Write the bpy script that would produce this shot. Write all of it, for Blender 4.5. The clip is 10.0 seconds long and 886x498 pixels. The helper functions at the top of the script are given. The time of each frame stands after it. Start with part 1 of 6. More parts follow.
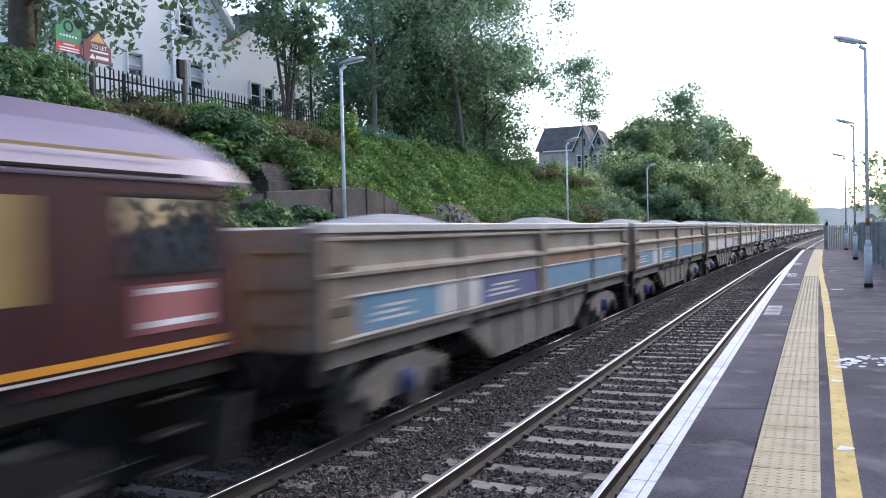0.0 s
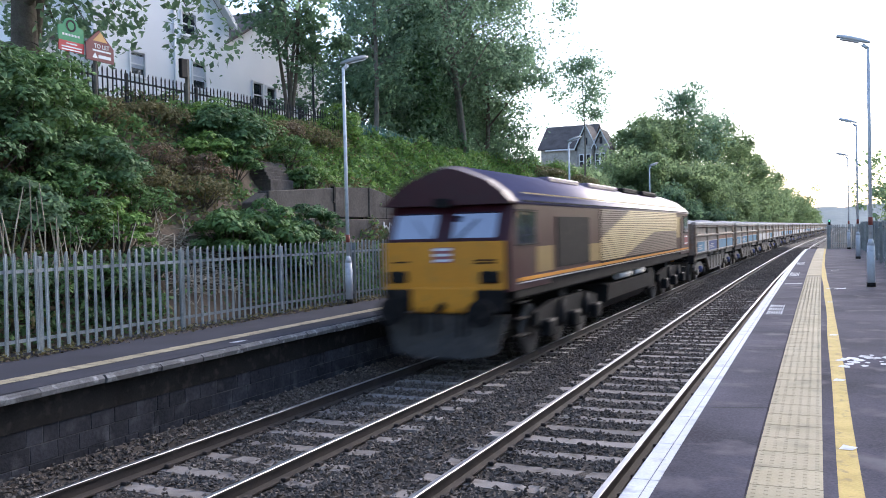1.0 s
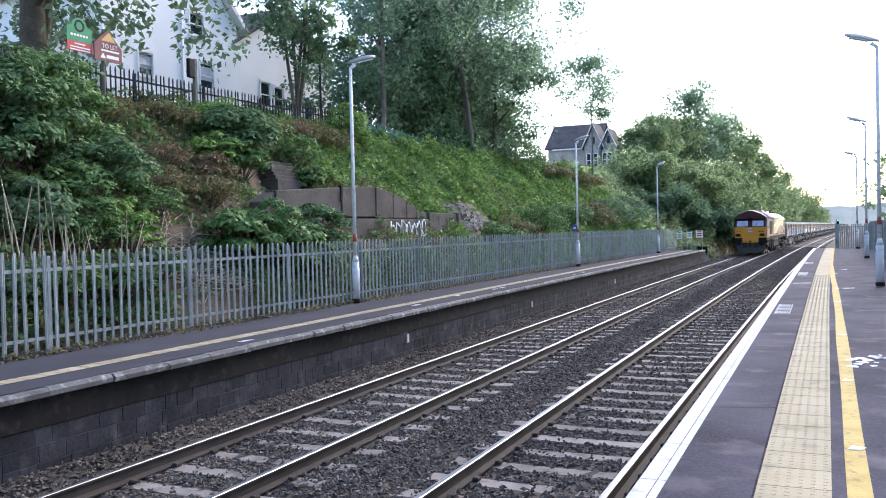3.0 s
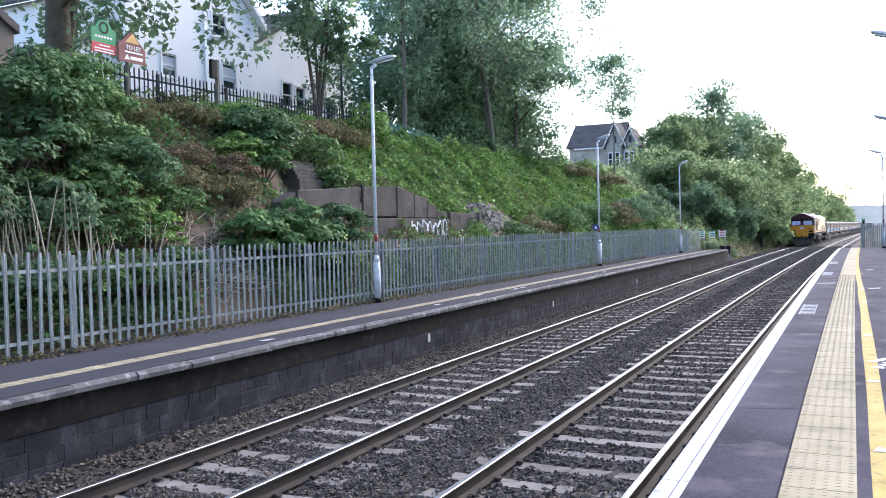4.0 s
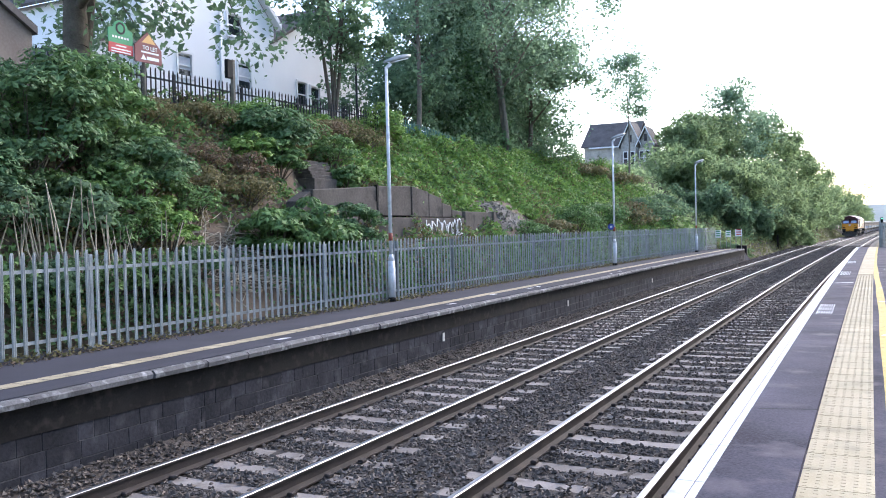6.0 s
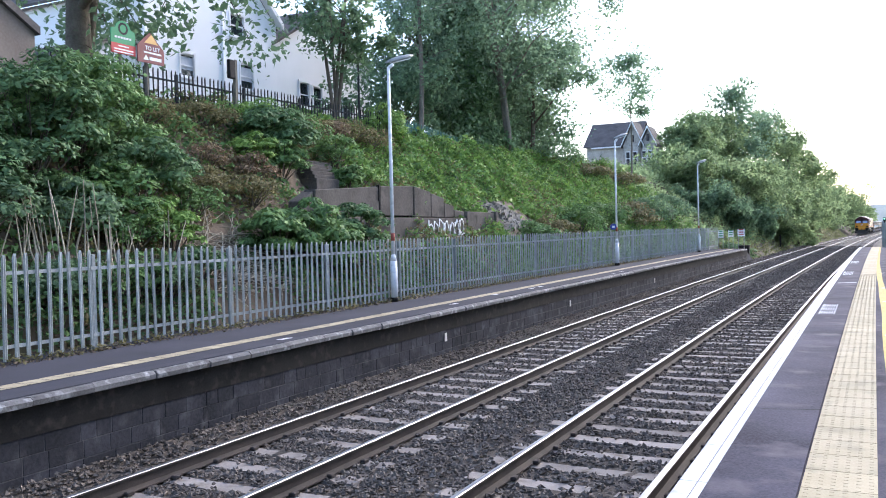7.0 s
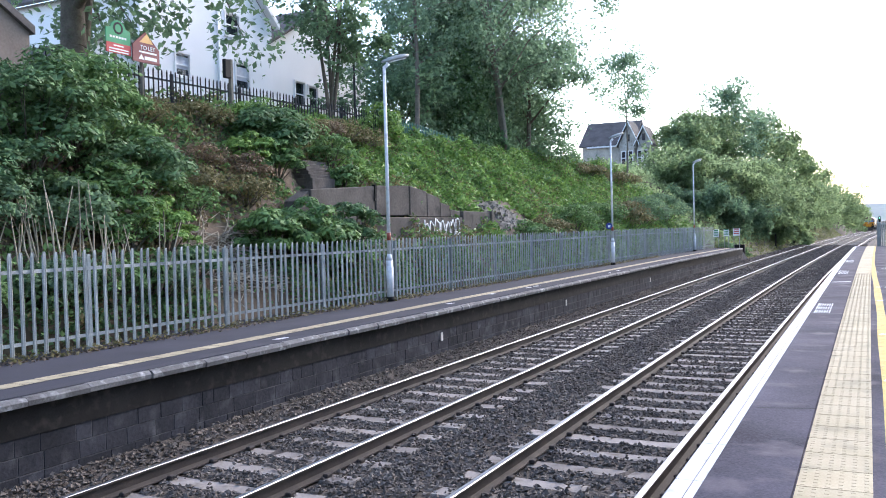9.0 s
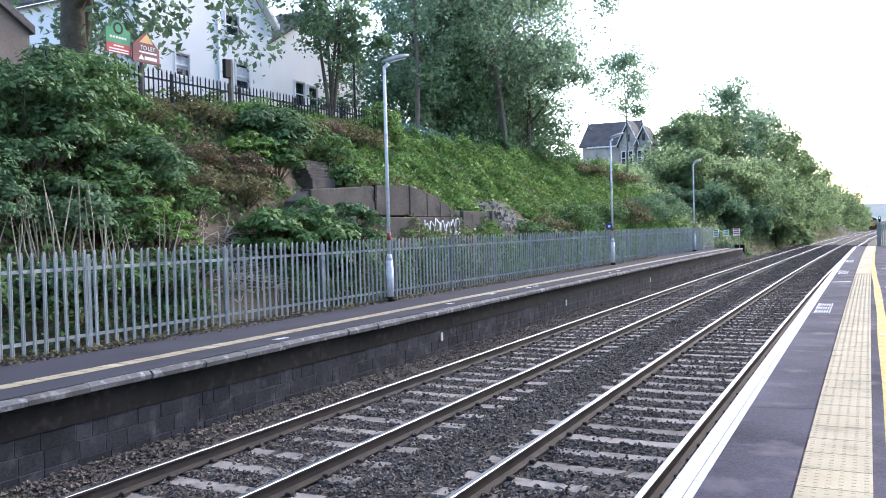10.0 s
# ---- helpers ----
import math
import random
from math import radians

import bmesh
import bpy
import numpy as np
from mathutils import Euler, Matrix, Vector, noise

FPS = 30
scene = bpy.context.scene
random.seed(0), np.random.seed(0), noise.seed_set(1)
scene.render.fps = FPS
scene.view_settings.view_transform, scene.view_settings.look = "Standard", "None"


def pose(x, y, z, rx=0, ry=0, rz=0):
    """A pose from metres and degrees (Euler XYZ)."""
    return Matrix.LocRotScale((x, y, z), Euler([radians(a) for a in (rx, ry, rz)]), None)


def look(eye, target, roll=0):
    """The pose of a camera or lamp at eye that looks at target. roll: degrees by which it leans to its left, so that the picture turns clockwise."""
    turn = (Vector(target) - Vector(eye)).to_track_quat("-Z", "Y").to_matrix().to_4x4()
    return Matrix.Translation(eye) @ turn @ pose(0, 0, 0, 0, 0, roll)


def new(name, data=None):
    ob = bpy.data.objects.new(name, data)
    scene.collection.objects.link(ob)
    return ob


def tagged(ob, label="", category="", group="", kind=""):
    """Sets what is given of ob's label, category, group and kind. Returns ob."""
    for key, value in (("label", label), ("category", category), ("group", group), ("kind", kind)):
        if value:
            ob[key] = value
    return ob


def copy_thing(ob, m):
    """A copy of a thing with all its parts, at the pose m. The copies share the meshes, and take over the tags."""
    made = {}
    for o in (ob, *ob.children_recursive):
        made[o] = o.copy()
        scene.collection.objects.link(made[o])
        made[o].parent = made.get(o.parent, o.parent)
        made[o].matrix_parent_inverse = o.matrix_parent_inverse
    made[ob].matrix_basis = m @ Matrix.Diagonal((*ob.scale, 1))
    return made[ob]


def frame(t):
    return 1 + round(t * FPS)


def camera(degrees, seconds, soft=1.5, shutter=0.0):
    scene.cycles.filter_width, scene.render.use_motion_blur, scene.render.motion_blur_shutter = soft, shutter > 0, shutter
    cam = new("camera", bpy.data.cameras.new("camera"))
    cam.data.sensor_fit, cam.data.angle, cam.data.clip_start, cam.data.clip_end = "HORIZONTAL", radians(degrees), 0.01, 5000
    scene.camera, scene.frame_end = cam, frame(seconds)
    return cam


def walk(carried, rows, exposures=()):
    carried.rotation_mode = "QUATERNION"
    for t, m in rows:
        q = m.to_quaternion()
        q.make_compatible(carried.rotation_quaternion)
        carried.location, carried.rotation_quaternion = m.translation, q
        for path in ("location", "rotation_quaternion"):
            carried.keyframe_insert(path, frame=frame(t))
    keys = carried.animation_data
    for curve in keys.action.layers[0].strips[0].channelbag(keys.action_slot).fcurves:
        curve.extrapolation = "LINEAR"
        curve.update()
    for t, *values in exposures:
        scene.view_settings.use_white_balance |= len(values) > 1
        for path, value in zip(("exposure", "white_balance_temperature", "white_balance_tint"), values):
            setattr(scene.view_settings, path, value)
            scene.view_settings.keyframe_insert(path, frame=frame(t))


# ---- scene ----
# ---------------------------------------------------------------- camera
cam = camera(54.88, 10.0, soft=1.0, shutter=0.5)
EYE = Vector((2.722, 0.0, 2.484))


def aim(yaw, pitch, roll):
    y, p = radians(yaw), radians(pitch)
    way = Vector((-math.sin(y) * math.cos(p), math.cos(y) * math.cos(p), math.sin(p)))
    return look(EYE, EYE + way, roll)


CAMERA_ROWS = [
    (0.0, 23.535, -1.109, -1.40), (0.5, 23.583, -1.124, -1.40), (1.0, 23.688, -1.160, -1.40),
    (1.5, 23.759, -1.174, -1.40), (2.0, 23.838, -1.182, -1.40), (2.5, 23.905, -1.188, -1.40),
    (2.7, 23.95, -1.188, -1.40), (4.0, 25.565, -1.181, -1.43), (4.5, 26.122, -1.165, -1.43),
    (5.0, 26.303, -1.165, -1.43), (5.5, 26.418, -1.194, -1.43), (7.0, 26.697, -1.198, -1.45),
    (7.5, 26.668, -1.190, -1.46), (8.0, 26.480, -1.214, -1.47), (8.5, 26.444, -1.228, -1.49),
    (9.0, 26.427, -1.235, -1.50), (10.0, 26.427, -1.235, -1.50)]
walk(cam, [(t, aim(a, b, c)) for t, a, b, c in CAMERA_ROWS],
     [(0.0, 1.38, 6300, 16), (1.0, 1.47, 6300, 16), (2.7, 1.70, 6300, 16), (4.5, 1.88, 6300, 16), (10.0, 1.95, 6300, 16)])

# ---------------------------------------------------------------- light
world = bpy.data.worlds.new("world")
scene.world = world
world.use_nodes = True
wn = world.node_tree.nodes
sky = wn.new("ShaderNodeTexSky")
sky.sky_type = 'NISHITA'
sky.sun_disc = False
sky.sun_elevation, sky.sun_rotation = radians(34), radians(18)
sky.air_density, sky.dust_density, sky.ozone_density = 1.0, 1.5, 1.5
wn["Background"].inputs["Strength"].default_value = 0.15
world.node_tree.links.new(sky.outputs[0], wn["Background"].inputs[0])
sun = new("sun", bpy.data.lights.new("sun", 'SUN'))
sun.data.energy, sun.data.angle, sun.data.color = 0.7, radians(14), (1.0, 0.93, 0.82)
SUN_AZ, SUN_EL = radians(18), radians(34)
sun.matrix_world = look((0, 0, 60), (-60 * math.sin(SUN_AZ) * math.cos(SUN_EL), -60 * math.cos(SUN_AZ) * math.cos(SUN_EL), 60 - 60 * math.sin(SUN_EL)))


# ---------------------------------------------------------------- materials
def mat(name, dark, light, size=3.0, rough=0.8, bump=0.3, fine=40.0, metal=0.0, stain=None, vary=0.0, spec=0.5, island=0.0, depth=0.02, place=False):
    """Two-scale mottled surface: large stains of size 1/size metres, grain of 1/fine metres."""
    m = bpy.data.materials.new(name)
    m.use_nodes = True
    n, l = m.node_tree.nodes, m.node_tree.links
    b = n["Principled BSDF"]
    b.inputs["Roughness"].default_value, b.inputs["Metallic"].default_value = rough, metal
    b.inputs["Specular IOR Level"].default_value = spec
    co = n.new("ShaderNodeNewGeometry" if place else "ShaderNodeTexCoord")
    spot = co.outputs["Position" if place else "Object"]
    big, small = n.new("ShaderNodeTexNoise"), n.new("ShaderNodeTexNoise")
    big.inputs["Scale"].default_value, big.inputs["Detail"].default_value = size, 6
    small.inputs["Scale"].default_value, small.inputs["Detail"].default_value = fine, 3
    for t in (big, small):
        l.new(spot, t.inputs["Vector"])
    mid = n.new("ShaderNodeMix")
    mid.data_type = 'FLOAT'
    mid.inputs[0].default_value = 0.4
    l.new(big.outputs[0], mid.inputs[2])
    l.new(small.outputs[0], mid.inputs[3])
    ramp = n.new("ShaderNodeValToRGB")
    ramp.color_ramp.elements[0].position, ramp.color_ramp.elements[1].position = 0.33, 0.67
    ramp.color_ramp.elements[0].color, ramp.color_ramp.elements[1].color = (*dark, 1), (*light, 1)
    l.new(mid.outputs[0], ramp.inputs[0])
    col = ramp.outputs[0]
    if stain:
        st = n.new("ShaderNodeTexNoise")
        st.inputs["Scale"].default_value, st.inputs["Detail"].default_value = size * 2.3, 8
        l.new(spot, st.inputs["Vector"])
        r2 = n.new("ShaderNodeValToRGB")
        r2.color_ramp.elements[0].position, r2.color_ramp.elements[1].position = 0.55, 0.72
        l.new(st.outputs[0], r2.inputs[0])
        mx = n.new("ShaderNodeMix")
        mx.data_type = 'RGBA'
        l.new(r2.outputs[0], mx.inputs[0])
        l.new(col, mx.inputs[6])
        mx.inputs[7].default_value = (*stain, 1)
        col = mx.outputs[2]
    if vary or island:
        src = n.new("ShaderNodeObjectInfo").outputs["Random"] if vary else n.new("ShaderNodeNewGeometry").outputs["Random Per Island"]
        amount = vary or island
        mr = n.new("ShaderNodeMapRange")
        mr.inputs[3].default_value, mr.inputs[4].default_value = 1 - amount, 1 + amount
        l.new(src, mr.inputs[0])
        hs = n.new("ShaderNodeHueSaturation")
        l.new(mr.outputs[0], hs.inputs["Value"])
        l.new(col, hs.inputs["Color"])
        col = hs.outputs[0]
    l.new(col, b.inputs["Base Color"])
    if bump:
        bp = n.new("ShaderNodeBump")
        bp.inputs["Strength"].default_value, bp.inputs["Distance"].default_value = bump, depth
        l.new(mid.outputs[0], bp.inputs["Height"])
        l.new(bp.outputs[0], b.inputs["Normal"])
    return m


def leaf_mat(name, dark, light, glow=0.35):
    """Leaf: varied from leaf to leaf, lets some light through."""
    m = bpy.data.materials.new(name)
    m.use_nodes = True
    n, l = m.node_tree.nodes, m.node_tree.links
    b = n["Principled BSDF"]
    b.inputs["Roughness"].default_value = 0.55
    b.inputs["Specular IOR Level"].default_value = 0.2
    geo, co, nz = n.new("ShaderNodeNewGeometry"), n.new("ShaderNodeTexCoord"), n.new("ShaderNodeTexNoise")
    nz.inputs["Scale"].default_value = 0.9
    l.new(co.outputs["Object"], nz.inputs["Vector"])
    add = n.new("ShaderNodeMath")
    add.operation = 'MULTIPLY_ADD'
    add.inputs[1].default_value = 0.5
    l.new(geo.outputs["Random Per Island"], add.inputs[0])
    mm = n.new("ShaderNodeMath")
    mm.operation = 'MULTIPLY'
    mm.inputs[1].default_value = 0.5
    l.new(nz.outputs[0], mm.inputs[0])
    l.new(mm.outputs[0], add.inputs[2])
    ramp = n.new("ShaderNodeValToRGB")
    ramp.color_ramp.elements[0].position, ramp.color_ramp.elements[1].position = 0.15, 0.75
    ramp.color_ramp.elements[0].color, ramp.color_ramp.elements[1].color = (*dark, 1), (*light, 1)
    l.new(add.outputs[0], ramp.inputs[0])
    l.new(ramp.outputs[0], b.inputs["Base Color"])
    tr, mix = n.new("ShaderNodeBsdfTranslucent"), n.new("ShaderNodeMixShader")
    l.new(ramp.outputs[0], tr.inputs[0])
    mix.inputs[0].default_value = glow
    l.new(b.outputs[0], mix.inputs[1])
    l.new(tr.outputs[0], mix.inputs[2])
    l.new(mix.outputs[0], n["Material Output"].inputs[0])
    return m


def glass_mat(name, tint, rough=0.05, ior=1.5):
    m = bpy.data.materials.new(name)
    m.use_nodes = True
    b = m.node_tree.nodes["Principled BSDF"]
    b.inputs["Base Color"].default_value = (*tint, 1)
    b.inputs["Roughness"].default_value = rough
    b.inputs["Specular IOR Level"].default_value = 0.9
    b.inputs["IOR"].default_value = ior
    return m


EARTH = mat("earth", (0.06, 0.045, 0.03), (0.16, 0.12, 0.085), 0.6, 0.95, 0.8, 9, stain=(0.05, 0.06, 0.025), depth=0.06)
GRAVEL = mat("ballast_bed", (0.034, 0.027, 0.022), (0.088, 0.072, 0.06), 1.2, 0.95, 1.0, 26, stain=(0.07, 0.058, 0.045), depth=0.05)
STONE = mat("ballast_stone", (0.070, 0.057, 0.047), (0.162, 0.136, 0.115), 1.1, 0.9, 0.2, 60, island=0.55)
SLEEPER = mat("concrete_sleeper", (0.15, 0.13, 0.115), (0.29, 0.26, 0.235), 2.2, 0.9, 0.3, 60, stain=(0.12, 0.10, 0.08), vary=0.22, place=True)
RAIL_TOP = mat("polished_rail_steel", (0.30, 0.30, 0.31), (0.42, 0.42, 0.44), 2, 0.4, 0.05, 60, metal=1.0)
RAIL_SIDE = mat("rusty_rail_steel", (0.018, 0.014, 0.013), (0.050, 0.037, 0.030), 3, 0.85, 0.3, 60)
ASPHALT = mat("asphalt", (0.024, 0.022, 0.035), (0.105, 0.098, 0.132), 0.9, 0.9, 0.6, 60, stain=(0.14, 0.128, 0.145), depth=0.006, spec=0.2)
ASPHALT_OLD = mat("old_asphalt", (0.034, 0.035, 0.045), (0.062, 0.063, 0.078), 0.8, 0.95, 0.35, 90, stain=(0.048, 0.048, 0.056), depth=0.006, spec=0.2)
TACTILE = mat("buff_tactile_paving", (0.42, 0.35, 0.22), (0.55, 0.47, 0.32), 1.6, 0.8, 0.15, 70, stain=(0.36, 0.31, 0.21), vary=0.06, spec=0.2, place=True)
WHITE_PAINT = mat("worn_white_paint", (0.5, 0.52, 0.55), (0.72, 0.74, 0.77), 3, 0.7, 0.15, 60, stain=(0.40, 0.41, 0.43))
YELLOW_PAINT = mat("worn_yellow_paint", (0.44, 0.30, 0.055), (0.64, 0.46, 0.12), 5, 0.75, 0.3, 60, stain=(0.26, 0.19, 0.07))
CREAM_PAINT = mat("worn_cream_paint", (0.26, 0.22, 0.14), (0.46, 0.40, 0.27), 3, 0.85, 0.2, 60, stain=(0.13, 0.115, 0.095))
COPING = mat("weathered_coping_stone", (0.07, 0.067, 0.067), (0.17, 0.165, 0.165), 3.5, 0.9, 0.4, 45, stain=(0.36, 0.36, 0.36), vary=0.2, place=True)
BLOCK = mat("sooty_block", (0.015, 0.0155, 0.019), (0.048, 0.048, 0.056), 1.6, 0.95, 0.8, 22, stain=(0.075, 0.073, 0.078), vary=0.28, spec=0.2, place=True)
MORTAR = mat("dark_mortar", (0.05, 0.047, 0.046), (0.11, 0.10, 0.098), 2, 0.95, 0.4, 50)
GALV = mat("galvanised_steel", (0.20, 0.212, 0.207), (0.37, 0.39, 0.38), 2.5, 0.6, 0.12, 50, metal=0.15, stain=(0.20, 0.215, 0.21), vary=0.14, place=True)
DARK_STEEL = mat("dark_painted_steel", (0.010, 0.011, 0.013), (0.028, 0.029, 0.032), 4, 0.6, 0.1, 60, vary=0.2, spec=0.25)
GREEN_STEEL = mat("green_painted_steel", (0.02, 0.09, 0.07), (0.05, 0.16, 0.12), 4, 0.5, 0.1, 60, vary=0.15)
CONCRETE = mat("stained_concrete", (0.060, 0.052, 0.046), (0.15, 0.132, 0.116), 0.9, 0.95, 0.5, 18, stain=(0.045, 0.040, 0.036), spec=0.2)
# post grey raised partly to carry the sky's bloom round the lamps
POLE = mat("lamp_post_steel", (0.58, 0.59, 0.60), (0.72, 0.73, 0.74), 3, 0.5, 0.08, 60, stain=(0.46, 0.47, 0.48))
RED_BAND = mat("red_band", (0.25, 0.05, 0.03), (0.38, 0.09, 0.06), 6, 0.6, 0.1, 60)
RENDER_WALL = mat("white_render", (0.82, 0.83, 0.84), (0.90, 0.905, 0.91), 0.6, 0.85, 0.1, 40)
TRIM_WHITE = mat("white_gloss_paint", (0.74, 0.75, 0.76), (0.84, 0.84, 0.84), 3, 0.4, 0.05, 60)
SLATE = mat("roof_slate", (0.055, 0.048, 0.046), (0.12, 0.105, 0.10), 1.5, 0.9, 0.4, 14)
RUBBLE = mat("grey_rubble_stone", (0.28, 0.265, 0.235), (0.50, 0.47, 0.42), 1.5, 0.9, 0.6, 8, stain=(0.12, 0.11, 0.10))
SPILL = mat("stony_spill", (0.11, 0.10, 0.088), (0.25, 0.23, 0.20), 1.5, 0.95, 0.6, 8, stain=(0.08, 0.075, 0.06))
PALE_STONE = mat("pale_house_stone", (0.34, 0.31, 0.26), (0.56, 0.52, 0.45), 1.5, 0.9, 0.4, 8, stain=(0.34, 0.32, 0.29))
BRICKISH = mat("brown_rendered_brick", (0.12, 0.095, 0.08), (0.2, 0.165, 0.14), 1.5, 0.9, 0.3, 20)
GLASS = glass_mat("window_glass", (0.02, 0.025, 0.035))
CURTAIN = mat("net_curtain", (0.45, 0.47, 0.52), (0.6, 0.62, 0.66), 5, 0.9, 0.1, 40)
BARK = mat("bark", (0.055, 0.045, 0.035), (0.15, 0.125, 0.10), 4, 0.95, 0.8, 25, stain=(0.10, 0.115, 0.07))
PALE_BARK = mat("pale_bark", (0.10, 0.088, 0.072), (0.21, 0.185, 0.155), 4, 0.95, 0.6, 25)
STALK = mat("dry_stalks", (0.22, 0.19, 0.14), (0.42, 0.37, 0.29), 4, 0.9, 0.2, 30, island=0.3)
# these two tree greens are lifted partly to stand for haze over the crowns
LEAF = leaf_mat("tree_leaf", (0.08, 0.14, 0.085), (0.215, 0.335, 0.19), 0.64)
LEAF_BIRCH = leaf_mat("thin_tree_leaf", (0.115, 0.19, 0.125), (0.265, 0.39, 0.25), 0.70)
LEAF_BUSH = leaf_mat("bush_leaf", (0.045, 0.10, 0.038), (0.205, 0.34, 0.12), 0.30)
LEAF_BRIGHT = leaf_mat("bramble_leaf", (0.07, 0.155, 0.035), (0.26, 0.41, 0.11), 0.30)
LEAF_DULL = leaf_mat("dull_weeds", (0.075, 0.082, 0.035), (0.26, 0.225, 0.11), 0.35)
LEAF_RED = leaf_mat("russet_weeds", (0.095, 0.075, 0.048), (0.25, 0.18, 0.115), 0.35)
LEAF_DARK = leaf_mat("dark_bush_leaf", (0.038, 0.085, 0.040), (0.16, 0.27, 0.115), 0.30)
# paler than real foliage: haze and glare are mixed into this green
LEAF_FAR = leaf_mat("hazed_distant_leaf", (0.15, 0.215, 0.11), (0.295, 0.395, 0.195), 0.75)
GRASS = leaf_mat("dry_grass", (0.10, 0.13, 0.04), (0.30, 0.30, 0.14))
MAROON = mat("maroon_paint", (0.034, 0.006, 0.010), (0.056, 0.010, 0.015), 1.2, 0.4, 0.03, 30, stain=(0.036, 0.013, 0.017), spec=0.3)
GOLD = mat("gold_paint", (0.27, 0.175, 0.055), (0.37, 0.25, 0.09), 1.2, 0.32, 0.03, 30, stain=(0.25, 0.17, 0.065), spec=0.5)
CAB_YELLOW = mat("warning_yellow_paint", (0.58, 0.225, 0.006), (0.72, 0.295, 0.012), 2, 0.5, 0.05, 30, stain=(0.42, 0.21, 0.03))
# maroon roof paint, base paled towards purple to carry the sky's sheen
ROOF_PAINT = mat("sky_paled_maroon_roof", (0.10, 0.066, 0.125), (0.16, 0.115, 0.185), 1.5, 0.36, 0.03, 25, spec=0.8)
# grime colour; also paints the shaded band under the far coping
BLACK = mat("grimy_and_shade_black", (0.006, 0.0055, 0.0055), (0.018, 0.0165, 0.016), 3, 0.75, 0.2, 40, stain=(0.035, 0.030, 0.027), spec=0.15)
# pushed close to black so the shade beneath the locomotive sits in the colour
UNDER = mat("grey_underframe", (0.006, 0.0058, 0.0065), (0.016, 0.0155, 0.016), 3, 0.7, 0.2, 40, spec=0.2)
PLOUGH = mat("dusty_plough_steel", (0.035, 0.031, 0.028), (0.075, 0.067, 0.06), 3, 0.8, 0.2, 40, stain=(0.1, 0.085, 0.07))
WHEEL = mat("worn_wheel_steel", (0.10, 0.09, 0.085), (0.22, 0.21, 0.2), 3, 0.5, 0.1, 40, metal=0.6)
CAB_GLASS = glass_mat("cab_glass", (0.03, 0.035, 0.075), 0.03, 2.9)
WAGON = mat("dusty_wagon_steel", (0.16, 0.132, 0.105), (0.31, 0.272, 0.222), 1.4, 0.8, 0.25, 25, stain=(0.24, 0.14, 0.085))
# grimy, darker copy of WAGON; under-wagon shade is part of its colour
UNDER_WAGON = mat("grimy_shaded_wagon_underframe", (0.09, 0.078, 0.065), (0.20, 0.178, 0.15), 1.4, 0.85, 0.25, 25, stain=(0.07, 0.055, 0.045))
WAGON_RIM = mat("pale_wagon_rim", (0.42, 0.40, 0.37), (0.60, 0.58, 0.55), 2, 0.7, 0.2, 30)
BLUE = mat("wagon_blue_paint", (0.065, 0.185, 0.29), (0.11, 0.26, 0.37), 1.5, 0.7, 0.1, 25, stain=(0.17, 0.24, 0.28))
NAVY = mat("wagon_navy_paint", (0.045, 0.06, 0.17), (0.08, 0.11, 0.25), 1.5, 0.6, 0.1, 25)
POST_RUST = mat("rust_stained_steel", (0.13, 0.098, 0.07), (0.25, 0.195, 0.14), 2.2, 0.85, 0.3, 25, stain=(0.17, 0.09, 0.05))
RUST_STRIPE = mat("rusty_brown_stripe", (0.22, 0.11, 0.06), (0.35, 0.20, 0.12), 2, 0.8, 0.2, 25)
AGGREGATE = mat("grey_aggregate", (0.22, 0.22, 0.23), (0.42, 0.42, 0.43), 2, 0.95, 1.0, 18, depth=0.05)
SIGN_GREEN = mat("green_sign", (0.02, 0.24, 0.09), (0.03, 0.30, 0.12), 3, 0.5, 0.0, 40)
BADGE = mat("faded_red_badge", (0.28, 0.07, 0.075), (0.38, 0.13, 0.13), 4, 0.6, 0.0, 40)
SIGN_RED = mat("red_sign", (0.46, 0.03, 0.03), (0.55, 0.045, 0.04), 3, 0.5, 0.0, 40)
SIGN_MAROON = mat("maroon_sign", (0.15, 0.02, 0.02), (0.2, 0.03, 0.03), 3, 0.5, 0.0, 40)
SIGN_ORANGE = mat("orange_sign", (0.66, 0.34, 0.10), (0.75, 0.42, 0.14), 3, 0.5, 0.0, 40)
SIGN_BLUE = mat("blue_sign", (0.02, 0.04, 0.22), (0.03, 0.06, 0.3), 3, 0.4, 0.0, 40)
# aerial haze is put into the hill's flat pale colour
DIST = mat("hazy_hill", (0.18, 0.21, 0.20), (0.26, 0.29, 0.27), 0.02, 1.0, 0.0, 0.2)
LAMP_ON = bpy.data.materials.new("signal_green_light")
LAMP_ON.use_nodes = True
LAMP_ON.node_tree.nodes["Principled BSDF"].inputs["Emission Color"].default_value = (0.1, 1.0, 0.5, 1)
LAMP_ON.node_tree.nodes["Principled BSDF"].inputs["Emission Strength"].default_value = 3.0

# ---------------------------------------------------------------- line of the railway
S = 3.478            # between the two track centres
HALF = 0.805         # half the distance between rail heads
EDGE = 1.675         # near platform edge
PN, PF = 0.979, 0.870   # platform heights
FAR_EDGE = -5.04


def off(y):
    return 0.0 if y < 0 else 1.28e-4 * y * y if y < 150 else 2.88 + 0.0384 * (y - 150)


def drop(y):
    return 0.0 if y < 40 else -0.0025 * (y - 40)


def at(r, y, z):
    return Vector((r + off(y), y, z + drop(y)))


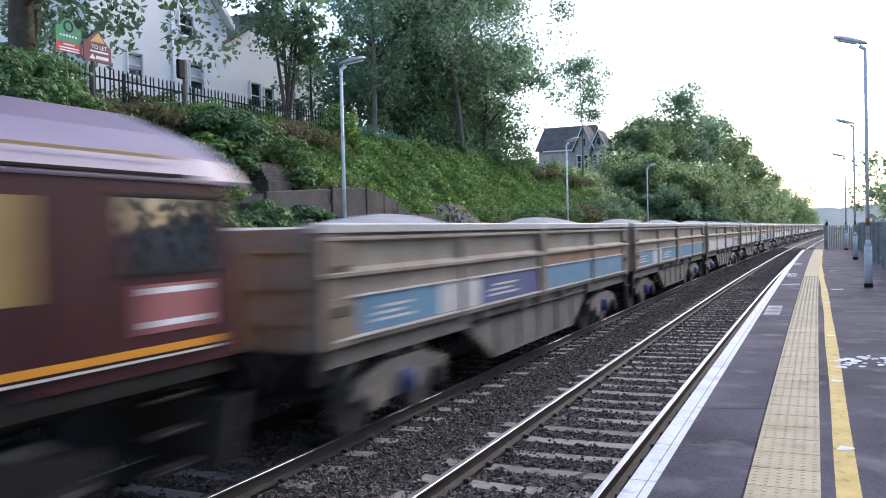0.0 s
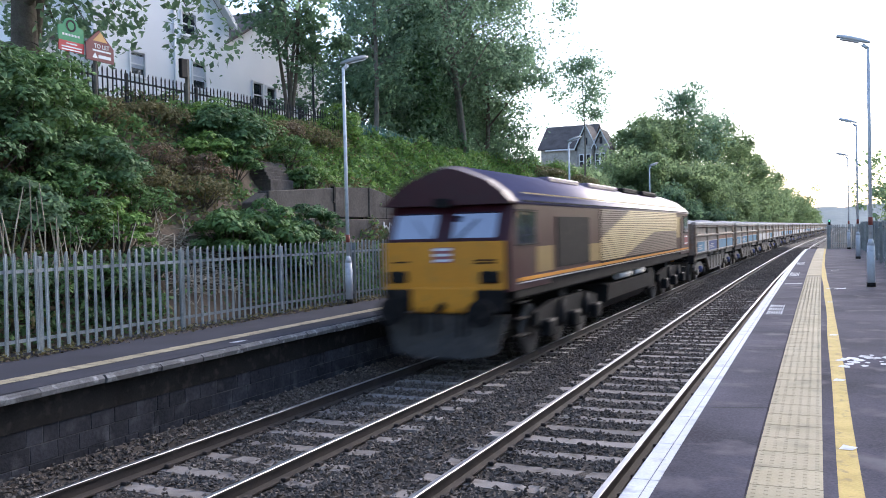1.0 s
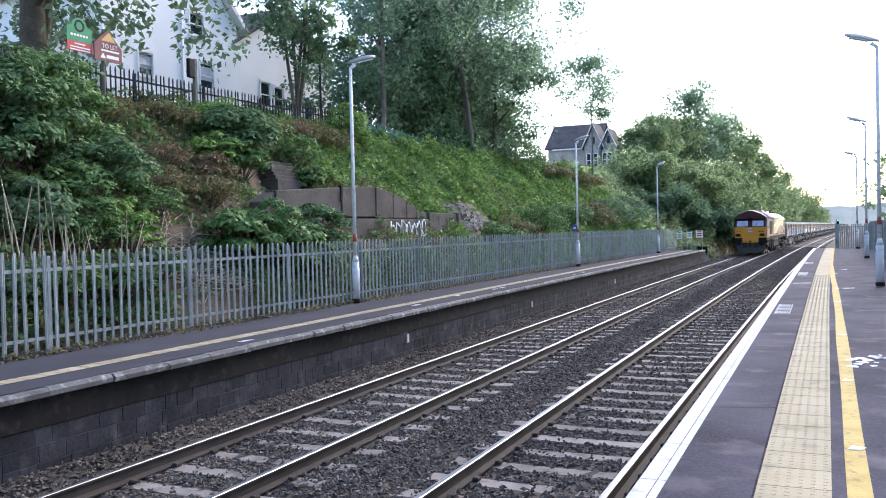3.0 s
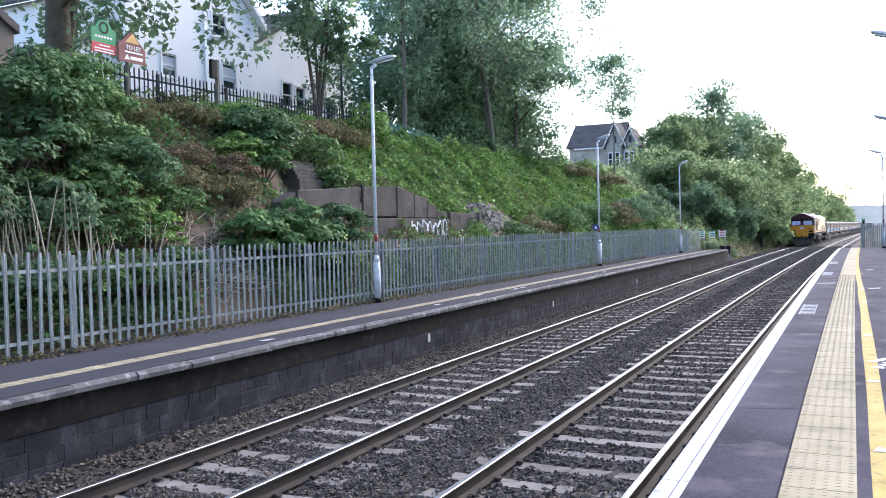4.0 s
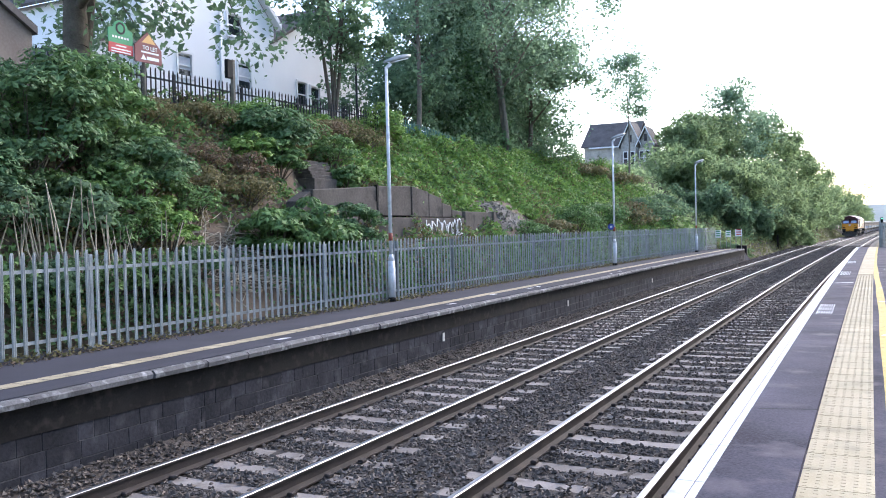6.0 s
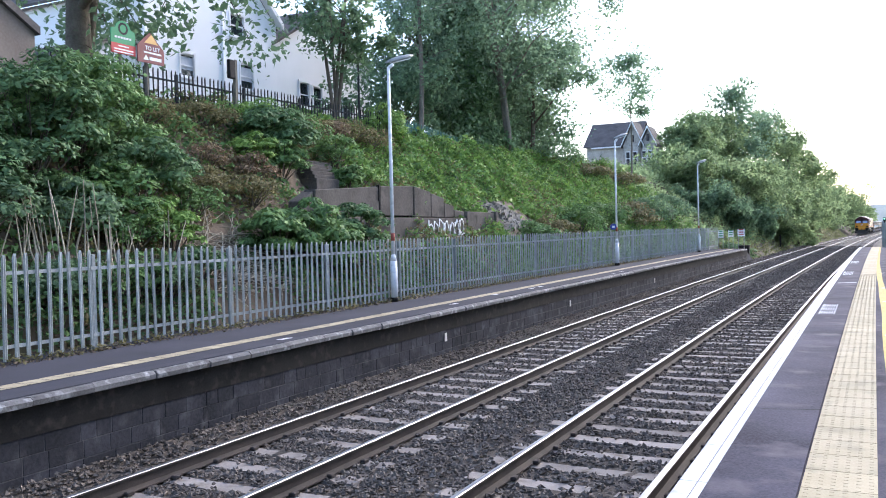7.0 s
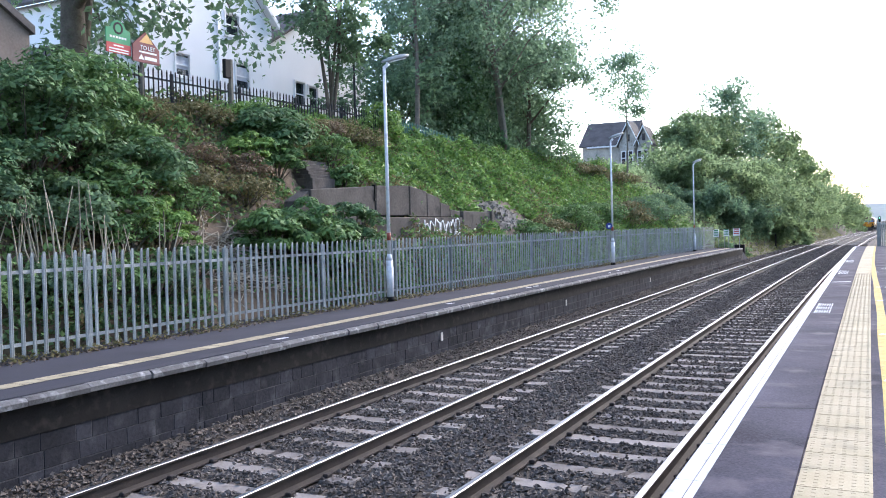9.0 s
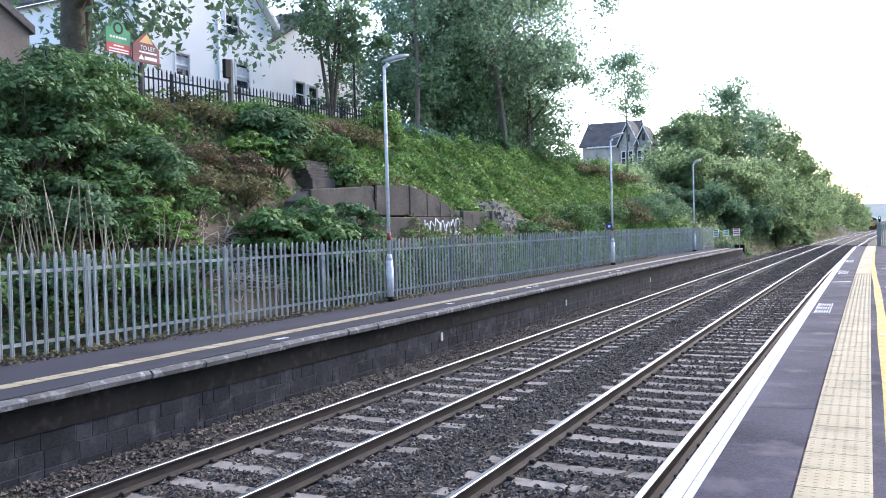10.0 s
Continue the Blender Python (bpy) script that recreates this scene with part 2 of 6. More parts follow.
# ---------------------------------------------------------------- mesh helpers
def box(bm, x0, x1, y0, y1, z0, z1, bev=0.0):
    vs = [bm.verts.new((x, y, z)) for z in (z0, z1) for x, y in ((x0, y0), (x1, y0), (x1, y1), (x0, y1))]
    fs = [bm.faces.new([vs[i] for i in f]) for f in ((3, 2, 1, 0), (4, 5, 6, 7), (0, 1, 5, 4), (1, 2, 6, 5), (2, 3, 7, 6), (3, 0, 4, 7))]
    if bev:
        bmesh.ops.bevel(bm, geom=list({e for f in fs for e in f.edges}), offset=bev, segments=1, affect='EDGES')
    return vs


def tube(bm, a, b, ra, rb=None, seg=8, caps=True):
    a, b = Vector(a), Vector(b)
    rb = ra if rb is None else rb
    d = (b - a).normalized()
    u = d.orthogonal().normalized()
    w = d.cross(u)
    rings = [[bm.verts.new(c + (u * math.cos(k * 2 * math.pi / seg) + w * math.sin(k * 2 * math.pi / seg)) * r) for k in range(seg)]
             for c, r in ((a, ra), (b, rb))]
    for k in range(seg):
        f = bm.faces.new((rings[0][k], rings[0][(k + 1) % seg], rings[1][(k + 1) % seg], rings[1][k]))
        f.smooth = True
    if caps:
        bm.faces.new(rings[0][::-1])
        bm.faces.new(rings[1])


def prism(bm, profile, y0, y1):
    """A closed (x, z) outline carried from y0 to y1."""
    a = [bm.verts.new((x, y0, z)) for x, z in profile]
    b = [bm.verts.new((x, y1, z)) for x, z in profile]
    n = len(profile)
    for k in range(n):
        bm.faces.new((a[k], a[(k + 1) % n], b[(k + 1) % n], b[k]))
    bm.faces.new(a[::-1])
    bm.faces.new(b)


def plate(bm, outline, x0, x1):
    """A closed (y, z) outline carried from x0 to x1."""
    a = [bm.verts.new((x0, y, z)) for y, z in outline]
    b = [bm.verts.new((x1, y, z)) for y, z in outline]
    n = len(outline)
    for k in range(n):
        bm.faces.new((a[k], a[(k + 1) % n], b[(k + 1) % n], b[k]))
    bm.faces.new(a[::-1])
    bm.faces.new(b)


def sweep(bm, profile, ys, closed=True):
    """An (r, z) outline carried along the railway."""
    rows = [[bm.verts.new(at(r, y, z)) for r, z in profile] for y in ys]
    n = len(profile)
    for p, q in zip(rows, rows[1:]):
        for k in range(n if closed else n - 1):
            bm.faces.new((p[k], p[(k + 1) % n], q[(k + 1) % n], q[k]))
    if closed:
        bm.faces.new(rows[0][::-1])
        bm.faces.new(rows[-1])


def mesh_of(name, bm, material):
    bmesh.ops.recalc_face_normals(bm, faces=bm.faces)
    me = bpy.data.meshes.new(name)
    bm.to_mesh(me)
    bm.free()
    me.materials.append(material)
    return me


def part(name, bm, material, parent, label=""):
    ob = new(name, mesh_of(name, bm, material))
    ob.parent = parent
    return tagged(ob, label)


def thing(name, label, category, m=None, group="", kind=""):
    ob = new(name)
    ob.empty_display_size = 0.2
    if m is not None:
        ob.matrix_basis = m
    return tagged(ob, label, category, group, kind)


def single(name, bm, material, label="", category="", kind="", group=""):
    return tagged(new(name, mesh_of(name, bm, material)), label, category, group, kind)


def steps(a, b, d):
    n = max(1, round((b - a) / d))
    return [a + (b - a) * k / n for k in range(n + 1)]


def quads(name, pts, material):
    """pts: array of (n, 4, 3) corners."""
    me = bpy.data.meshes.new(name)
    n, c = len(pts), len(pts[0])
    me.from_pydata(np.asarray(pts).reshape(-1, 3).tolist(), [], np.arange(n * c).reshape(-1, c).tolist())
    me.materials.append(material)
    return me


def leaves(centres, size, rng, up=0.5, aspect=0.62, out=None):
    """Pointed leaf diamonds of varied turn about the given places; out: the way each one faces."""
    n = len(centres)
    nrm = rng.normal(size=(n, 3)) * (1.0 if out is None else 0.55) + np.array([0, 0, up])
    if out is not None:
        nrm = nrm + 1.1 * out
    nrm /= np.linalg.norm(nrm, axis=1)[:, None] + 1e-9
    u = np.cross(nrm, rng.normal(size=(n, 3)))
    u /= np.linalg.norm(u, axis=1)[:, None] + 1e-9
    w = np.cross(nrm, u)
    s = (size * rng.uniform(0.6, 1.35, n))[:, None]
    c = np.asarray(centres)
    return np.stack([c - u * s, c + w * s * aspect + u * s * 0.1 - nrm * s * 0.15, c + u * s, c - w * s * aspect + u * s * 0.1 - nrm * s * 0.15], axis=1)


def shell(n, rng, inner=0.55):
    """Directions and radii of n leaves gathered towards the skin of a clump."""
    d = rng.normal(size=(n, 3))
    d /= np.linalg.norm(d, axis=1)[:, None] + 1e-9
    return d, (inner + (1.08 - inner) * rng.random(n) ** 0.6)[:, None]


# ---------------------------------------------------------------- ground, one sheet to the horizon
def smooth(a, b, v):
    k = min(1.0, max(0.0, (v - a) / (b - a)))
    return k * k * (3 - 2 * k)


def ground_z(r, y):
    """Height of the ground at r metres across the line."""
    open_line = smooth(60, 72, y)
    foot = -8.0 + 1.6 * open_line
    low = 0.80 * (1 - open_line) - 0.30 * open_line
    far_low = smooth(150, 320, y)
    crest = (6.15 + 0.6 * smooth(30, 90, y)) * (1 - 0.75 * far_low)
    if r < foot:
        k = (foot - r) / (foot + 14.0)
        z = low + (crest - low) * min(1.0, k) ** 0.9
        if k > 1:
            z += 0.055 * (-14 - r) * (1 - far_low) if r > -60 else 2.53 * (1 - far_low)
        z += 0.22 * noise.noise((r * 0.55, y * 0.45, 3.1)) * min(1, k * 3)
        return z
    if r > 5.2:
        return 0.55 + min(1.6, (r - 5.2) * 0.12) + 0.1 * noise.noise((r * 0.3, y * 0.3, 1))
    return -0.36


def build_ground():
    bm = bmesh.new()
    rs = [-900, -400, -200, -120, -80, -60, -48, -40, -34, -30, -26, -23, -20, -18, -16.5, -15.2, -14.4] + \
         [-14 + 0.4 * k for k in range(16)] + [-7.75, -7.2, -6.6, -6.0, -5.0, -3, -1, 1, 2.2, 3.4, 4.6, 5.2, 5.5, 6.5, 8, 10, 14, 20, 30, 50, 90, 200, 400, 900]
    ys = [-300, -150, -80, -40, -20, -10, -4] + steps(0, 75, 0.75) + steps(77, 160, 4) + steps(170, 420, 12) + [480, 600, 800, 1100, 1500, 2200]
    rows = [[bm.verts.new(at(r, y, ground_z(r, y))) for r in rs] for y in ys]
    for p, q in zip(rows, rows[1:]):
        for k in range(len(rs) - 1):
            f = bm.faces.new((p[k], p[k + 1], q[k + 1], q[k]))
            f.smooth = True
    single("ground", bm, EARTH, "earth cutting with a steep overgrown bank", "ground", "structure")


build_ground()


# ---------------------------------------------------------------- tracks
def ballast(r0, r1, name):
    bm = bmesh.new()
    ys = steps(-8, 120, 1.0) + steps(125, 600, 12)
    rr = steps(r0, r1, 0.35)
    rows = []
    for y in ys:
        row = []
        for k, r in enumerate(rr):
            edge = k in (0, len(rr) - 1)
            z = -0.34 if edge and r > 0 else -0.195 + 0.15 * smooth(-4.7, -5.1, r) + 0.022 * noise.noise((r * 2, y * 2, 0))
            row.append(bm.verts.new(at(r, y, z)))
        rows.append(row)
    for p, q in zip(rows, rows[1:]):
        for k in range(len(rr) - 1):
            bm.faces.new((p[k], p[k + 1], q[k + 1], q[k])).smooth = True
    return single(name, bm, GRAVEL, "grey-brown stone track ballast", "ballast", "structure")


ballast(-5.2, 1.75, "ballast_bed")


def loose_stones():
    """Broken ballast stones, thick close by and thinner further off."""
    rng = np.random.default_rng(5)
    n = 135000
    y = np.concatenate([2.2 + 44 * rng.random(n - 30000) ** 1.6, 40 + 60 * rng.random(30000)])
    r = rng.uniform(-5.14, 1.6, n)
    near_rail = np.min(np.abs(r[:, None] - np.array([-S - HALF, -S + HALF, -HALF, HALF])), axis=1) < 0.09
    y, r = y[~near_rail], r[~near_rail]
    n = len(y)
    s = rng.uniform(0.016, 0.036, n) * (1 + 0.6 * (y > 44))
    inside = (np.abs(r) < 1.25) | (np.abs(r + S) < 1.25)
    phase = np.mod(y - 0.206, 0.668)
    on_sleeper = inside & (phase < 0.26)
    hidden = np.mod(np.sin(np.floor((y - 0.206) / 0.668) * 12.99 + np.floor((r + 10) / 1.1) * 7.3) * 43758.5, 1.0)
    keep = ~on_sleeper | (rng.random(n) < np.where(hidden > 0.62, 0.45, 0.05))
    y, r, s, on_sleeper = y[keep], r[keep], s[keep], on_sleeper[keep]
    n = len(y)
    z = np.where(on_sleeper, -0.158, -0.188) + rng.uniform(-0.012, 0.035, n) + 0.035 * ((np.abs(r + S / 2) < 0.35) * 1.0) + 0.15 * np.clip((-4.7 - r) / 0.4, 0, 1)
    c = np.stack([r + 1.28e-4 * y * y, y, z], axis=1)
    base = np.array([[1, 0, 0], [-1, 0, 0], [0, 1, 0], [0, -1, 0], [0, 0, 0.7], [0, 0, -0.7]], float)
    v = base[None] * rng.uniform(0.55, 1.35, (n, 6, 3)) + rng.normal(0, 0.22, (n, 6, 3))
    a = rng.uniform(0, 6.28, n)
    rot = np.stack([np.stack([np.cos(a), -np.sin(a), 0 * a], -1), np.stack([np.sin(a), np.cos(a), 0 * a], -1), np.stack([0 * a, 0 * a, 1 + 0 * a], -1)], 1)
    v = np.einsum("nij,nkj->nki", rot, v) * s[:, None, None] + c[:, None]
    tri = np.array([[0, 2, 4], [2, 1, 4], [1, 3, 4], [3, 0, 4], [2, 0, 5], [1, 2, 5], [3, 1, 5], [0, 3, 5]])
    me = bpy.data.meshes.new("ballast_stones")
    me.from_pydata(v.reshape(-1, 3).tolist(), [], (tri[None] + 6 * np.arange(n)[:, None, None]).reshape(-1, 3).tolist())
    me.materials.append(STONE)
    tagged(new("ballast_stones", me), "loose broken grey-brown ballast stones", "ballast", "", "stuff")


loose_stones()


def build_track(name, centre, label):
    track = thing(name, label, "railway track", kind="structure")
    for side in (-HALF, HALF):
        c = centre + side
        ys = steps(-8, 150, 3) + steps(155, 620, 12)
        bm = bmesh.new()
        sweep(bm, [(c - 0.075, -0.165), (c + 0.075, -0.165), (c + 0.075, -0.15), (c + 0.012, -0.125), (c + 0.012, -0.035), (c + 0.037, -0.025),
                   (c + 0.037, -0.004), (c - 0.037, -0.004), (c - 0.037, -0.025), (c - 0.012, -0.035), (c - 0.012, -0.125), (c - 0.075, -0.15)], ys)
        rail = part("rail", bm, RAIL_SIDE, track, "rust-brown steel rail with a bright worn top")
        bm = bmesh.new()
        sweep(bm, [(c - 0.033, -0.004), (c + 0.033, -0.004), (c + 0.027, 0.001), (c - 0.027, 0.001)], ys)
        part("rail_head", bm, RAIL_TOP, rail, "bright polished running surface")
    bm = bmesh.new()
    prism(bm, [(-1.28, -0.25), (1.28, -0.25), (1.26, -0.163), (0.35, -0.18), (-0.35, -0.18), (-1.26, -0.163)], -0.125, 0.125)
    sl = mesh_of("sleeper", bm, SLEEPER)
    bm = bmesh.new()
    for x in (-HALF, HALF):
        for d in (-0.1, 0.1):
            box(bm, x + d - 0.035, x + d + 0.035, -0.05, 0.05, -0.165, -0.12, 0.01)
    clip = mesh_of("rail_clip", bm, RAIL_SIDE)
    y, k = -7.68, 0
    rest = bmesh.new()
    rng = random.Random(4)
    while y < 330:
        if k < 190:
            ob = new("sleeper", sl)
            ob.parent = track
            p = at(centre, y, rng.uniform(-0.012, 0.004))
            ob.matrix_basis = pose(p.x, p.y, p.z, 0, 0, -math.degrees(off(y + 1) - off(y)) + rng.uniform(-0.6, 0.6))
            if k < 70:
                cl = new("rail_clip", clip)
                cl.parent = ob
        else:
            p = at(centre, y, 0)
            box(rest, p.x - 1.27, p.x + 1.27, y - 0.125, y + 0.125, p.z - 0.24, p.z - 0.165)
        y += 0.668
        k += 1
    tagged(part("distant_sleepers", rest, SLEEPER, track), kind="stuff")


build_track("track_far", -S, "far railway track on concrete sleepers in ballast")
build_track("track_near", 0.0, "near railway track on concrete sleepers in ballast")


# ---------------------------------------------------------------- near platform
def build_near_platform():
    end = 55.5
    plat = thing("platform_near", "asphalt station platform with buff tactile strip and white edge", "platform", kind="structure")
    ys = steps(-12, end, 1.5)
    bm = bmesh.new()
    sweep(bm, [(EDGE + 0.06, -0.4), (EDGE + 0.06, PN - 0.02), (5.35, PN - 0.02), (5.35, -0.4)], ys)
    part("platform_body", bm, ASPHALT, plat)
    bm = bmesh.new()
    sweep(bm, [(EDGE + 0.10, PN - 0.12), (2.325, PN - 0.12), (2.325, PN - 0.004), (EDGE + 0.10, PN - 0.004)], ys)
    part("edge_asphalt", bm, ASPHALT, plat)
    # coping slabs with the white line, laid end to end
    y = -11.1
    rng = random.Random(8)
    while y < end - 1:
        bm = bmesh.new()
        sweep(bm, [(EDGE, PN - 0.10), (EDGE, PN - 0.012), (EDGE + 0.012, PN), (EDGE + 0.105, PN), (EDGE + 0.110, PN - 0.006), (EDGE + 0.118, PN), (EDGE + 0.165, PN), (EDGE + 0.165, PN - 0.10)], [y + 0.006, y + 0.45, y + 0.894])
        part("edge_slab", bm, WHITE_PAINT, plat, "worn white-painted edge slab")
        y += 0.9
    # tactile flags
    bm = bmesh.new()
    fl = bmesh.new()
    w = 0.40
    box(fl, 0.004, w - 0.004, 0.005, w - 0.005, -0.05, 0.0)
    for i in range(6):
        for j in range(6):
            x, yy = 0.035 + i * 0.066, 0.035 + j * 0.066
            v = [fl.verts.new((x + dx, yy + dy, 0.0006)) for dx, dy in ((-0.013, -0.013), (0.013, -0.013), (0.013, 0.013), (-0.013, 0.013))]
            u = [fl.verts.new((x + dx, yy + dy, 0.0026)) for dx, dy in ((-0.011, -0.011), (0.011, -0.011), (0.011, 0.011), (-0.011, 0.011))]
            fl.faces.new(u)
            for k in range(4):
                fl.faces.new((v[k], v[(k + 1) % 4], u[(k + 1) % 4], u[k]))
    near_flag = mesh_of("tactile_flag", fl, TACTILE)
    fl = bmesh.new()
    box(fl, 0.004, w - 0.004, 0.004, w - 0.004, -0.05, 0.003)
    far_flag = mesh_of("tactile_flag_plain", fl, TACTILE)
    y = -8.0
    bm.free()
    while y < end - 0.5:
        ob = new("tactile_flag", near_flag if y < 26 else far_flag)
        ob.parent = plat
        p = at(2.335, y, PN + 0.002)
        ob.matrix_basis = pose(p.x, p.y, p.z, 0, 0, -math.degrees(off(y + 1) - off(y)))
        y += w
    # yellow line, slightly wandering
    bm = bmesh.new()
    yy = steps(-10, end - 0.4, 0.8)
    a = [bm.verts.new(at(2.815 - 0.12 * smooth(14, 36, y) + 0.006 * math.sin(y * 0.9), y, PN - 0.016)) for y in yy]
    b = [bm.verts.new(at(2.945 - 0.13 * smooth(14, 36, y) + 0.006 * math.sin(y * 0.7), y, PN - 0.016)) for y in yy]
    for k in range(len(yy) - 1):
        bm.faces.new((a[k], b[k], b[k + 1], a[k + 1]))
    part("yellow_line", bm, YELLOW_PAINT, plat, "worn yellow waiting line")
    # brick facing below the edge is in shade; ramp at the end
    bm = bmesh.new()
    v = [bm.verts.new(at(r, y, z)) for r, y, z in ((EDGE + 0.06, end, -0.36), (5.35, end, -0.36), (5.35, end, PN - 0.03), (EDGE + 0.06, end, PN - 0.03), (EDGE + 0.06, end + 6, -0.3), (5.35, end + 6, -0.3))]
    for f in ((3, 2, 5, 4), (0, 3, 4), (1, 5, 2)):
        bm.faces.new([v[i] for i in f])
    part("end_ramp", bm, ASPHALT_OLD, plat)
    # stencilled warning panels: worn words between bars
    for y0 in (15.2, 26.3, 33.5):
        bm = bmesh.new()
        for row in range(3):
            yb = y0 + row * 0.62
            box(bm, 0, 0.03, yb, yb + 0.5, PN - 0.003, PN + 0.003)
            for col in range(5):
                x0 = 0.05 + col * 0.062
                box(bm, x0, x0 + 0.026, yb + 0.03, yb + 0.45, PN - 0.003, PN + 0.003)
                if (col + row) % 2:
                    box(bm, x0 + 0.026, x0 + 0.05, yb + 0.2, yb + 0.28, PN - 0.003, PN + 0.003)
            box(bm, 0.36, 0.385, yb, yb + 0.5, PN - 0.003, PN + 0.003)
        for v in bm.verts:
            v.co.x *= 0.62
        ob = part("painted_warning", bm, WHITE_PAINT, plat, "worn white stencilled edge warning")
        ob.matrix_basis = pose(1.895 + off(y0), 0, 0)
    # white chalky spots by the yellow line
    rng = random.Random(3)
    bm = bmesh.new()
    for k in range(26):
        r, y = 2.75 + rng.random() * 0.75, 10.25 + rng.uniform(-0.35, 0.45) * (0.4 + rng.random())
        q = rng.uniform(0.02, 0.07)
        vs = [bm.verts.new(at(r + q * math.cos(i) * rng.uniform(.6, 1.2), y + q * 1.6 * math.sin(i) * rng.uniform(.6, 1.2), PN - 0.014)) for i in (0, 1.05, 2.1, 3.14, 4.2, 5.24)]
        bm.faces.new(vs)
    part("paint_spots", bm, WHITE_PAINT, plat, "white paint splashes on asphalt")
    bm = bmesh.new()
    for y0 in (6.3, 9.0, 12.6, 17.8, 21.4, 27.5):
        vs = [bm.verts.new(at(2.86 + x, y0 + yy, PN - 0.012)) for x, yy in ((-0.03, -0.05), (0.05, -0.06), (0.09, 0.03), (0.0, 0.08))]
        bm.faces.new(vs)
    for y0, r0, r1 in ((21.3, 3.0, 3.25), (29.5, 3.0, 3.22), (22.8, 1.9, 2.3)):
        vs = [bm.verts.new(at(r, y, PN + (0.001 if r < 2.7 else -0.014))) for r, y in ((r0, y0), (r1, y0 + 0.15), (r1, y0 + 0.35), (r0, y0 + 0.12))]
        bm.faces.new(vs)
    part("paint_marks", bm, WHITE_PAINT, plat, "small white paint marks")
    # utility cover and seams
    bm = bmesh.new()
    for y0 in (4.7, 7.3, 10.8, 13.4, 18.2, 24.0):
        for a_, b_ in (((EDGE + 0.22, y0), (2.33, y0 + 0.12)),):
            vs = [bm.verts.new(at(a_[0], a_[1], PN - 0.001)), bm.verts.new(at(b_[0], b_[1], PN - 0.001)), bm.verts.new(at(b_[0], b_[1] + 0.02, PN - 0.001)), bm.verts.new(at(a_[0], a_[1] + 0.02, PN - 0.001))]
            bm.faces.new(vs)
    part("asphalt_seam", bm, BLACK, plat)


build_near_platform()


# ---------------------------------------------------------------- far platform
def build_far_platform():
    end = 60.0
    plat = thing("platform_far", "narrow station platform with weathered stone coping and sooty block face", "platform", kind="structure")
    ys = steps(-14, end, 1.5)
    bm = bmesh.new()
    sweep(bm, [(FAR_EDGE - 0.32, -0.36), (FAR_EDGE - 0.32, PF - 0.012), (-8.15, PF - 0.012), (-8.15, -0.36)], ys)
    part("platform_body", bm, ASPHALT_OLD, plat)
    bm = bmesh.new()
    sweep(bm, [(FAR_EDGE - 0.30, -0.36), (FAR_EDGE - 0.157, -0.36), (FAR_EDGE - 0.157, 0.442), (FAR_EDGE - 0.30, 0.442)], ys)
    part("mortar_backing", bm, MORTAR, plat)
    rng = random.Random(12)
    # corbel course under the coping; its black paints in the overhang's shadow
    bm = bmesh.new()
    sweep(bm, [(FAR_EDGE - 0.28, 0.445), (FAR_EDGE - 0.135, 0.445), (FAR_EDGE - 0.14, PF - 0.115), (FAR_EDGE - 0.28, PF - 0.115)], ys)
    part("corbel_course", bm, BLACK, plat, "black course painting in the shade under the coping")
    # coping slabs
    y = 1.0
    while y < end - 1.0:
        L = rng.choice((0.92, 0.92, 1.2, 0.8))
        bm = bmesh.new()
        o = rng.uniform(-0.03, 0.02)
        sweep(bm, [(FAR_EDGE + o, PF - 0.085), (FAR_EDGE + o + 0.01, PF - 0.03), (FAR_EDGE + o - 0.03, PF + rng.uniform(-0.004, 0.012)), (FAR_EDGE - 0.33, PF), (FAR_EDGE - 0.33, PF - 0.11)],
              [y + 0.008, y + L / 2, y + L - 0.008])
        part("coping_slab", bm, COPING, plat, "weathered pale-edged coping slab")
        y += L
    # face blocks close by; joined beyond
    shapes = []
    for L in (0.22, 0.31, 0.37, 0.46):
        bm = bmesh.new()
        box(bm, -0.05, 0.0, 0.002, L - 0.002, 0.002, 0.198, 0.006)
        shapes.append((L, mesh_of("face_block", bm, BLOCK)))
    bm = bmesh.new()
    count = 0
    for row in range(4):
        z = -0.36 + row * 0.2 + 0.004
        y = 2.0 + 0.17 * (row % 2)
        while y < end - 0.3:
            L, me = rng.choice(shapes)
            if count < 290 and y < 21:
                ob = new("face_block", me)
                ob.parent = plat
                p = at(FAR_EDGE - 0.185 + rng.uniform(-0.003, 0.003), y, z)
                ob.matrix_basis = pose(p.x + 0.035, p.y, p.z)
                count += 1
            else:
                p = at(FAR_EDGE - 0.185 + rng.uniform(-0.003, 0.003), y, z)
                box(bm, p.x - 0.03, p.x + 0.035, y + 0.006, y + L - 0.006, p.z + 0.006, p.z + 0.194)
            y += L
    tagged(part("distant_face_blocks", bm, BLOCK, plat), kind="stuff")
    bm = bmesh.new()
    sweep(bm, [(FAR_EDGE - 0.42, PF - 0.03), (FAR_EDGE - 0.13, PF - 0.03), (FAR_EDGE - 0.135, PF + 0.014), (FAR_EDGE - 0.42, PF - 0.006)], steps(1.0, end - 1.5, 1.5))
    part("edge_asphalt", bm, ASPHALT_OLD, plat, "thin asphalt lapped over the coping")
    # faded cream line, brick-wide pieces
    bm = bmesh.new()
    y = 2.0
    while y < end - 1:
        a, b = FAR_EDGE - 1.05 + rng.uniform(-0.008, 0.008), FAR_EDGE - 0.78 + rng.uniform(-0.008, 0.008)
        vs = [bm.verts.new(at(r, yy, PF - 0.004)) for r, yy in ((a, y), (b, y), (b, y + 0.285), (a, y + 0.285))]
        bm.faces.new(vs)
        y += 0.30
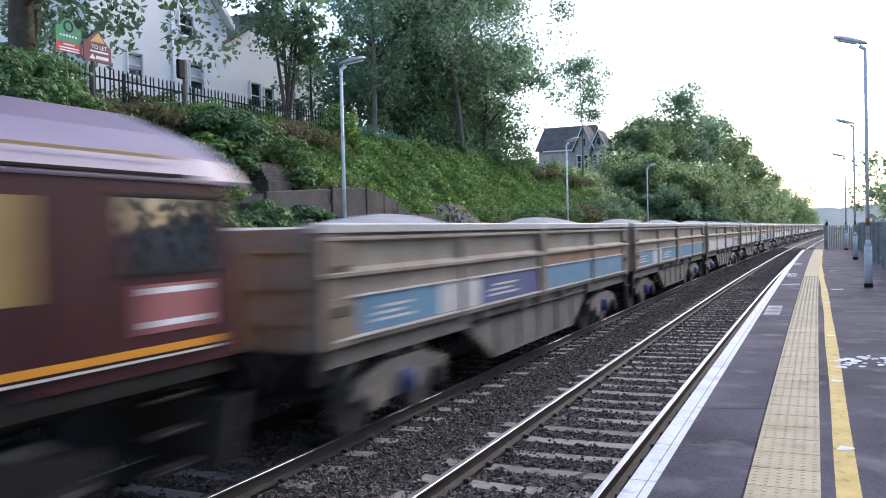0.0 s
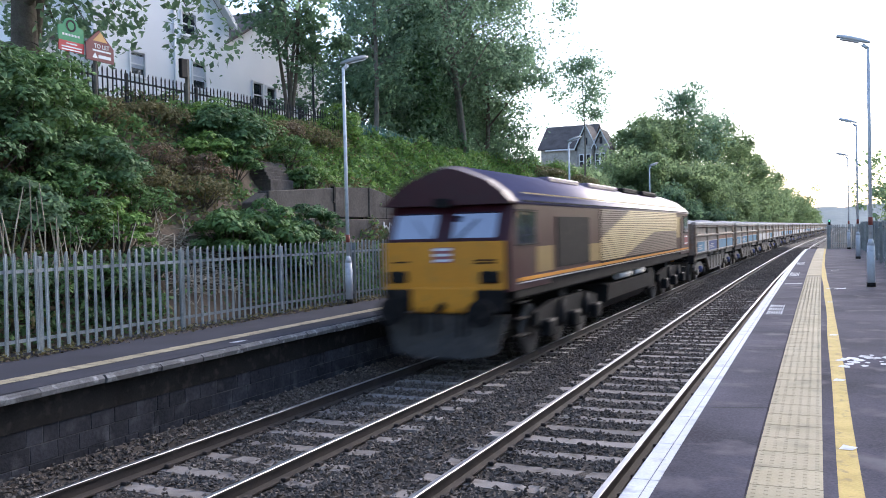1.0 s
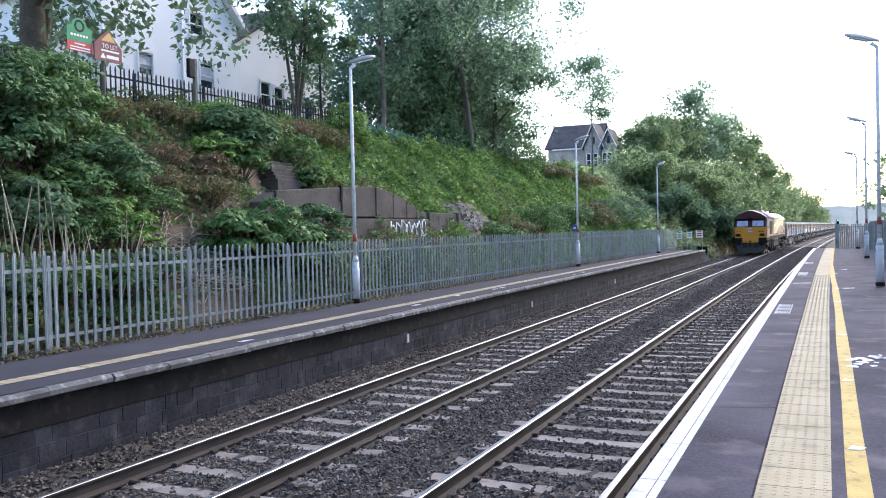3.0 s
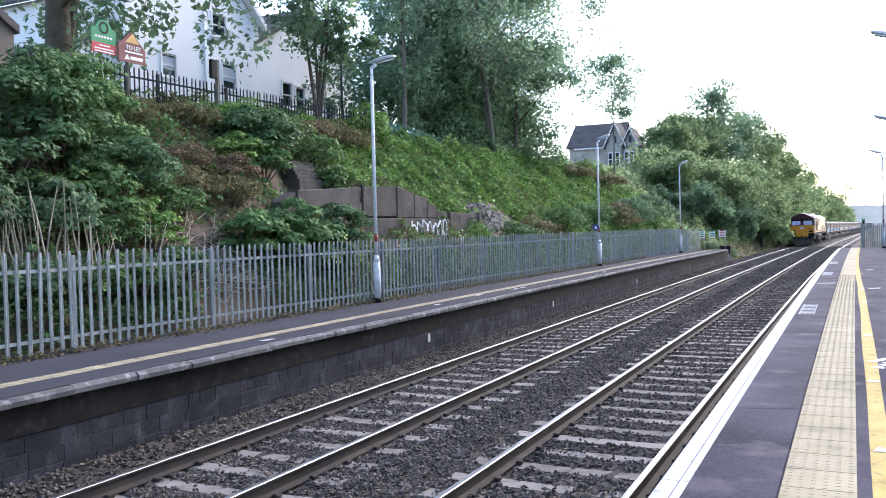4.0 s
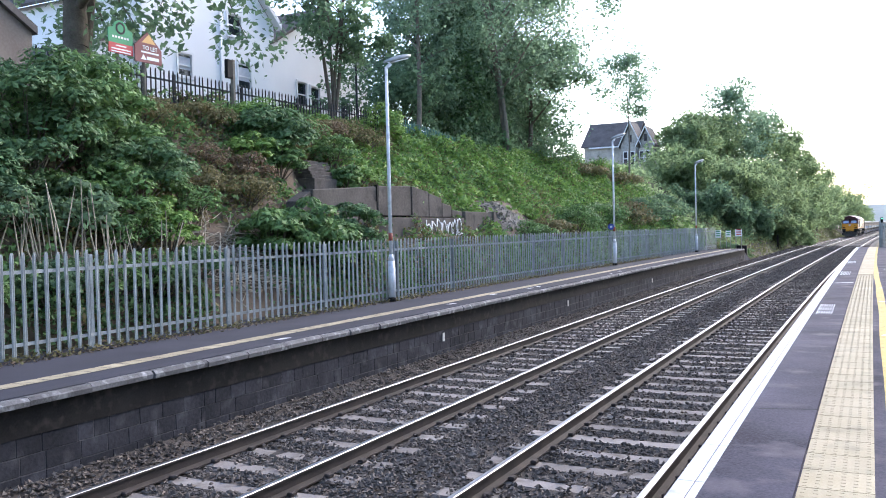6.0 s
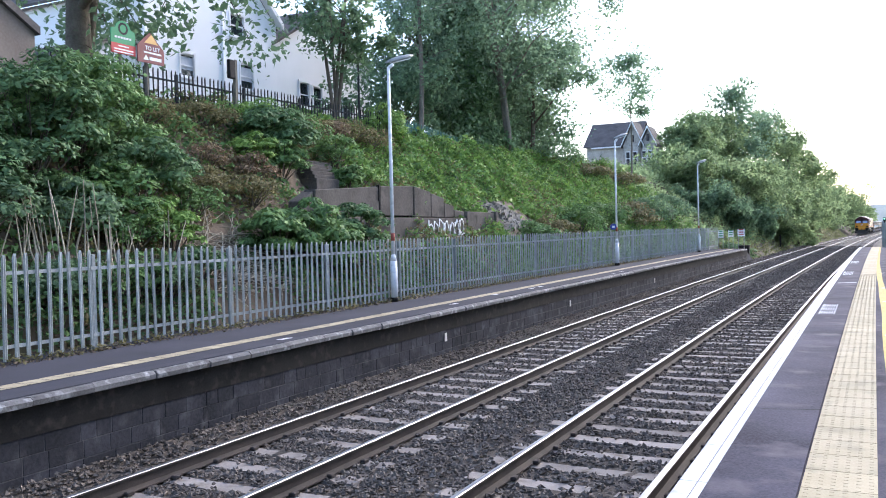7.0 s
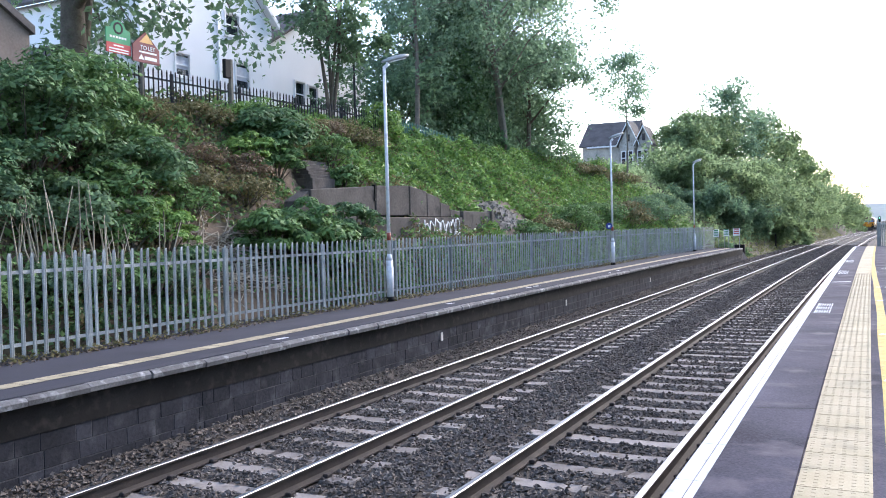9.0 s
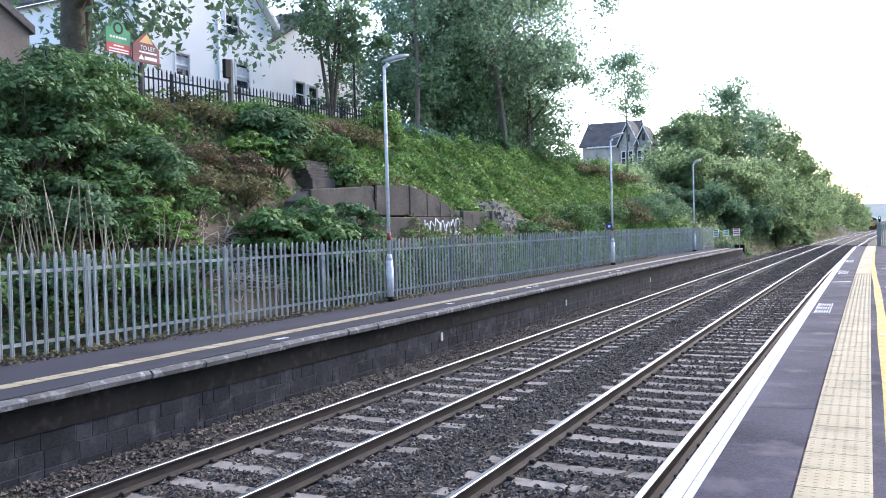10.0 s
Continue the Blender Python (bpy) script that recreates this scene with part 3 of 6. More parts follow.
    part("cream_line", bm, CREAM_PAINT, plat, "faded cream safety line")
    bm = bmesh.new()
    for y0 in (8.6, 10.6, 12.9, 16.8, 19.5, 21.2, 21.7, 22.3, 29.0, 29.6, 30.3):
        r0 = FAR_EDGE - 0.72 + rng.uniform(-0.1, 0.5)
        vs = [bm.verts.new(at(r0 + x, y0 + yy, PF - 0.001)) for x, yy in ((0, 0), (0.11, 0.03), (0.12, 0.3), (0.02, 0.26))]
        bm.faces.new(vs)
    part("paint_marks", bm, WHITE_PAINT, plat, "white paint marks on the platform")
    # numbered plate bracket on the face and the end ramp
    bm = bmesh.new()
    v = [bm.verts.new(at(r, y, z)) for r, y, z in ((FAR_EDGE - 0.3, end, -0.36), (-8.1, end, -0.36), (-8.1, end, PF - 0.015), (FAR_EDGE - 0.3, end, PF - 0.015), (FAR_EDGE - 0.3, end + 5, -0.33), (-8.1, end + 5, -0.33))]
    for f in ((3, 2, 5, 4), (0, 3, 4), (1, 5, 2)):
        bm.faces.new([v[i] for i in f])
    part("end_ramp", bm, ASPHALT_OLD, plat)
    for y0 in (15.6, 23.6, 34.0):
        bm = bmesh.new()
        p = at(FAR_EDGE - 0.13, y0, 0.22)
        box(bm, p.x, p.x + 0.015, y0, y0 + 0.09, p.z, p.z + 0.17, 0.004)
        part("face_plate", bm, WAGON_RIM, plat, "small pale marker plate")


build_far_platform()


# ---------------------------------------------------------------- palisade fences
def palisade(name, label, r_of, z_of, y0, y1, bay, n, height, material, group="", limit=300, width=0.068, straight=False):
    fence = thing(name, label, "fence", group=group)
    place = (lambda r, y, z: Vector((r, y, z))) if straight else at

    def pale_mesh(h):
        bm = bmesh.new()
        w = width / 2
        prof = [(-w, -0.008), (-w * 0.45, 0.010), (0, 0.003), (w * 0.45, 0.010), (w, -0.008), (w * 0.45, 0.004), (0, -0.003), (-w * 0.45, 0.004)]
        lo = [bm.verts.new((x, y, 0)) for y, x in prof]
        hi = [bm.verts.new((x, y, h - 0.06)) for y, x in prof]
        m = len(prof)
        for k in range(m):
            bm.faces.new((lo[k], lo[(k + 1) % m], hi[(k + 1) % m], hi[k]))
        tip = [bm.verts.new((0.002, d, h)) for d in (-w * 0.6, 0, w * 0.6)]
        bm.faces.new((hi[0], hi[1], tip[0]))
        bm.faces.new((hi[1], hi[2], tip[1], tip[0]))
        bm.faces.new((hi[2], hi[3], tip[2], tip[1]))
        bm.faces.new((hi[3], hi[4], tip[2]))
        return mesh_of("pale", bm, material)

    pale = pale_mesh(height)
    bm = bmesh.new()
    box(bm, -0.12, -0.03, -0.032, 0.032, -0.2, height - 0.02, 0.006)
    post = mesh_of("post", bm, material)
    rng = random.Random(17)
    rest = bmesh.new()
    count, y = 0, y0
    while y < y1:
        p = place(r_of(y), y, z_of(y))
        ob = new("post", post)
        ob.parent = fence
        ob.matrix_basis = pose(p.x, p.y, p.z, 0, 0, rng.uniform(-1, 1))
        q = place(r_of(y + bay), y + bay, z_of(y + bay))
        for h in (0.22, height - 0.22):
            bm = bmesh.new()
            d = Vector((-0.028, 0, h))
            vs = []
            for c in (p, q):
                vs.append([bm.verts.new(c + d + Vector(e)) for e in ((0, 0, -0.025), (0.012, 0, -0.025), (0.012, 0, 0.025), (0, 0, 0.025))])
            for k in range(4):
                bm.faces.new((vs[0][k], vs[0][(k + 1) % 4], vs[1][(k + 1) % 4], vs[1][k]))
            part("rail", bm, material, fence)
        for k in range(n):
            f = (k + 0.5) / n
            c = p.lerp(q, f)
            if count < limit:
                ob = new("pale", pale)
                ob.parent = fence
                ob.matrix_basis = pose(c.x, c.y, c.z + 0.04 + rng.uniform(-0.012, 0.012), rng.uniform(-0.9, 0.9), rng.uniform(-0.6, 0.6), rng.uniform(-6, 6))
                count += 1
            else:
                w = width / 2
                vs = [rest.verts.new((c.x + a, c.y + b, c.z + z)) for a, b, z in ((0, -w, 0.04), (0.008, 0, 0.04), (0, w, 0.04), (0, w, height), (0.008, 0, height + 0.04), (0, -w, height))]
                rest.faces.new((vs[0], vs[1], vs[4], vs[5]))
                rest.faces.new((vs[1], vs[2], vs[3], vs[4]))
        y += bay
    if len(rest.verts):
        tagged(part("distant_pale", rest, material, fence), kind="stuff")
    else:
        rest.free()
    return fence


palisade("palisade_fence", "weathered galvanised palisade fence along the platform", lambda y: -7.62 + 0.011 * y, lambda y: PF, 2.97, 58.0, 2.98, 17, 1.42, GALV)
palisade("palisade_fence", "dark palisade fence along the top of the bank", lambda y: -13.75, lambda y: 5.40 + 0.012 * y, 11.8, 27.0, 2.75, 17, 1.25, DARK_STEEL, width=0.055, straight=True)
palisade("palisade_fence", "green palisade fence among the trees", lambda y: -13.9 - 0.05 * (y - 28), lambda y: 5.95 - 0.045 * (y - 28), 28.4, 46.0, 2.75, 17, 1.15, GREEN_STEEL, straight=True)
palisade("palisade_fence", "galvanised palisade fence behind the near platform", lambda y: 4.75, lambda y: PN, 20.0, 57.0, 2.9, 16, 1.5, GALV)


def end_fence():
    """The fence across the end of the near platform, with a gate."""
    fence = thing("gate_fence", "galvanised steel fence and gate across the platform end", "fence")
    y = 55.6
    bm = bmesh.new()
    for k in range(20):
        p = at(2.95 + k * 0.098, y, PN - 0.05)
        bm = bmesh.new()
        box(bm, p.x - 0.03, p.x + 0.03, p.y, p.y + 0.02, p.z, p.z + 1.45 - 0.1 * (k % 7 == 0), 0.004)
        part("pale", bm, GALV, fence)
    for h in (0.25, 1.2):
        bm = bmesh.new()
        p = at(2.9, y, PN + h)
        box(bm, p.x, p.x + 1.95, p.y + 0.022, p.y + 0.04, p.z, p.z + 0.05)
        part("rail", bm, GALV, fence)
    for r in (2.9, 4.85):
        bm = bmesh.new()
        p = at(r, y, PN - 0.1)
        box(bm, p.x - 0.05, p.x + 0.05, p.y + 0.02, p.y + 0.12, p.z, p.z + 1.6, 0.005)
        part("post", bm, GALV, fence)


end_fence()


# ---------------------------------------------------------------- lamp posts
def lamp_post(p, height, turn, label, glare_shell=None):
    lamp = thing("street_lamp", label, "lamp post", pose(p.x, p.y, p.z, 0, 0, turn), group="platform lamp posts")
    bm = bmesh.new()
    tube(bm, (0, 0, 0), (0, 0, 0.10), 0.10, 0.10, 12)
    part("foot", bm, BLACK, lamp, "dark base collar")
    bm = bmesh.new()
    tube(bm, (0, 0, 0.10), (0, 0, 0.95), 0.085, 0.085, 12)
    tube(bm, (0, 0, 0.95), (0, 0, 1.10), 0.085, 0.048, 12)
    base = part("base_section", bm, POLE, lamp, "grey cylindrical base with a service door")
    bm = bmesh.new()
    box(bm, 0.07, 0.088, -0.045, 0.045, 0.3, 0.8, 0.006)
    part("service_door", bm, POLE, base)
    bm = bmesh.new()
    tube(bm, (0, 0, 1.10), (0, 0, height - 0.12), 0.045, 0.036, 10)
    part("pole", bm, POLE, lamp)
    bm = bmesh.new()
    tube(bm, (0, 0, 1.42), (0, 0, 1.60), 0.048, 0.047, 10)
    part("band", bm, RED_BAND, lamp, "faded red band")
    bm = bmesh.new()
    tube(bm, (0, 0, height - 0.14), (0.12, 0, height - 0.04), 0.042, 0.045, 8)
    part("bracket", bm, POLE, lamp)
    bm = bmesh.new()
    secs = [(-0.05, 0.05, 0.04), (0.10, 0.09, 0.07), (0.32, 0.125, 0.085), (0.52, 0.12, 0.075), (0.66, 0.07, 0.045)]
    rings = []
    for x, w, h in secs:
        rings.append([bm.verts.new((x, w * math.cos(a), height + 0.0 + 0.30 * x + h * math.sin(a) * (1 if math.sin(a) > 0 else 0.45))) for a in [k * math.pi / 6 for k in range(12)]])
    for a, b in zip(rings, rings[1:]):
        for k in range(12):
            bm.faces.new((a[k], a[(k + 1) % 12], b[(k + 1) % 12], b[k])).smooth = True
    bm.faces.new(rings[0])
    bm.faces.new(rings[-1][::-1])
    head = part("lamp_head", bm, glare_shell or GALV, lamp, "grey flat-bottomed lantern")
    bm = bmesh.new()
    box(bm, 0.18, 0.58, -0.085, 0.085, height - 0.035, height - 0.012, 0.008)
    for v in bm.verts:
        v.co.z += 0.30 * v.co.x - 0.02
    part("diffuser", bm, TRIM_WHITE, head, "unlit milky diffuser")
    return lamp


lamp_post(Vector((-7.26, 17.26, PF)), 5.57, 62, "grey steel platform lamp post with a red band beside the fence")
lamp_post(at(-6.95, 35.1, PF), 5.3, 55, "grey steel platform lamp post with a small sign")
lamp_post(at(-6.95, 52.9, PF), 5.35, 55, "slender grey platform lamp post near the platform end")
# same lanterns, heads in paler POLE to paint sky glare bleeding over them
lamp_post(at(3.79, 21.9, PN), 5.6, 180, "grey steel lamp post on the near platform", POLE)
lamp_post(at(4.05, 38.4, PN), 5.5, 180, "grey steel lamp post on the near platform", POLE)
lamp_post(at(4.0, 53.2, PN), 5.25, 180, "slender lamp post by the platform end fence", POLE)


# ---------------------------------------------------------------- the train
def wheelset(parent, y, radius, gauge=HALF, name="wheelset"):
    bm = bmesh.new()
    for s in (-1, 1):
        tube(bm, (s * (gauge - 0.06), y, radius), (s * (gauge + 0.07), y, radius), radius, radius, 20)
        tube(bm, (s * (gauge + 0.07), y, radius), (s * (gauge + 0.10), y, radius), radius * 0.35, radius * 0.3, 12)
    tube(bm, (-gauge, y, radius), (gauge, y, radius), 0.08, 0.08, 8)
    return part(name, bm, WHEEL, parent, "worn steel wheels on an axle")


LOCO_LEN = 22.0
W2 = 1.25           # half width of the body
SOLE, CANT, TOP = 1.50, 2.96, 3.70


def build_loco():
    L = LOCO_LEN / 2
    loco = thing("locomotive", "maroon and gold diesel freight locomotive with yellow cab end, moving", "locomotive")
    # long hood between the cabs
    bm = bmesh.new()
    prism(bm, [(-W2, SOLE), (W2, SOLE), (W2, CANT), (-W2, CANT)], -L + 2.5, L - 2.5)
    body = part("body", bm, MAROON, loco, "maroon body side")
    # roof: arched, with flattened top
    arch = [(W2 + 0.02, CANT), (W2 + 0.02, CANT + 0.04), (W2 - 0.14, CANT + 0.24), (W2 - 0.42, CANT + 0.46), (0.46, TOP - 0.12), (0.2, TOP - 0.02), (0, TOP)]
    outline = arch + [(-x, z) for x, z in reversed(arch[:-1])]
    bm = bmesh.new()
    prism(bm, outline, -L + 0.45, L - 0.45)
    for f in bm.faces:
        f.smooth = len(f.verts) == 4
    roof = part("roof", bm, ROOF_PAINT, loco, "purple-brown arched roof with sky sheen put into its colour")
    # roof hatches and silencer
    for y, ln, w, h in ((-4.5, 2.6, 0.45, 0.012), (-0.6, 3.4, 0.5, 0.012), (3.2, 2.2, 0.5, 0.04), (6.3, 2.6, 0.55, 0.03)):
        bm = bmesh.new()
        box(bm, -w, w, y - ln / 2, y + ln / 2, TOP - 0.12, TOP + h, 0.03)
        part("roof_hatch", bm, BLACK if y > 1 else ROOF_PAINT, roof)
    for s in (-1, 1):
        bm = bmesh.new()
        box(bm, s * (W2 + 0.022) - 0.012, s * (W2 + 0.022) + 0.012, -L + 0.7, L - 0.7, CANT + 0.045, CANT + 0.07)
        part("gutter", bm, BLACK, roof)
        bm = bmesh.new()
        plate(bm, [(-L + 0.9, CANT + 0.20), (L - 0.9, CANT + 0.20), (L - 0.9, CANT + 0.225), (-L + 0.9, CANT + 0.225)], s * (W2 - 0.055), s * (W2 - 0.035))
        part("gold_line", bm, GOLD, roof, "thin gold lining")
    # the louvred grille on the gold band: each louvre a lip
    def louvre_mesh(a, b, m):
        bm = bmesh.new()
        prism(bm, [(0.0, -0.027), (0.019, -0.027), (0.021, -0.020), (0.007, -0.015), (0.0, 0.027)], a, b)
        return mesh_of("louvre", bm, m)

    rows = []
    for k in range(24):
        f = k / 23
        a = -4.28 if f < 0.42 else -4.28 + 3.4 * (f - 0.42) / 0.58
        b = 7.58 if f > 0.5 else -1.6 + 4.6 * f / 0.5
        bits = [louvre_mesh(a, b, GOLD)]
        if a > -4.2:
            bits.append(louvre_mesh(-4.28, a, MAROON))
        if b < 7.5:
            bits.append(louvre_mesh(b, 7.58, MAROON))
        rows.append(bits)
    for s in (-1, 1):
        bm = bmesh.new()
        plate(bm, [(-4.3, SOLE + 0.02), (7.6, SOLE + 0.02), (7.6, CANT - 0.02), (-4.3, CANT - 0.02)], s * (W2 + 0.001), s * (W2 + 0.012))
        grille = part("grille", bm, BLACK, loco, "long louvred radiator grille")
        for k, bits in enumerate(rows):
            for me in bits:
                ob = new("louvre", me)
                ob.parent = grille
                ob.matrix_basis = Matrix.Translation((s * (W2 + 0.01), 0, SOLE + 0.2 + k * 0.054)) @ Matrix.Diagonal((s, 1, 1, 1))
        # gold band ahead of the grille, and dark filter panel
        bm = bmesh.new()
        plate(bm, [(-5.38, SOLE + 0.20), (-4.32, SOLE + 0.20), (-4.32, SOLE + 0.62), (-5.38, SOLE + 0.62)], s * (W2 + 0.001), s * (W2 + 0.006))
        part("gold_panel", bm, GOLD, body, "gold band panel")
        bm = bmesh.new()
        plate(bm, [(-8.05, SOLE + 0.20), (-5.4, SOLE + 0.20), (-5.4, CANT - 0.22), (-8.05, CANT - 0.22)], s * (W2 + 0.001), s * (W2 + 0.02))
        part("filter_panel", bm, BLACK, body, "black intake filter panel")
        bm = bmesh.new()
        plate(bm, [(-9.4, SOLE + 0.16), (-8.3, SOLE + 0.16), (-8.3, SOLE + 0.66), (-9.4, SOLE + 0.66)], s * (W2 + 0.001), s * (W2 + 0.006))
        part("gold_panel", bm, GOLD, body, "gold band panel")
        bm = bmesh.new()
        plate(bm, [(7.62, SOLE + 0.55), (8.5, SOLE + 0.55), (8.5, CANT - 0.15), (7.62, CANT - 0.15)], s * (W2 + 0.001), s * (W2 + 0.008))
        part("gold_panel", bm, GOLD, body, "gold band panel")
        for d0 in (8.9,):
            bm = bmesh.new()
            plate(bm, [(d0 - 0.3, SOLE + 0.1), (d0 + 0.3, SOLE + 0.1), (d0 + 0.3, CANT - 0.2), (d0 - 0.3, CANT - 0.2)], s * (W2 + 0.008), s * (W2 + 0.018))
            part("body_door", bm, MAROON, body, "maroon side door")
        # solebar and its yellow and white lines
        bm = bmesh.new()
        box(bm, min(s * (W2 - 0.25), s * (W2 - 0.02)), max(s * (W2 - 0.25), s * (W2 - 0.02)), -L + 0.4, L - 0.4, SOLE - 0.24, SOLE)
        part("solebar", bm, BLACK, loco, "grimy black solebar")
        bm = bmesh.new()
        plate(bm, [(-L + 0.5, SOLE + 0.055), (L - 0.5, SOLE + 0.055), (L - 0.5, SOLE + 0.115), (-L + 0.5, SOLE + 0.115)], s * (W2 + 0.005), s * (W2 + 0.028))
        part("yellow_stripe", bm, CAB_YELLOW, loco, "yellow waist line")
        bm = bmesh.new()
        plate(bm, [(-L + 0.5, SOLE + 0.012), (L - 0.5, SOLE + 0.012), (L - 0.5, SOLE + 0.03), (-L + 0.5, SOLE + 0.03)], s * (W2 + 0.005), s * (W2 + 0.03))
        part("white_line", bm, WAGON_RIM, loco, "thin pale line under the yellow one")
    # cabs, one at each end
    for e in (-1, 1):
        y_in, y_out = e * (L - 2.5), e * (L - 0.30)
        y_nose = e * L
        bm = bmesh.new()
        # raked windscreen face: outline (y, z), carried across
        prof = [(y_in, SOLE - 0.1), (y_nose, SOLE - 0.1), (y_nose, SOLE + 0.78), (y_nose - e * 0.34, CANT), (y_in, CANT)]
        rows = []
        for x, t in ((-W2, 0.10), (-W2 + 0.10, 0.0), (W2 - 0.10, 0.0), (W2, 0.10)):
            rows.append([bm.verts.new((x, (y - e * t if k in (1, 2, 3) else y), z)) for k, (y, z) in enumerate(prof)])
        for a, b in zip(rows, rows[1:]):
            for k in range(5):
                bm.faces.new((a[k], a[(k + 1) % 5], b[(k + 1) % 5], b[k]))
        bm.faces.new(rows[0])
        bm.faces.new(rows[-1][::-1])
        cab = part("cab", bm, MAROON, loco, "maroon driving cab")
        # roof dome over the cab front
        bm = bmesh.new()
        prev = None
        for y, k in ((L - 0.46, 1.0), (L - 0.30, 0.985), (L - 0.12, 0.93)):
            ring = [bm.verts.new((x * (0.98 + 0.02 * k), e * y, CANT + (z - CANT) * (k if k == 1 else k * 0.97))) for x, z in outline]
            if prev:
                for i in range(len(ring)):
                    bm.faces.new((prev[i], prev[(i + 1) % len(ring)], ring[(i + 1) % len(ring)], ring[i]))
            prev = ring
        bm.faces.new(prev)
        # the far dome takes the roof's sheen-paled colour
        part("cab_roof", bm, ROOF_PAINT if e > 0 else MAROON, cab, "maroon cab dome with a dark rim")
        # yellow lower front
        bm = bmesh.new()
        box(bm, -W2 + 0.06, W2 - 0.06, min(y_nose, y_nose + e * 0.03), max(y_nose, y_nose + e * 0.03), SOLE - 0.1, SOLE + 0.80, 0.012)
        face = part("warning_panel", bm, CAB_YELLOW, cab, "yellow warning panel")
        bm = bmesh.new()
        box(bm, -0.62, 0.62, min(y_nose, y_nose + e * 0.10), max(y_nose, y_nose + e * 0.10), SOLE - 0.48, SOLE - 0.02, 0.03)
        part("coupler_panel", bm, CAB_YELLOW, cab, "yellow buffer beam centre")
        # windscreens and central pillar
        for s in (-1, 1):
            def on_screen(x, f, push):
                z = SOLE + 0.78 + f * (CANT - SOLE - 0.78)
                return (x, y_nose - e * 0.34 * f + e * push, z)
            for nm, m, a, b, f0, f1, push in (("window_frame", MAROON, 0.10, W2 - 0.16, 0.05, 0.90, 0.012), ("windscreen", CAB_GLASS, 0.17, W2 - 0.24, 0.12, 0.80, 0.022)):
                bm = bmesh.new()
                for pu in (push - 0.02, push):
                    vs = [bm.verts.new(on_screen(s * x, f, pu)) for x, f in ((a, f0), (b, f0), (b, f1), (a, f1))]
                    if pu != push:
                        lo = vs
                bm.faces.new(vs)
                for k in range(4):
                    bm.faces.new((lo[k], lo[(k + 1) % 4], vs[(k + 1) % 4], vs[k]))
                part(nm, bm, m, cab, "dark cab window" if nm == "windscreen" else "")
            bm = bmesh.new()
            tube(bm, on_screen(s * 0.25, 0.05, 0.04), on_screen(s * 0.62, 0.62, 0.04), 0.014, 0.010, 6)
            part("wiper", bm, BLACK, cab)
            # headlight clusters
            bm = bmesh.new()
            box(bm, min(s * 0.72, s * 1.10), max(s * 0.72, s * 1.10), min(y_nose, y_nose + e * 0.07), max(y_nose, y_nose + e * 0.07), SOLE + 0.05, SOLE + 0.27, 0.03)
            hl = part("headlight_housing", bm, BLACK, cab, "dark headlight housing")
            for dx in (0.82, 1.0):
                bm = bmesh.new()
                tube(bm, (s * dx, y_nose + e * 0.06, SOLE + 0.16), (s * dx, y_nose + e * 0.085, SOLE + 0.16), 0.075, 0.07, 12)
                part("headlight", bm, UNDER, hl, "unlit round headlight")
            # buffers
            bm = bmesh.new()
            tube(bm, (s * 0.87, y_nose - e * 0.05, 1.06), (s * 0.87, y_nose + e * 0.42, 1.06), 0.10, 0.09, 12)
            tube(bm, (s * 0.87, y_nose + e * 0.40, 1.06), (s * 0.87, y_nose + e * 0.47, 1.06), 0.24, 0.24, 16)
            part("buffer", bm, BLACK, loco, "grimy black buffer")
            # side cab window and door
            bm = bmesh.new()
            yc = e * (L - 1.0)
            plate(bm, [(yc - 0.55, SOLE + 0.72), (yc + 0.55, SOLE + 0.72), (yc + 0.55, CANT - 0.14), (yc - 0.55, CANT - 0.14)], s * (W2 + 0.001), s * (W2 + 0.012))
            part("side_window", bm, GLASS, cab, "dark cab side window")
            bm = bmesh.new()
            for zz in (SOLE + 0.70, CANT - 0.13):
                plate(bm, [(yc - 0.62, zz), (yc + 0.62, zz), (yc + 0.62, zz + 0.03), (yc - 0.62, zz + 0.03)], s * (W2 + 0.001), s * (W2 + 0.022))
            part("window_trim", bm, UNDER, cab)
            if e > 0:
                bm = bmesh.new()
                plate(bm, [(yc - 0.4, SOLE + 0.22), (yc + 0.4, SOLE + 0.22), (yc + 0.4, SOLE + 0.62), (yc - 0.4, SOLE + 0.62)], s * (W2 + 0.001), s * (W2 + 0.010))
                pl = part("badge_plate", bm, BADGE, cab, "faded red badge panel with white bars")
                for zz in (0.27, 0.54):
                    bm = bmesh.new()
                    plate(bm, [(yc - 0.32, SOLE + zz), (yc + 0.32, SOLE + zz), (yc + 0.32, SOLE + zz + 0.05), (yc - 0.32, SOLE + zz + 0.05)], s * (W2 + 0.009), s * (W2 + 0.014))
                    part("badge_bar", bm, TRIM_WHITE, pl)
        # badge on the front, coupling, air pipes, plough
        bm = bmesh.new()
        box(bm, -0.19, 0.19, min(y_nose + e * 0.03, y_nose + e * 0.045), max(y_nose + e * 0.03, y_nose + e * 0.045), SOLE + 0.42, SOLE + 0.70)
        part("badge_plate", bm, BADGE, face, "small red and white badge")
        for zz in (0.44, 0.54, 0.64):
            bm = bmesh.new()
            box(bm, -0.17, 0.17, min(y_nose + e * 0.044, y_nose + e * 0.05), max(y_nose + e * 0.044, y_nose + e * 0.05), SOLE + zz, SOLE + zz + 0.045)
            part("badge_bar", bm, TRIM_WHITE, face)
        for xx, ww, zz in ((-0.85, 0.16, 0.42), (0.82, 0.2, 0.45), (0.82, 0.2, 0.40)):
            bm = bmesh.new()
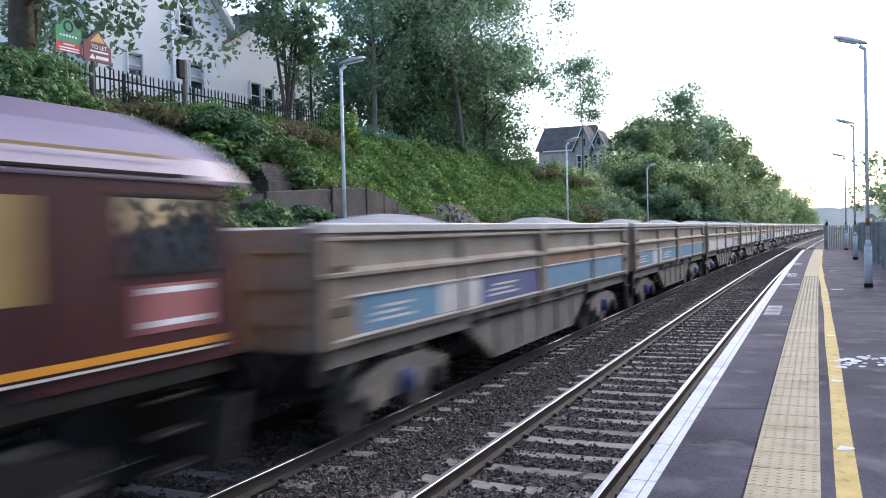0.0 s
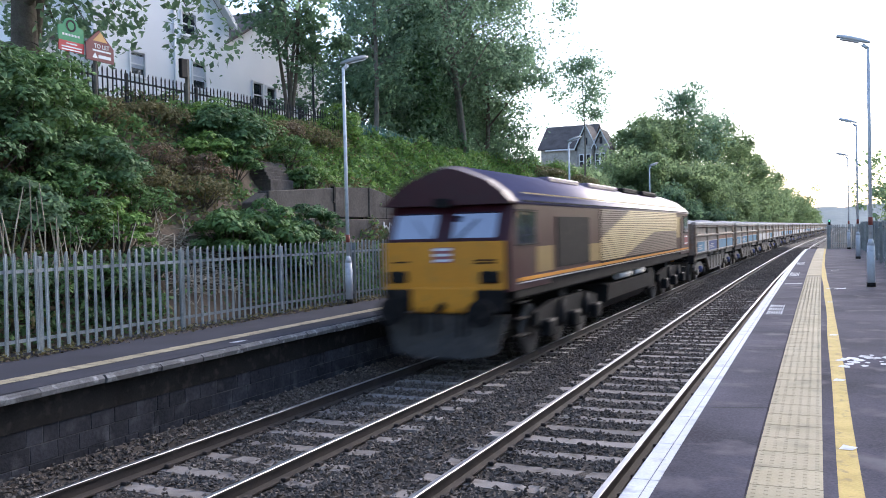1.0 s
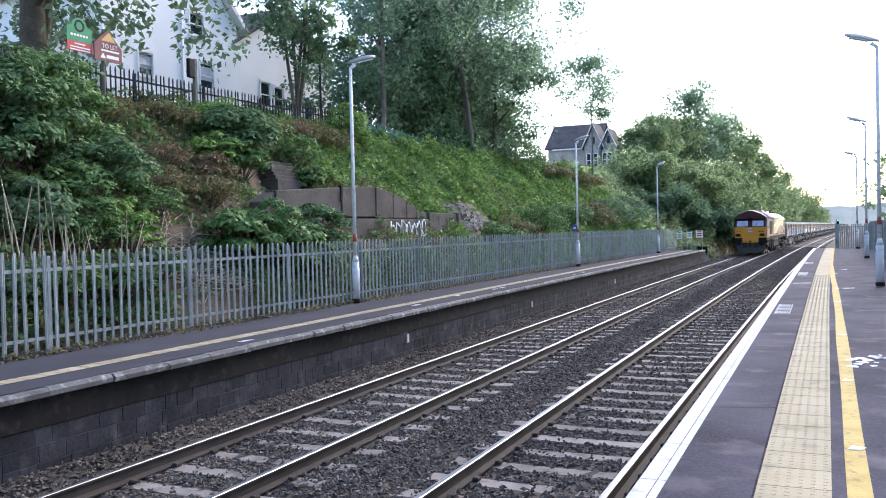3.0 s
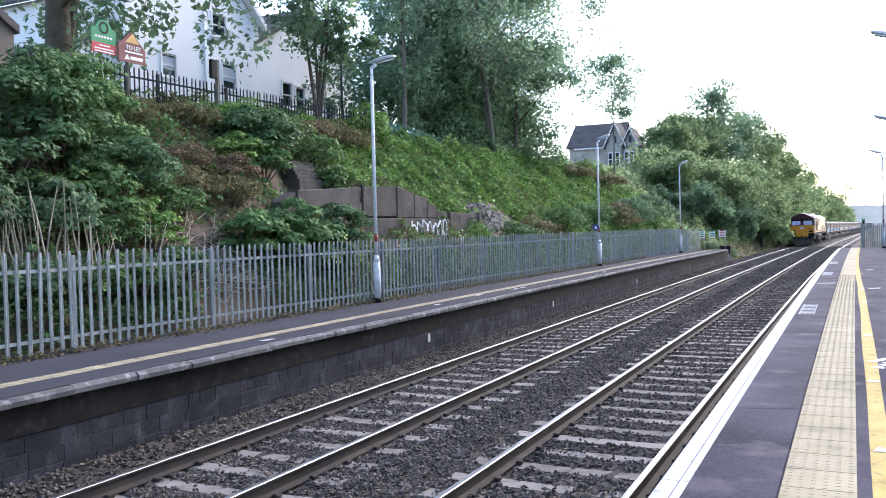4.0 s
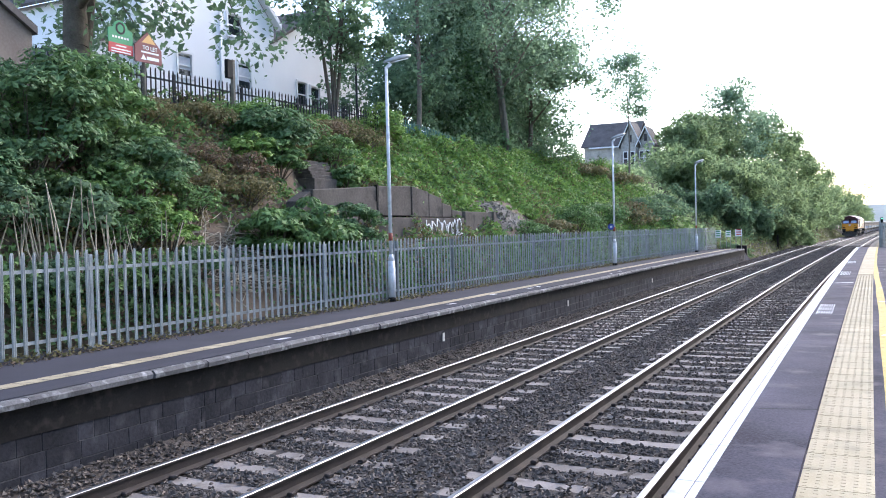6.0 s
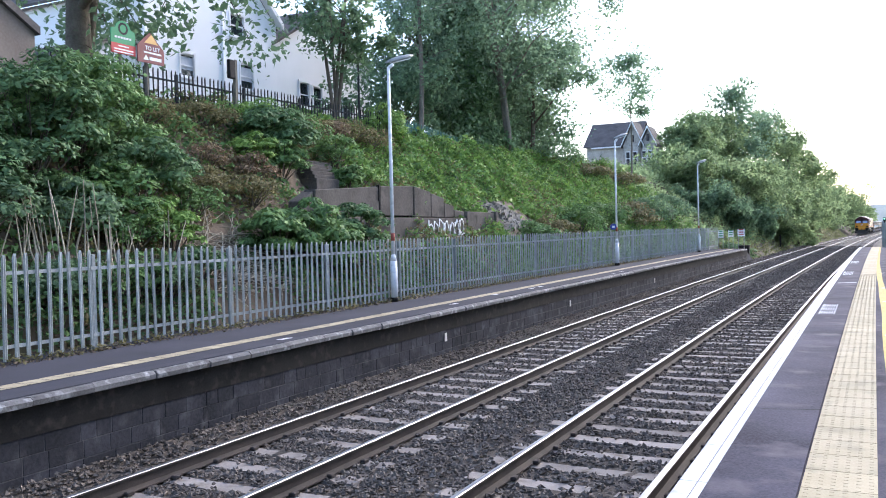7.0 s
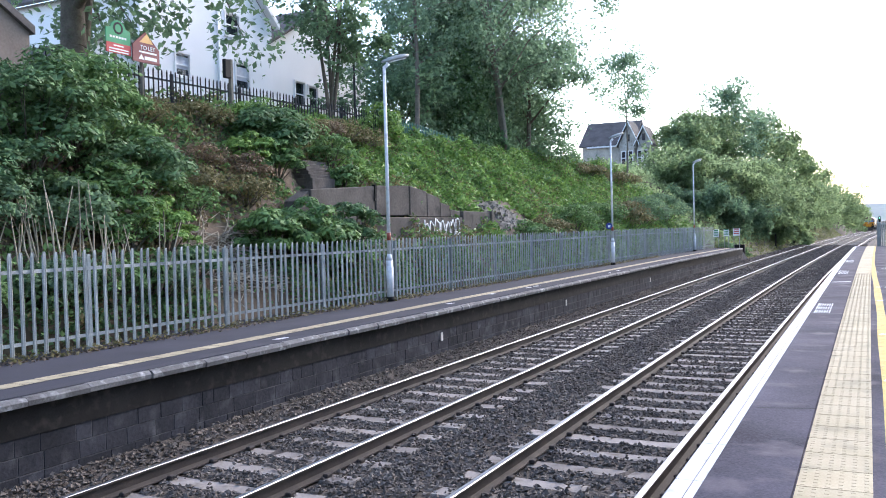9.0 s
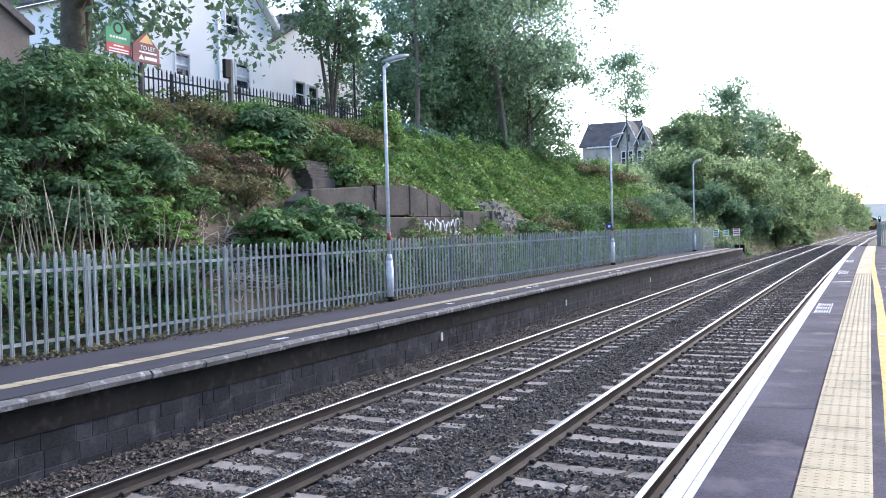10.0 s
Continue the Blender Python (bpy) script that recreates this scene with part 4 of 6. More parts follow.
            box(bm, xx - ww, xx + ww, min(y_nose + e * 0.03, y_nose + e * 0.036), max(y_nose + e * 0.03, y_nose + e * 0.036), SOLE + zz, SOLE + zz + 0.03)
            part("text_bar", bm, BLACK, face)
        for s in (-1, 1):
            bm = bmesh.new()
            box(bm, min(s * 0.64, s * 1.2), max(s * 0.64, s * 1.2), min(y_nose, y_nose + e * 0.06), max(y_nose, y_nose + e * 0.06), SOLE - 0.46, SOLE - 0.06, 0.02)
            part("buffer_beam", bm, BLACK, cab, "grimy black buffer beam")
        bm = bmesh.new()
        box(bm, -0.16, 0.16, min(y_nose, y_nose + e * 0.03), max(y_nose, y_nose + e * 0.03), CANT - 0.05, CANT + 0.12, 0.02)
        part("headlight", bm, BLACK, cab, "top lamp bracket")
        bm = bmesh.new()
        tube(bm, (0, y_nose + e * 0.1, 1.15), (0, y_nose + e * 0.32, 1.1), 0.07, 0.05, 8)
        tube(bm, (0, y_nose + e * 0.3, 1.12), (0, y_nose + e * 0.3, 0.72), 0.04, 0.04, 8)
        part("coupling", bm, BLACK, loco)
        for x in (-0.5, -0.36, 0.36, 0.5):
            bm = bmesh.new()
            tube(bm, (x, y_nose + e * 0.1, 1.12), (x, y_nose + e * 0.18, 0.62), 0.022, 0.022, 6)
            part("air_pipe", bm, BLACK, loco)
        bm = bmesh.new()
        v = [(-1.18, L - 0.02, 0.98), (1.18, L - 0.02, 0.98), (1.0, L + 0.05, 0.30), (0.55, L + 0.18, 0.22), (-0.55, L + 0.18, 0.22), (-1.0, L + 0.05, 0.30)]
        fr = [bm.verts.new((x, e * y, z)) for x, y, z in v]
        bk = [bm.verts.new((x, e * (y - 0.12), z)) for x, y, z in v]
        bm.faces.new(fr)
        bm.faces.new(bk[::-1])
        for k in range(6):
            bm.faces.new((fr[k], fr[(k + 1) % 6], bk[(k + 1) % 6], bk[k]))
        part("snow_plough", bm, PLOUGH, loco, "dusty dark track plough")
        # bogie
        yb = e * (L - 4.2)
        bm = bmesh.new()
        for s in (-1, 1):
            plate(bm, [(yb - 2.4, 0.62), (yb - 1.9, 0.50), (yb + 1.9, 0.50), (yb + 2.4, 0.62), (yb + 2.4, 0.86), (yb + 1.3, 1.02), (yb - 1.3, 1.02), (yb - 2.4, 0.86)], s * 1.02, s * 1.16)
        box(bm, -1.0, 1.0, yb - 0.3, yb + 0.3, 0.6, 1.2)
        bogie = part("bogie", bm, UNDER, loco, "dusty three-axle bogie")
        for d in (-1.9, 0, 1.9):
            wheelset(bogie, yb + d, 0.50)
            for s in (-1, 1):
                bm = bmesh.new()
                box(bm, s * 1.25 - 0.11, s * 1.25 + 0.11, yb + d - 0.24, yb + d + 0.24, 0.36, 0.70, 0.04)
                part("axle_box", bm, UNDER, bogie)
        for d in (-1.0, 1.0):
            for s in (-1, 1):
                bm = bmesh.new()
                tube(bm, (s * 1.24, yb + d - 0.1, 0.50), (s * 1.24, yb + d + 0.15, 1.0), 0.07, 0.07, 8)
                part("damper", bm, UNDER, bogie)
        for s in (-1, 1):
            for z in (0.50, 0.82, 1.12):
                bm = bmesh.new()
                box(bm, s * 1.12 - 0.09, s * 1.12 + 0.09, e * (L - 1.0) - 0.24, e * (L - 1.0) + 0.24, z, z + 0.04, 0.01)
                part("cab_step", bm, BLACK, loco)
    # fuel tank and boxes
    bm = bmesh.new()
    prism(bm, [(-1.16, 0.62), (-0.9, 0.36), (0.9, 0.36), (1.16, 0.62), (1.2, 1.02), (-1.2, 1.02)], -3.3, 2.3)
    part("fuel_tank", bm, UNDER, loco, "grey cylindrical-sided fuel tank")
    bm = bmesh.new()
    box(bm, -1.12, 1.12, 2.5, 3.6, 0.48, 1.15, 0.04)
    part("battery_box", bm, UNDER, loco)
    for s in (-1, 1):
        for y0 in (-1.9, 0.1):
            bm = bmesh.new()
            tube(bm, (s * 1.10, y0, 1.17), (s * 1.10, y0 + 1.6, 1.17), 0.11, 0.11, 10)
            part("air_tank", bm, WAGON_RIM, loco, "pale air reservoir")
    bm = bmesh.new()
    box(bm, -1.0, 1.0, -L + 0.4, L - 0.4, SOLE - 0.34, SOLE + 0.02)
    part("underframe", bm, BLACK, loco)
    return loco


WAG = 17.15          # wagon pitch
BODY = 16.2


def build_wagon(stripes):
    h = BODY / 2
    z0, z1 = 1.22, 2.62
    w = 1.30
    wagon = thing("freight_wagon", "dusty grey-brown open wagon with blue band, heaped with aggregate", "wagon", group="wagons of the freight train")
    for s in (-1, 1):
        bm = bmesh.new()
        prof = [(w - 0.10, z0), (w - 0.02, z0), (w - 0.02, 1.97), (w + 0.045, 2.01), (w + 0.045, 2.05), (w - 0.05, 2.11), (w - 0.05, 2.38), (w + 0.03, 2.42), (w + 0.03, 2.45), (w - 0.05, 2.49), (w - 0.05, z1 - 0.10), (w - 0.13, z1 - 0.10)]
        prism(bm, [(s * x, z) for x, z in prof], -h, h)
        side = part("side_wall", bm, WAGON, wagon, "dusty pressed-steel side")
        bm = bmesh.new()
        prism(bm, [(s * x, z) for x, z in ((w - 0.16, z1 - 0.11), (w + 0.03, z1 - 0.11), (w + 0.04, z1 - 0.02), (w, z1), (w - 0.15, z1))], -h - 0.03, h + 0.03)
        part("top_rim", bm, WAGON_RIM, wagon, "pale worn top rim")
        for y, half in ((-h + 0.12, 0.10), (-h / 2, 0.04), (0.0, 0.19), (h / 2, 0.04), (h - 0.12, 0.10)):
            bm = bmesh.new()
            prism(bm, [(s * x, z) for x, z in ((w - 0.03, z0 - 0.1), (w + 0.03, z0), (w + 0.05 if half > 0.15 else w + 0.02, z1 - 0.12), (w - 0.05, z1 - 0.12))], y - half, y + half)
            part("side_post", bm, POST_RUST if half > 0.05 else WAGON, wagon, "rust-stained vertical post" if half > 0.05 else "")
        for e in (-1, 1):
            bm = bmesh.new()
            prism(bm, [(s * x, z) for x, z in ((w - 0.06, z0 - 0.05), (w + 0.012, z0), (w + 0.012, z1 - 0.11), (w - 0.06, z1 - 0.11))], e * (h - 0.42) - 0.24, e * (h - 0.42) + 0.24)
            part("end_panel", bm, POST_RUST, wagon, "stained plate at the corner")
            bm = bmesh.new()
            for z in (1.62, 2.08):
                box(bm, min(s * (w + 0.01), s * (w + 0.03)), max(s * (w + 0.01), s * (w + 0.03)), e * (h - 0.42) - 0.13, e * (h - 0.42) + 0.13, z - 0.06, z + 0.06, 0.012)
            part("bracket", bm, BLACK, wagon, "dark lifting bracket")
        bm = bmesh.new()
        plate(bm, [(0.25, 1.80), (h - 0.7, 1.80), (h - 0.7, 1.955), (0.25, 1.955)], s * (w - 0.021), s * (w - 0.014))
        part("rust_stripe", bm, RUST_STRIPE, side, "rusty brown stripe over the band")
        # solebar gear below the body
        for y in (-3.2, -1.1, 1.4, 3.6):
            bm = bmesh.new()
            box(bm, min(s * (w - 0.10), s * (w + 0.01)), max(s * (w - 0.10), s * (w + 0.01)), y - 0.05, y + 0.05, 1.0, 1.22, 0.01)
            part("door_gear", bm, UNDER_WAGON, wagon)
        bm = bmesh.new()
        tube(bm, (s * (w - 0.06), -h + 4.6, 1.06), (s * (w - 0.06), h - 4.6, 1.06), 0.025, 0.025, 6)
        part("brake_pipe", bm, BLACK, wagon, "dark pipe along the solebar")
        # painted band
        for y0, y1, m in stripes:
            bm = bmesh.new()
            plate(bm, [(y0, 1.33), (y1, 1.33), (y1, 1.75), (y0, 1.75)], s * (w - 0.021), s * (w - 0.012))
            pan = part("painted_panel", bm, m, side, "painted band panel")
            if m is WAGON_RIM or y1 - y0 > 5:
                continue
            bm = bmesh.new()
            for z, a, b in ((1.42, 0.12, 0.62), (1.50, 0.12, 0.5), (1.58, 0.2, 0.6)):
                plate(bm, [(y0 + (y1 - y0) * a, z), (y0 + (y1 - y0) * b, z), (y0 + (y1 - y0) * b, z + 0.035), (y0 + (y1 - y0) * a, z + 0.035)], s * (w - 0.0125), s * (w - 0.008))
            part("text_bar", bm, WAGON_RIM, pan)
        bm = bmesh.new()
        plate(bm, [(-h + 0.3, 1.76), (h - 0.3, 1.76), (h - 0.3, 1.785), (-h + 0.3, 1.785)], s * (w - 0.02), s * (w + 0.012))
        plate(bm, [(-h + 0.3, 1.285), (h - 0.3, 1.285), (h - 0.3, 1.315), (-h + 0.3, 1.315)], s * (w - 0.02), s * (w + 0.015))
        part("band_edge", bm, WAGON_RIM, side)
        # solebar and fishbelly
        bm = bmesh.new()
        plate(bm, [(-h, 1.20), (h, 1.20), (h, 0.98), (h - 4.4, 0.98), (h - 5.6, 0.36), (-h + 5.6, 0.36), (-h + 4.4, 0.98), (-h, 0.98)], s * (w - 0.20), s * (w - 0.10))
        belly = part("solebar", bm, UNDER_WAGON, wagon, "deep-bellied grey underframe side")
        for y in np.linspace(-2.4, 2.4, 5):
            bm = bmesh.new()
            box(bm, min(s * (w - 0.11), s * (w - 0.075)), max(s * (w - 0.11), s * (w - 0.075)), y - 0.02, y + 0.02, 0.42, 1.18)
            part("rib", bm, UNDER_WAGON, belly)
    for e in (-1, 1):
        bm = bmesh.new()
        box(bm, -w + 0.1, w - 0.1, e * h - 0.05, e * h + 0.05, z0, z1 - 0.06)
        end = part("end_wall", bm, WAGON, wagon, "ribbed steel wagon end")
        for z in (1.55, 1.95, 2.35):
            bm = bmesh.new()
            box(bm, -w + 0.1, w - 0.1, min(e * (h + 0.05), e * (h + 0.10)), max(e * (h + 0.05), e * (h + 0.10)), z - 0.05, z + 0.05)
            part("rib", bm, WAGON, end)
        bm = bmesh.new()
        box(bm, -w + 0.05, w - 0.05, min(e * (h - 0.2), e * (h + 0.06)), max(e * (h - 0.2), e * (h + 0.06)), 0.85, 1.22)
        part("buffer_beam", bm, UNDER, wagon)
        for s in (-1, 1):
            bm = bmesh.new()
            tube(bm, (s * 0.87, e * h, 1.04), (s * 0.87, e * (h + 0.40), 1.04), 0.09, 0.08, 10)
            tube(bm, (s * 0.87, e * (h + 0.40), 1.04), (s * 0.87, e * (h + 0.45), 1.04), 0.22, 0.22, 14)
            part("buffer", bm, BLACK, wagon)
        yb = e * (h - 2.35)
        bm = bmesh.new()
        for s in (-1, 1):
            plate(bm, [(yb - 1.35, 0.50), (yb - 0.5, 0.36), (yb + 0.5, 0.36), (yb + 1.35, 0.50), (yb + 1.35, 0.66), (yb + 0.55, 0.86), (yb - 0.55, 0.86), (yb - 1.35, 0.66)], s * 0.99, s * 1.13)
        box(bm, -0.98, 0.98, yb - 0.2, yb + 0.2, 0.5, 0.95)
        bogie = part("bogie", bm, UNDER_WAGON, wagon, "grimy two-axle bogie, colour darkened for shade under the wagon")
        for d in (-0.95, 0.95):
            wheelset(bogie, yb + d, 0.45)
            for s in (-1, 1):
                bm = bmesh.new()
                tube(bm, (s * 1.12, yb + d, 0.45), (s * 1.24, yb + d, 0.45), 0.15, 0.13, 10)
                part("axle_box", bm, WAGON if d < 0 else UNDER, bogie, "axle box")
        for s in (-1, 1):
            bm = bmesh.new()
            tube(bm, (s * 1.14, yb, 0.40), (s * 1.14, yb, 0.68), 0.14, 0.14, 10)
            part("spring", bm, NAVY, bogie, "dirty blue spring nest")
    bm = bmesh.new()
    box(bm, -w + 0.1, w - 0.1, -h, h, 1.15, 1.24)
    part("floor", bm, UNDER, wagon)
    # heaped load: two piles
    for c in (-h / 2, h / 2):
        bm = bmesh.new()
        nx, ny = 9, 19
        g = [[None] * nx for _ in range(ny)]
        for j in range(ny):
            for i in range(nx):
                u, v = i / (nx - 1) * 2 - 1, j / (ny - 1) * 2 - 1
                z = 2.18 + 0.62 * max(0, (1 - abs(v) ** 1.6)) * (1 - 0.55 * u * u) + 0.05 * noise.noise((u * 3, v * 5 + c, 2))
                g[j][i] = bm.verts.new((u * (w - 0.12), c + v * (h / 2 - 0.08), z))
        for j in range(ny - 1):
            for i in range(nx - 1):
                bm.faces.new((g[j][i], g[j][i + 1], g[j + 1][i + 1], g[j + 1][i])).smooth = True
        part("load", bm, AGGREGATE, wagon, "heaped pale grey stone load")
    return wagon


def line_pose(y):
    """A vehicle whose middle stands at y along the far track."""
    a = at(-S, y - 5, 0)
    b = at(-S, y + 5, 0)
    c = (a + b) / 2
    d = b - a
    return Matrix.Translation((c.x, y, c.z)) @ Euler((math.atan2(d.z, d.y), 0, -math.atan2(d.x, d.y))).to_matrix().to_4x4()


SPEED = 29.4
NOSE = 14.1          # the loco's near end at one second
loco = build_loco()
first = build_wagon([(-7.2, -4.9, BLUE), (-4.9, -3.3, WAGON_RIM), (-3.3, -0.3, NAVY), (0.3, 7.7, BLUE)])
second = build_wagon([(-7.7, -5.0, BLUE), (-5.0, -3.4, WAGON_RIM), (-3.4, -0.3, BLUE), (0.3, 7.7, BLUE)])
third = build_wagon([(-7.7, -0.3, WAGON_RIM), (0.3, 5.0, WAGON_RIM), (5.0, 7.7, BLUE)])
train = [(loco, LOCO_LEN / 2)]
order = [first, second, third]
for k in range(17):
    w = order[k] if k < 3 else copy_thing(order[1 if k % 3 == 1 else 2], Matrix())
    train.append((w, LOCO_LEN + 1.0 + BODY / 2 + 0.2 + k * WAG))


def motions():
    for vehicle, back in train:
        rows = []
        for k in range(0, 21):
            t = k * 0.5
            rows.append((t, line_pose(NOSE + SPEED * (t - 1) + back)))
        walk(vehicle, rows)


# ---------------------------------------------------------------- plants
def tree(base, height, spread, trunk_r, count, size, label, leaf=LEAF, bark=BARK, seed=0, clear=0.3, lean=(0, 0), stems=1, limbs=9, droop=0.0, clump=0.55, name="tree", shape=1.0):
    rng = np.random.default_rng(seed)
    top = thing(name, label, "tree", pose(*base))
    wood = bmesh.new()
    tips, weights = [], []
    for s in range(stems):
        a0 = rng.uniform(0, 6.28)
        splay = 0.0 if stems == 1 else spread * 0.35
        pts = []
        n = 7
        for k in range(n + 1):
            f = k / n
            wob = trunk_r * 1.6 * np.sin(f * 5 + s)
            pts.append(Vector((lean[0] * f + math.cos(a0) * splay * f + wob * 0.5, lean[1] * f + math.sin(a0) * splay * f + wob * 0.3, height * 0.93 * f)))
        for k in range(n):
            tube(wood, pts[k], pts[k + 1], trunk_r * (1 - 0.86 * k / n), trunk_r * (1 - 0.86 * (k + 1) / n), 7, False)
        for b in range(limbs):
            f = clear + (0.95 - clear) * (b + rng.uniform(0, 0.8)) / limbs
            k = min(n - 1, int(f * n))
            p = pts[k].lerp(pts[k + 1], f * n - k)
            a = b * 2.4 + rng.uniform(-0.5, 0.5)
            g = (f - clear) / (1 - clear)
            reach = spread * (math.sin(math.pi * min(0.98, 0.16 + 0.84 * g)) ** 0.7) * rng.uniform(0.65, 1.15) * shape + 0.1 * spread
            d = Vector((math.cos(a), math.sin(a), rng.uniform(0.25, 0.9) - droop))
            q = p + d * reach * 0.55 + Vector((0, 0, reach * 0.08))
            e = q + Vector((d.x, d.y, d.z * 0.5 - droop * 0.8)) * reach * 0.5
            r = trunk_r * (1 - 0.8 * f) * 0.5
            tube(wood, p, q, r, r * 0.6, 5, False)
            tube(wood, q, e, r * 0.6, r * 0.2, 5, False)
            for w in range(5):
                u = rng.uniform(0.25, 1.0)
                m = p.lerp(q, u * 2) if u < 0.5 else q.lerp(e, u * 2 - 1)
                t = m + Vector(rng.normal(0, 1, 3)) * reach * 0.26
                tube(wood, m, t, r * 0.22, r * 0.08, 4, False)
                tips.append(np.array(t))
            tips.append(np.array(e))
        tips.append(np.array(pts[-1]))
    part("trunk", wood, bark, top, "branching trunk")
    tips = np.array(tips)
    idx = rng.integers(0, len(tips), count)
    rad = spread * clump * 0.42 * rng.uniform(0.5, 1.25, len(tips))
    off3 = rng.normal(size=(count, 3)) * np.array([1, 1, 0.72])
    off3 /= np.maximum(1, np.linalg.norm(off3, axis=1) / 1.5)[:, None]
    c = tips[idx] + off3 * rad[idx][:, None]
    ob = new("crown", quads("crown", leaves(c, size, rng, 0.6, 0.62, off3 * 0.45), leaf))
    ob.parent = top
    tagged(ob, "loose leafy crown with gaps")
    return top


def shrub(base, w, h, count, size, leaf, label, seed, name="shrub", long=1.0):
    """A bush of leafy domes, one over another, on arching stems."""
    rng = np.random.default_rng(seed)
    top = thing(name, label, "bush", pose(*base, 0, 0, rng.uniform(0, 360)), group="bushes on the bank")
    wood = bmesh.new()
    cl = []
    for k in range(15):
        a, q = k * 2.4 + rng.uniform(-0.4, 0.4), math.sqrt((k + 0.5) / 15) * 0.85
        e = Vector((math.cos(a) * w * q, math.sin(a) * w * q * long, h * (1 - 0.62 * q * q) * rng.uniform(0.6, 0.95)))
        tube(wood, (0, 0, -0.1), e * 0.6, 0.02, 0.013, 5, False)
        tube(wood, e * 0.6, e, 0.013, 0.005, 5, False)
        cl.append(e)
        if k % 2:
            cl.append(Vector((e.x * 1.05, e.y * 1.05, e.z * 0.55)))
    part("stem", wood, BARK, top)
    cl = np.array(cl)
    i = rng.integers(0, len(cl), count)
    rad = w * rng.uniform(0.22, 0.42, len(cl))
    d, q = shell(count, rng, 0.6)
    d[:, 2] = np.where(d[:, 2] < -0.25, -d[:, 2], d[:, 2])
    c = cl[i] + d * q * np.array([1, 1, 0.62]) * rad[i][:, None]
    c[:, 2] = np.abs(c[:, 2])
    ob = new("foliage", quads("foliage", leaves(c, size, rng, 0.8, 0.6, d), leaf))
    ob.parent = top
    return top


def on_bank(r, y, dz=0.0):
    p = at(r, y, ground_z(r, y) + dz)
    return (p.x, p.y, p.z)


def ground_cover(name, label, n, size, material, seed, accept, lift=0.22, r0=-14.6, r1=-8.05, y0=3.5, y1=64.0):
    rng = np.random.default_rng(seed)
    out = []
    while len(out) < n:
        r, y = rng.uniform(r0, r1), rng.uniform(y0, y1)
        k = accept(r, y)
        if (-10.9 < r < -8.9 and 28.6 < y < 33.4) or (-11.9 < r < -10.2 and 18.4 < y < 20.6) or (-9.9 < r and 12.3 < y < 14.6):
            k *= 0.06
        if rng.random() < k:
            hump = 0.55 + 0.9 * noise.noise((r * 0.8, y * 0.8, 7.0))
            out.append(on_bank(r, y, max(0.02, lift * hump * rng.random() * 2)))
    pts = leaves(np.array(out), size, rng, 1.1, 0.6)
    tagged(new(name, quads(name, pts, material)), label, "undergrowth", "", "stuff")


def bright(r, y):
    line = 20.0 + 0.9 * (r + 14)          # brambles begin past the steps, further down the slope later
    return smooth(line, line + 4, y) * (0.3 + 0.7 * smooth(-0.25, 0.2, noise.noise((r * 0.35, y * 0.25, 11.0)) + 0.25 * smooth(-10, -13, r)))


ground_cover("bramble_cover", "bright green bramble and ivy covering the bank", 64000, 0.10, LEAF_BRIGHT, 21, bright, 0.34)
ground_cover("weed_cover", "dull green and brown weeds on the bank", 34000, 0.06, LEAF_DULL, 22, lambda r, y: (1 - 0.8 * bright(r, y)) * smooth(-0.15, 0.3, noise.noise((r * 0.6, y * 0.5, 2.0))) + 0.2, 0.35)
ground_cover("russet_cover", "russet dead weeds on the bank", 6000, 0.05, LEAF_RED, 23, lambda r, y: smooth(0.05, 0.35, noise.noise((r * 0.5, y * 0.45, 30.0))), 0.45)
ground_cover("leaf_cover", "mixed green leaves low on the bank", 44000, 0.075, LEAF_BUSH, 24, lambda r, y: 0.25 + smooth(0.0, 0.35, noise.noise((r * 0.45, y * 0.4, 50.0))), 0.4)
ground_cover("upper_cover", "low undergrowth above the bank", 14000, 0.10, LEAF, 25, lambda r, y: smooth(26, 34, y), 0.5, -26, -14, 20, 72)
ground_cover("verge_cover", "grass and weeds beside the open line", 15000, 0.10, GRASS, 26, lambda r, y: 1.0, 0.3, -9.5, -6.0, 61, 190)
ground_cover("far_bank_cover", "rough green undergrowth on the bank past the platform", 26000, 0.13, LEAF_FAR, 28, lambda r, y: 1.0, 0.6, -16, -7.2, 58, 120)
ground_cover("fence_cover", "dark nettles and weeds behind the platform fence", 11000, 0.055, LEAF_DARK, 29, lambda r, y: 1.0, 0.35, -9.0, -7.8, 4.0, 24.0)


def fence_litter():
    """Dead leaves and small weeds gathered at the foot of the platform fence."""
    rng = np.random.default_rng(27)
    for name, label, n, size, m, lift in (("leaf_litter", "brown dead leaves along the fence foot", 6000, 0.022, LITTER, 0.015), ("fence_weeds", "small weeds along the fence foot", 3500, 0.035, LEAF_DULL, 0.10)):
        y = 4 + 40 * rng.random(n) ** 1.3
        r = -7.62 + 0.011 * y + rng.normal(0.02, 0.11, n)
        c = np.stack([r + 1.28e-4 * y * y, y, PF - 0.008 + lift * rng.random(n)], axis=1)
        tagged(new(name, quads(name, leaves(c, size, rng, 2.0, 0.6), m)), label, "leaf litter", "", "stuff")


LITTER = mat("dead_leaf", (0.09, 0.065, 0.045), (0.24, 0.18, 0.13), 3, 0.9, 0.0, 30, island=0.4)
fence_litter()


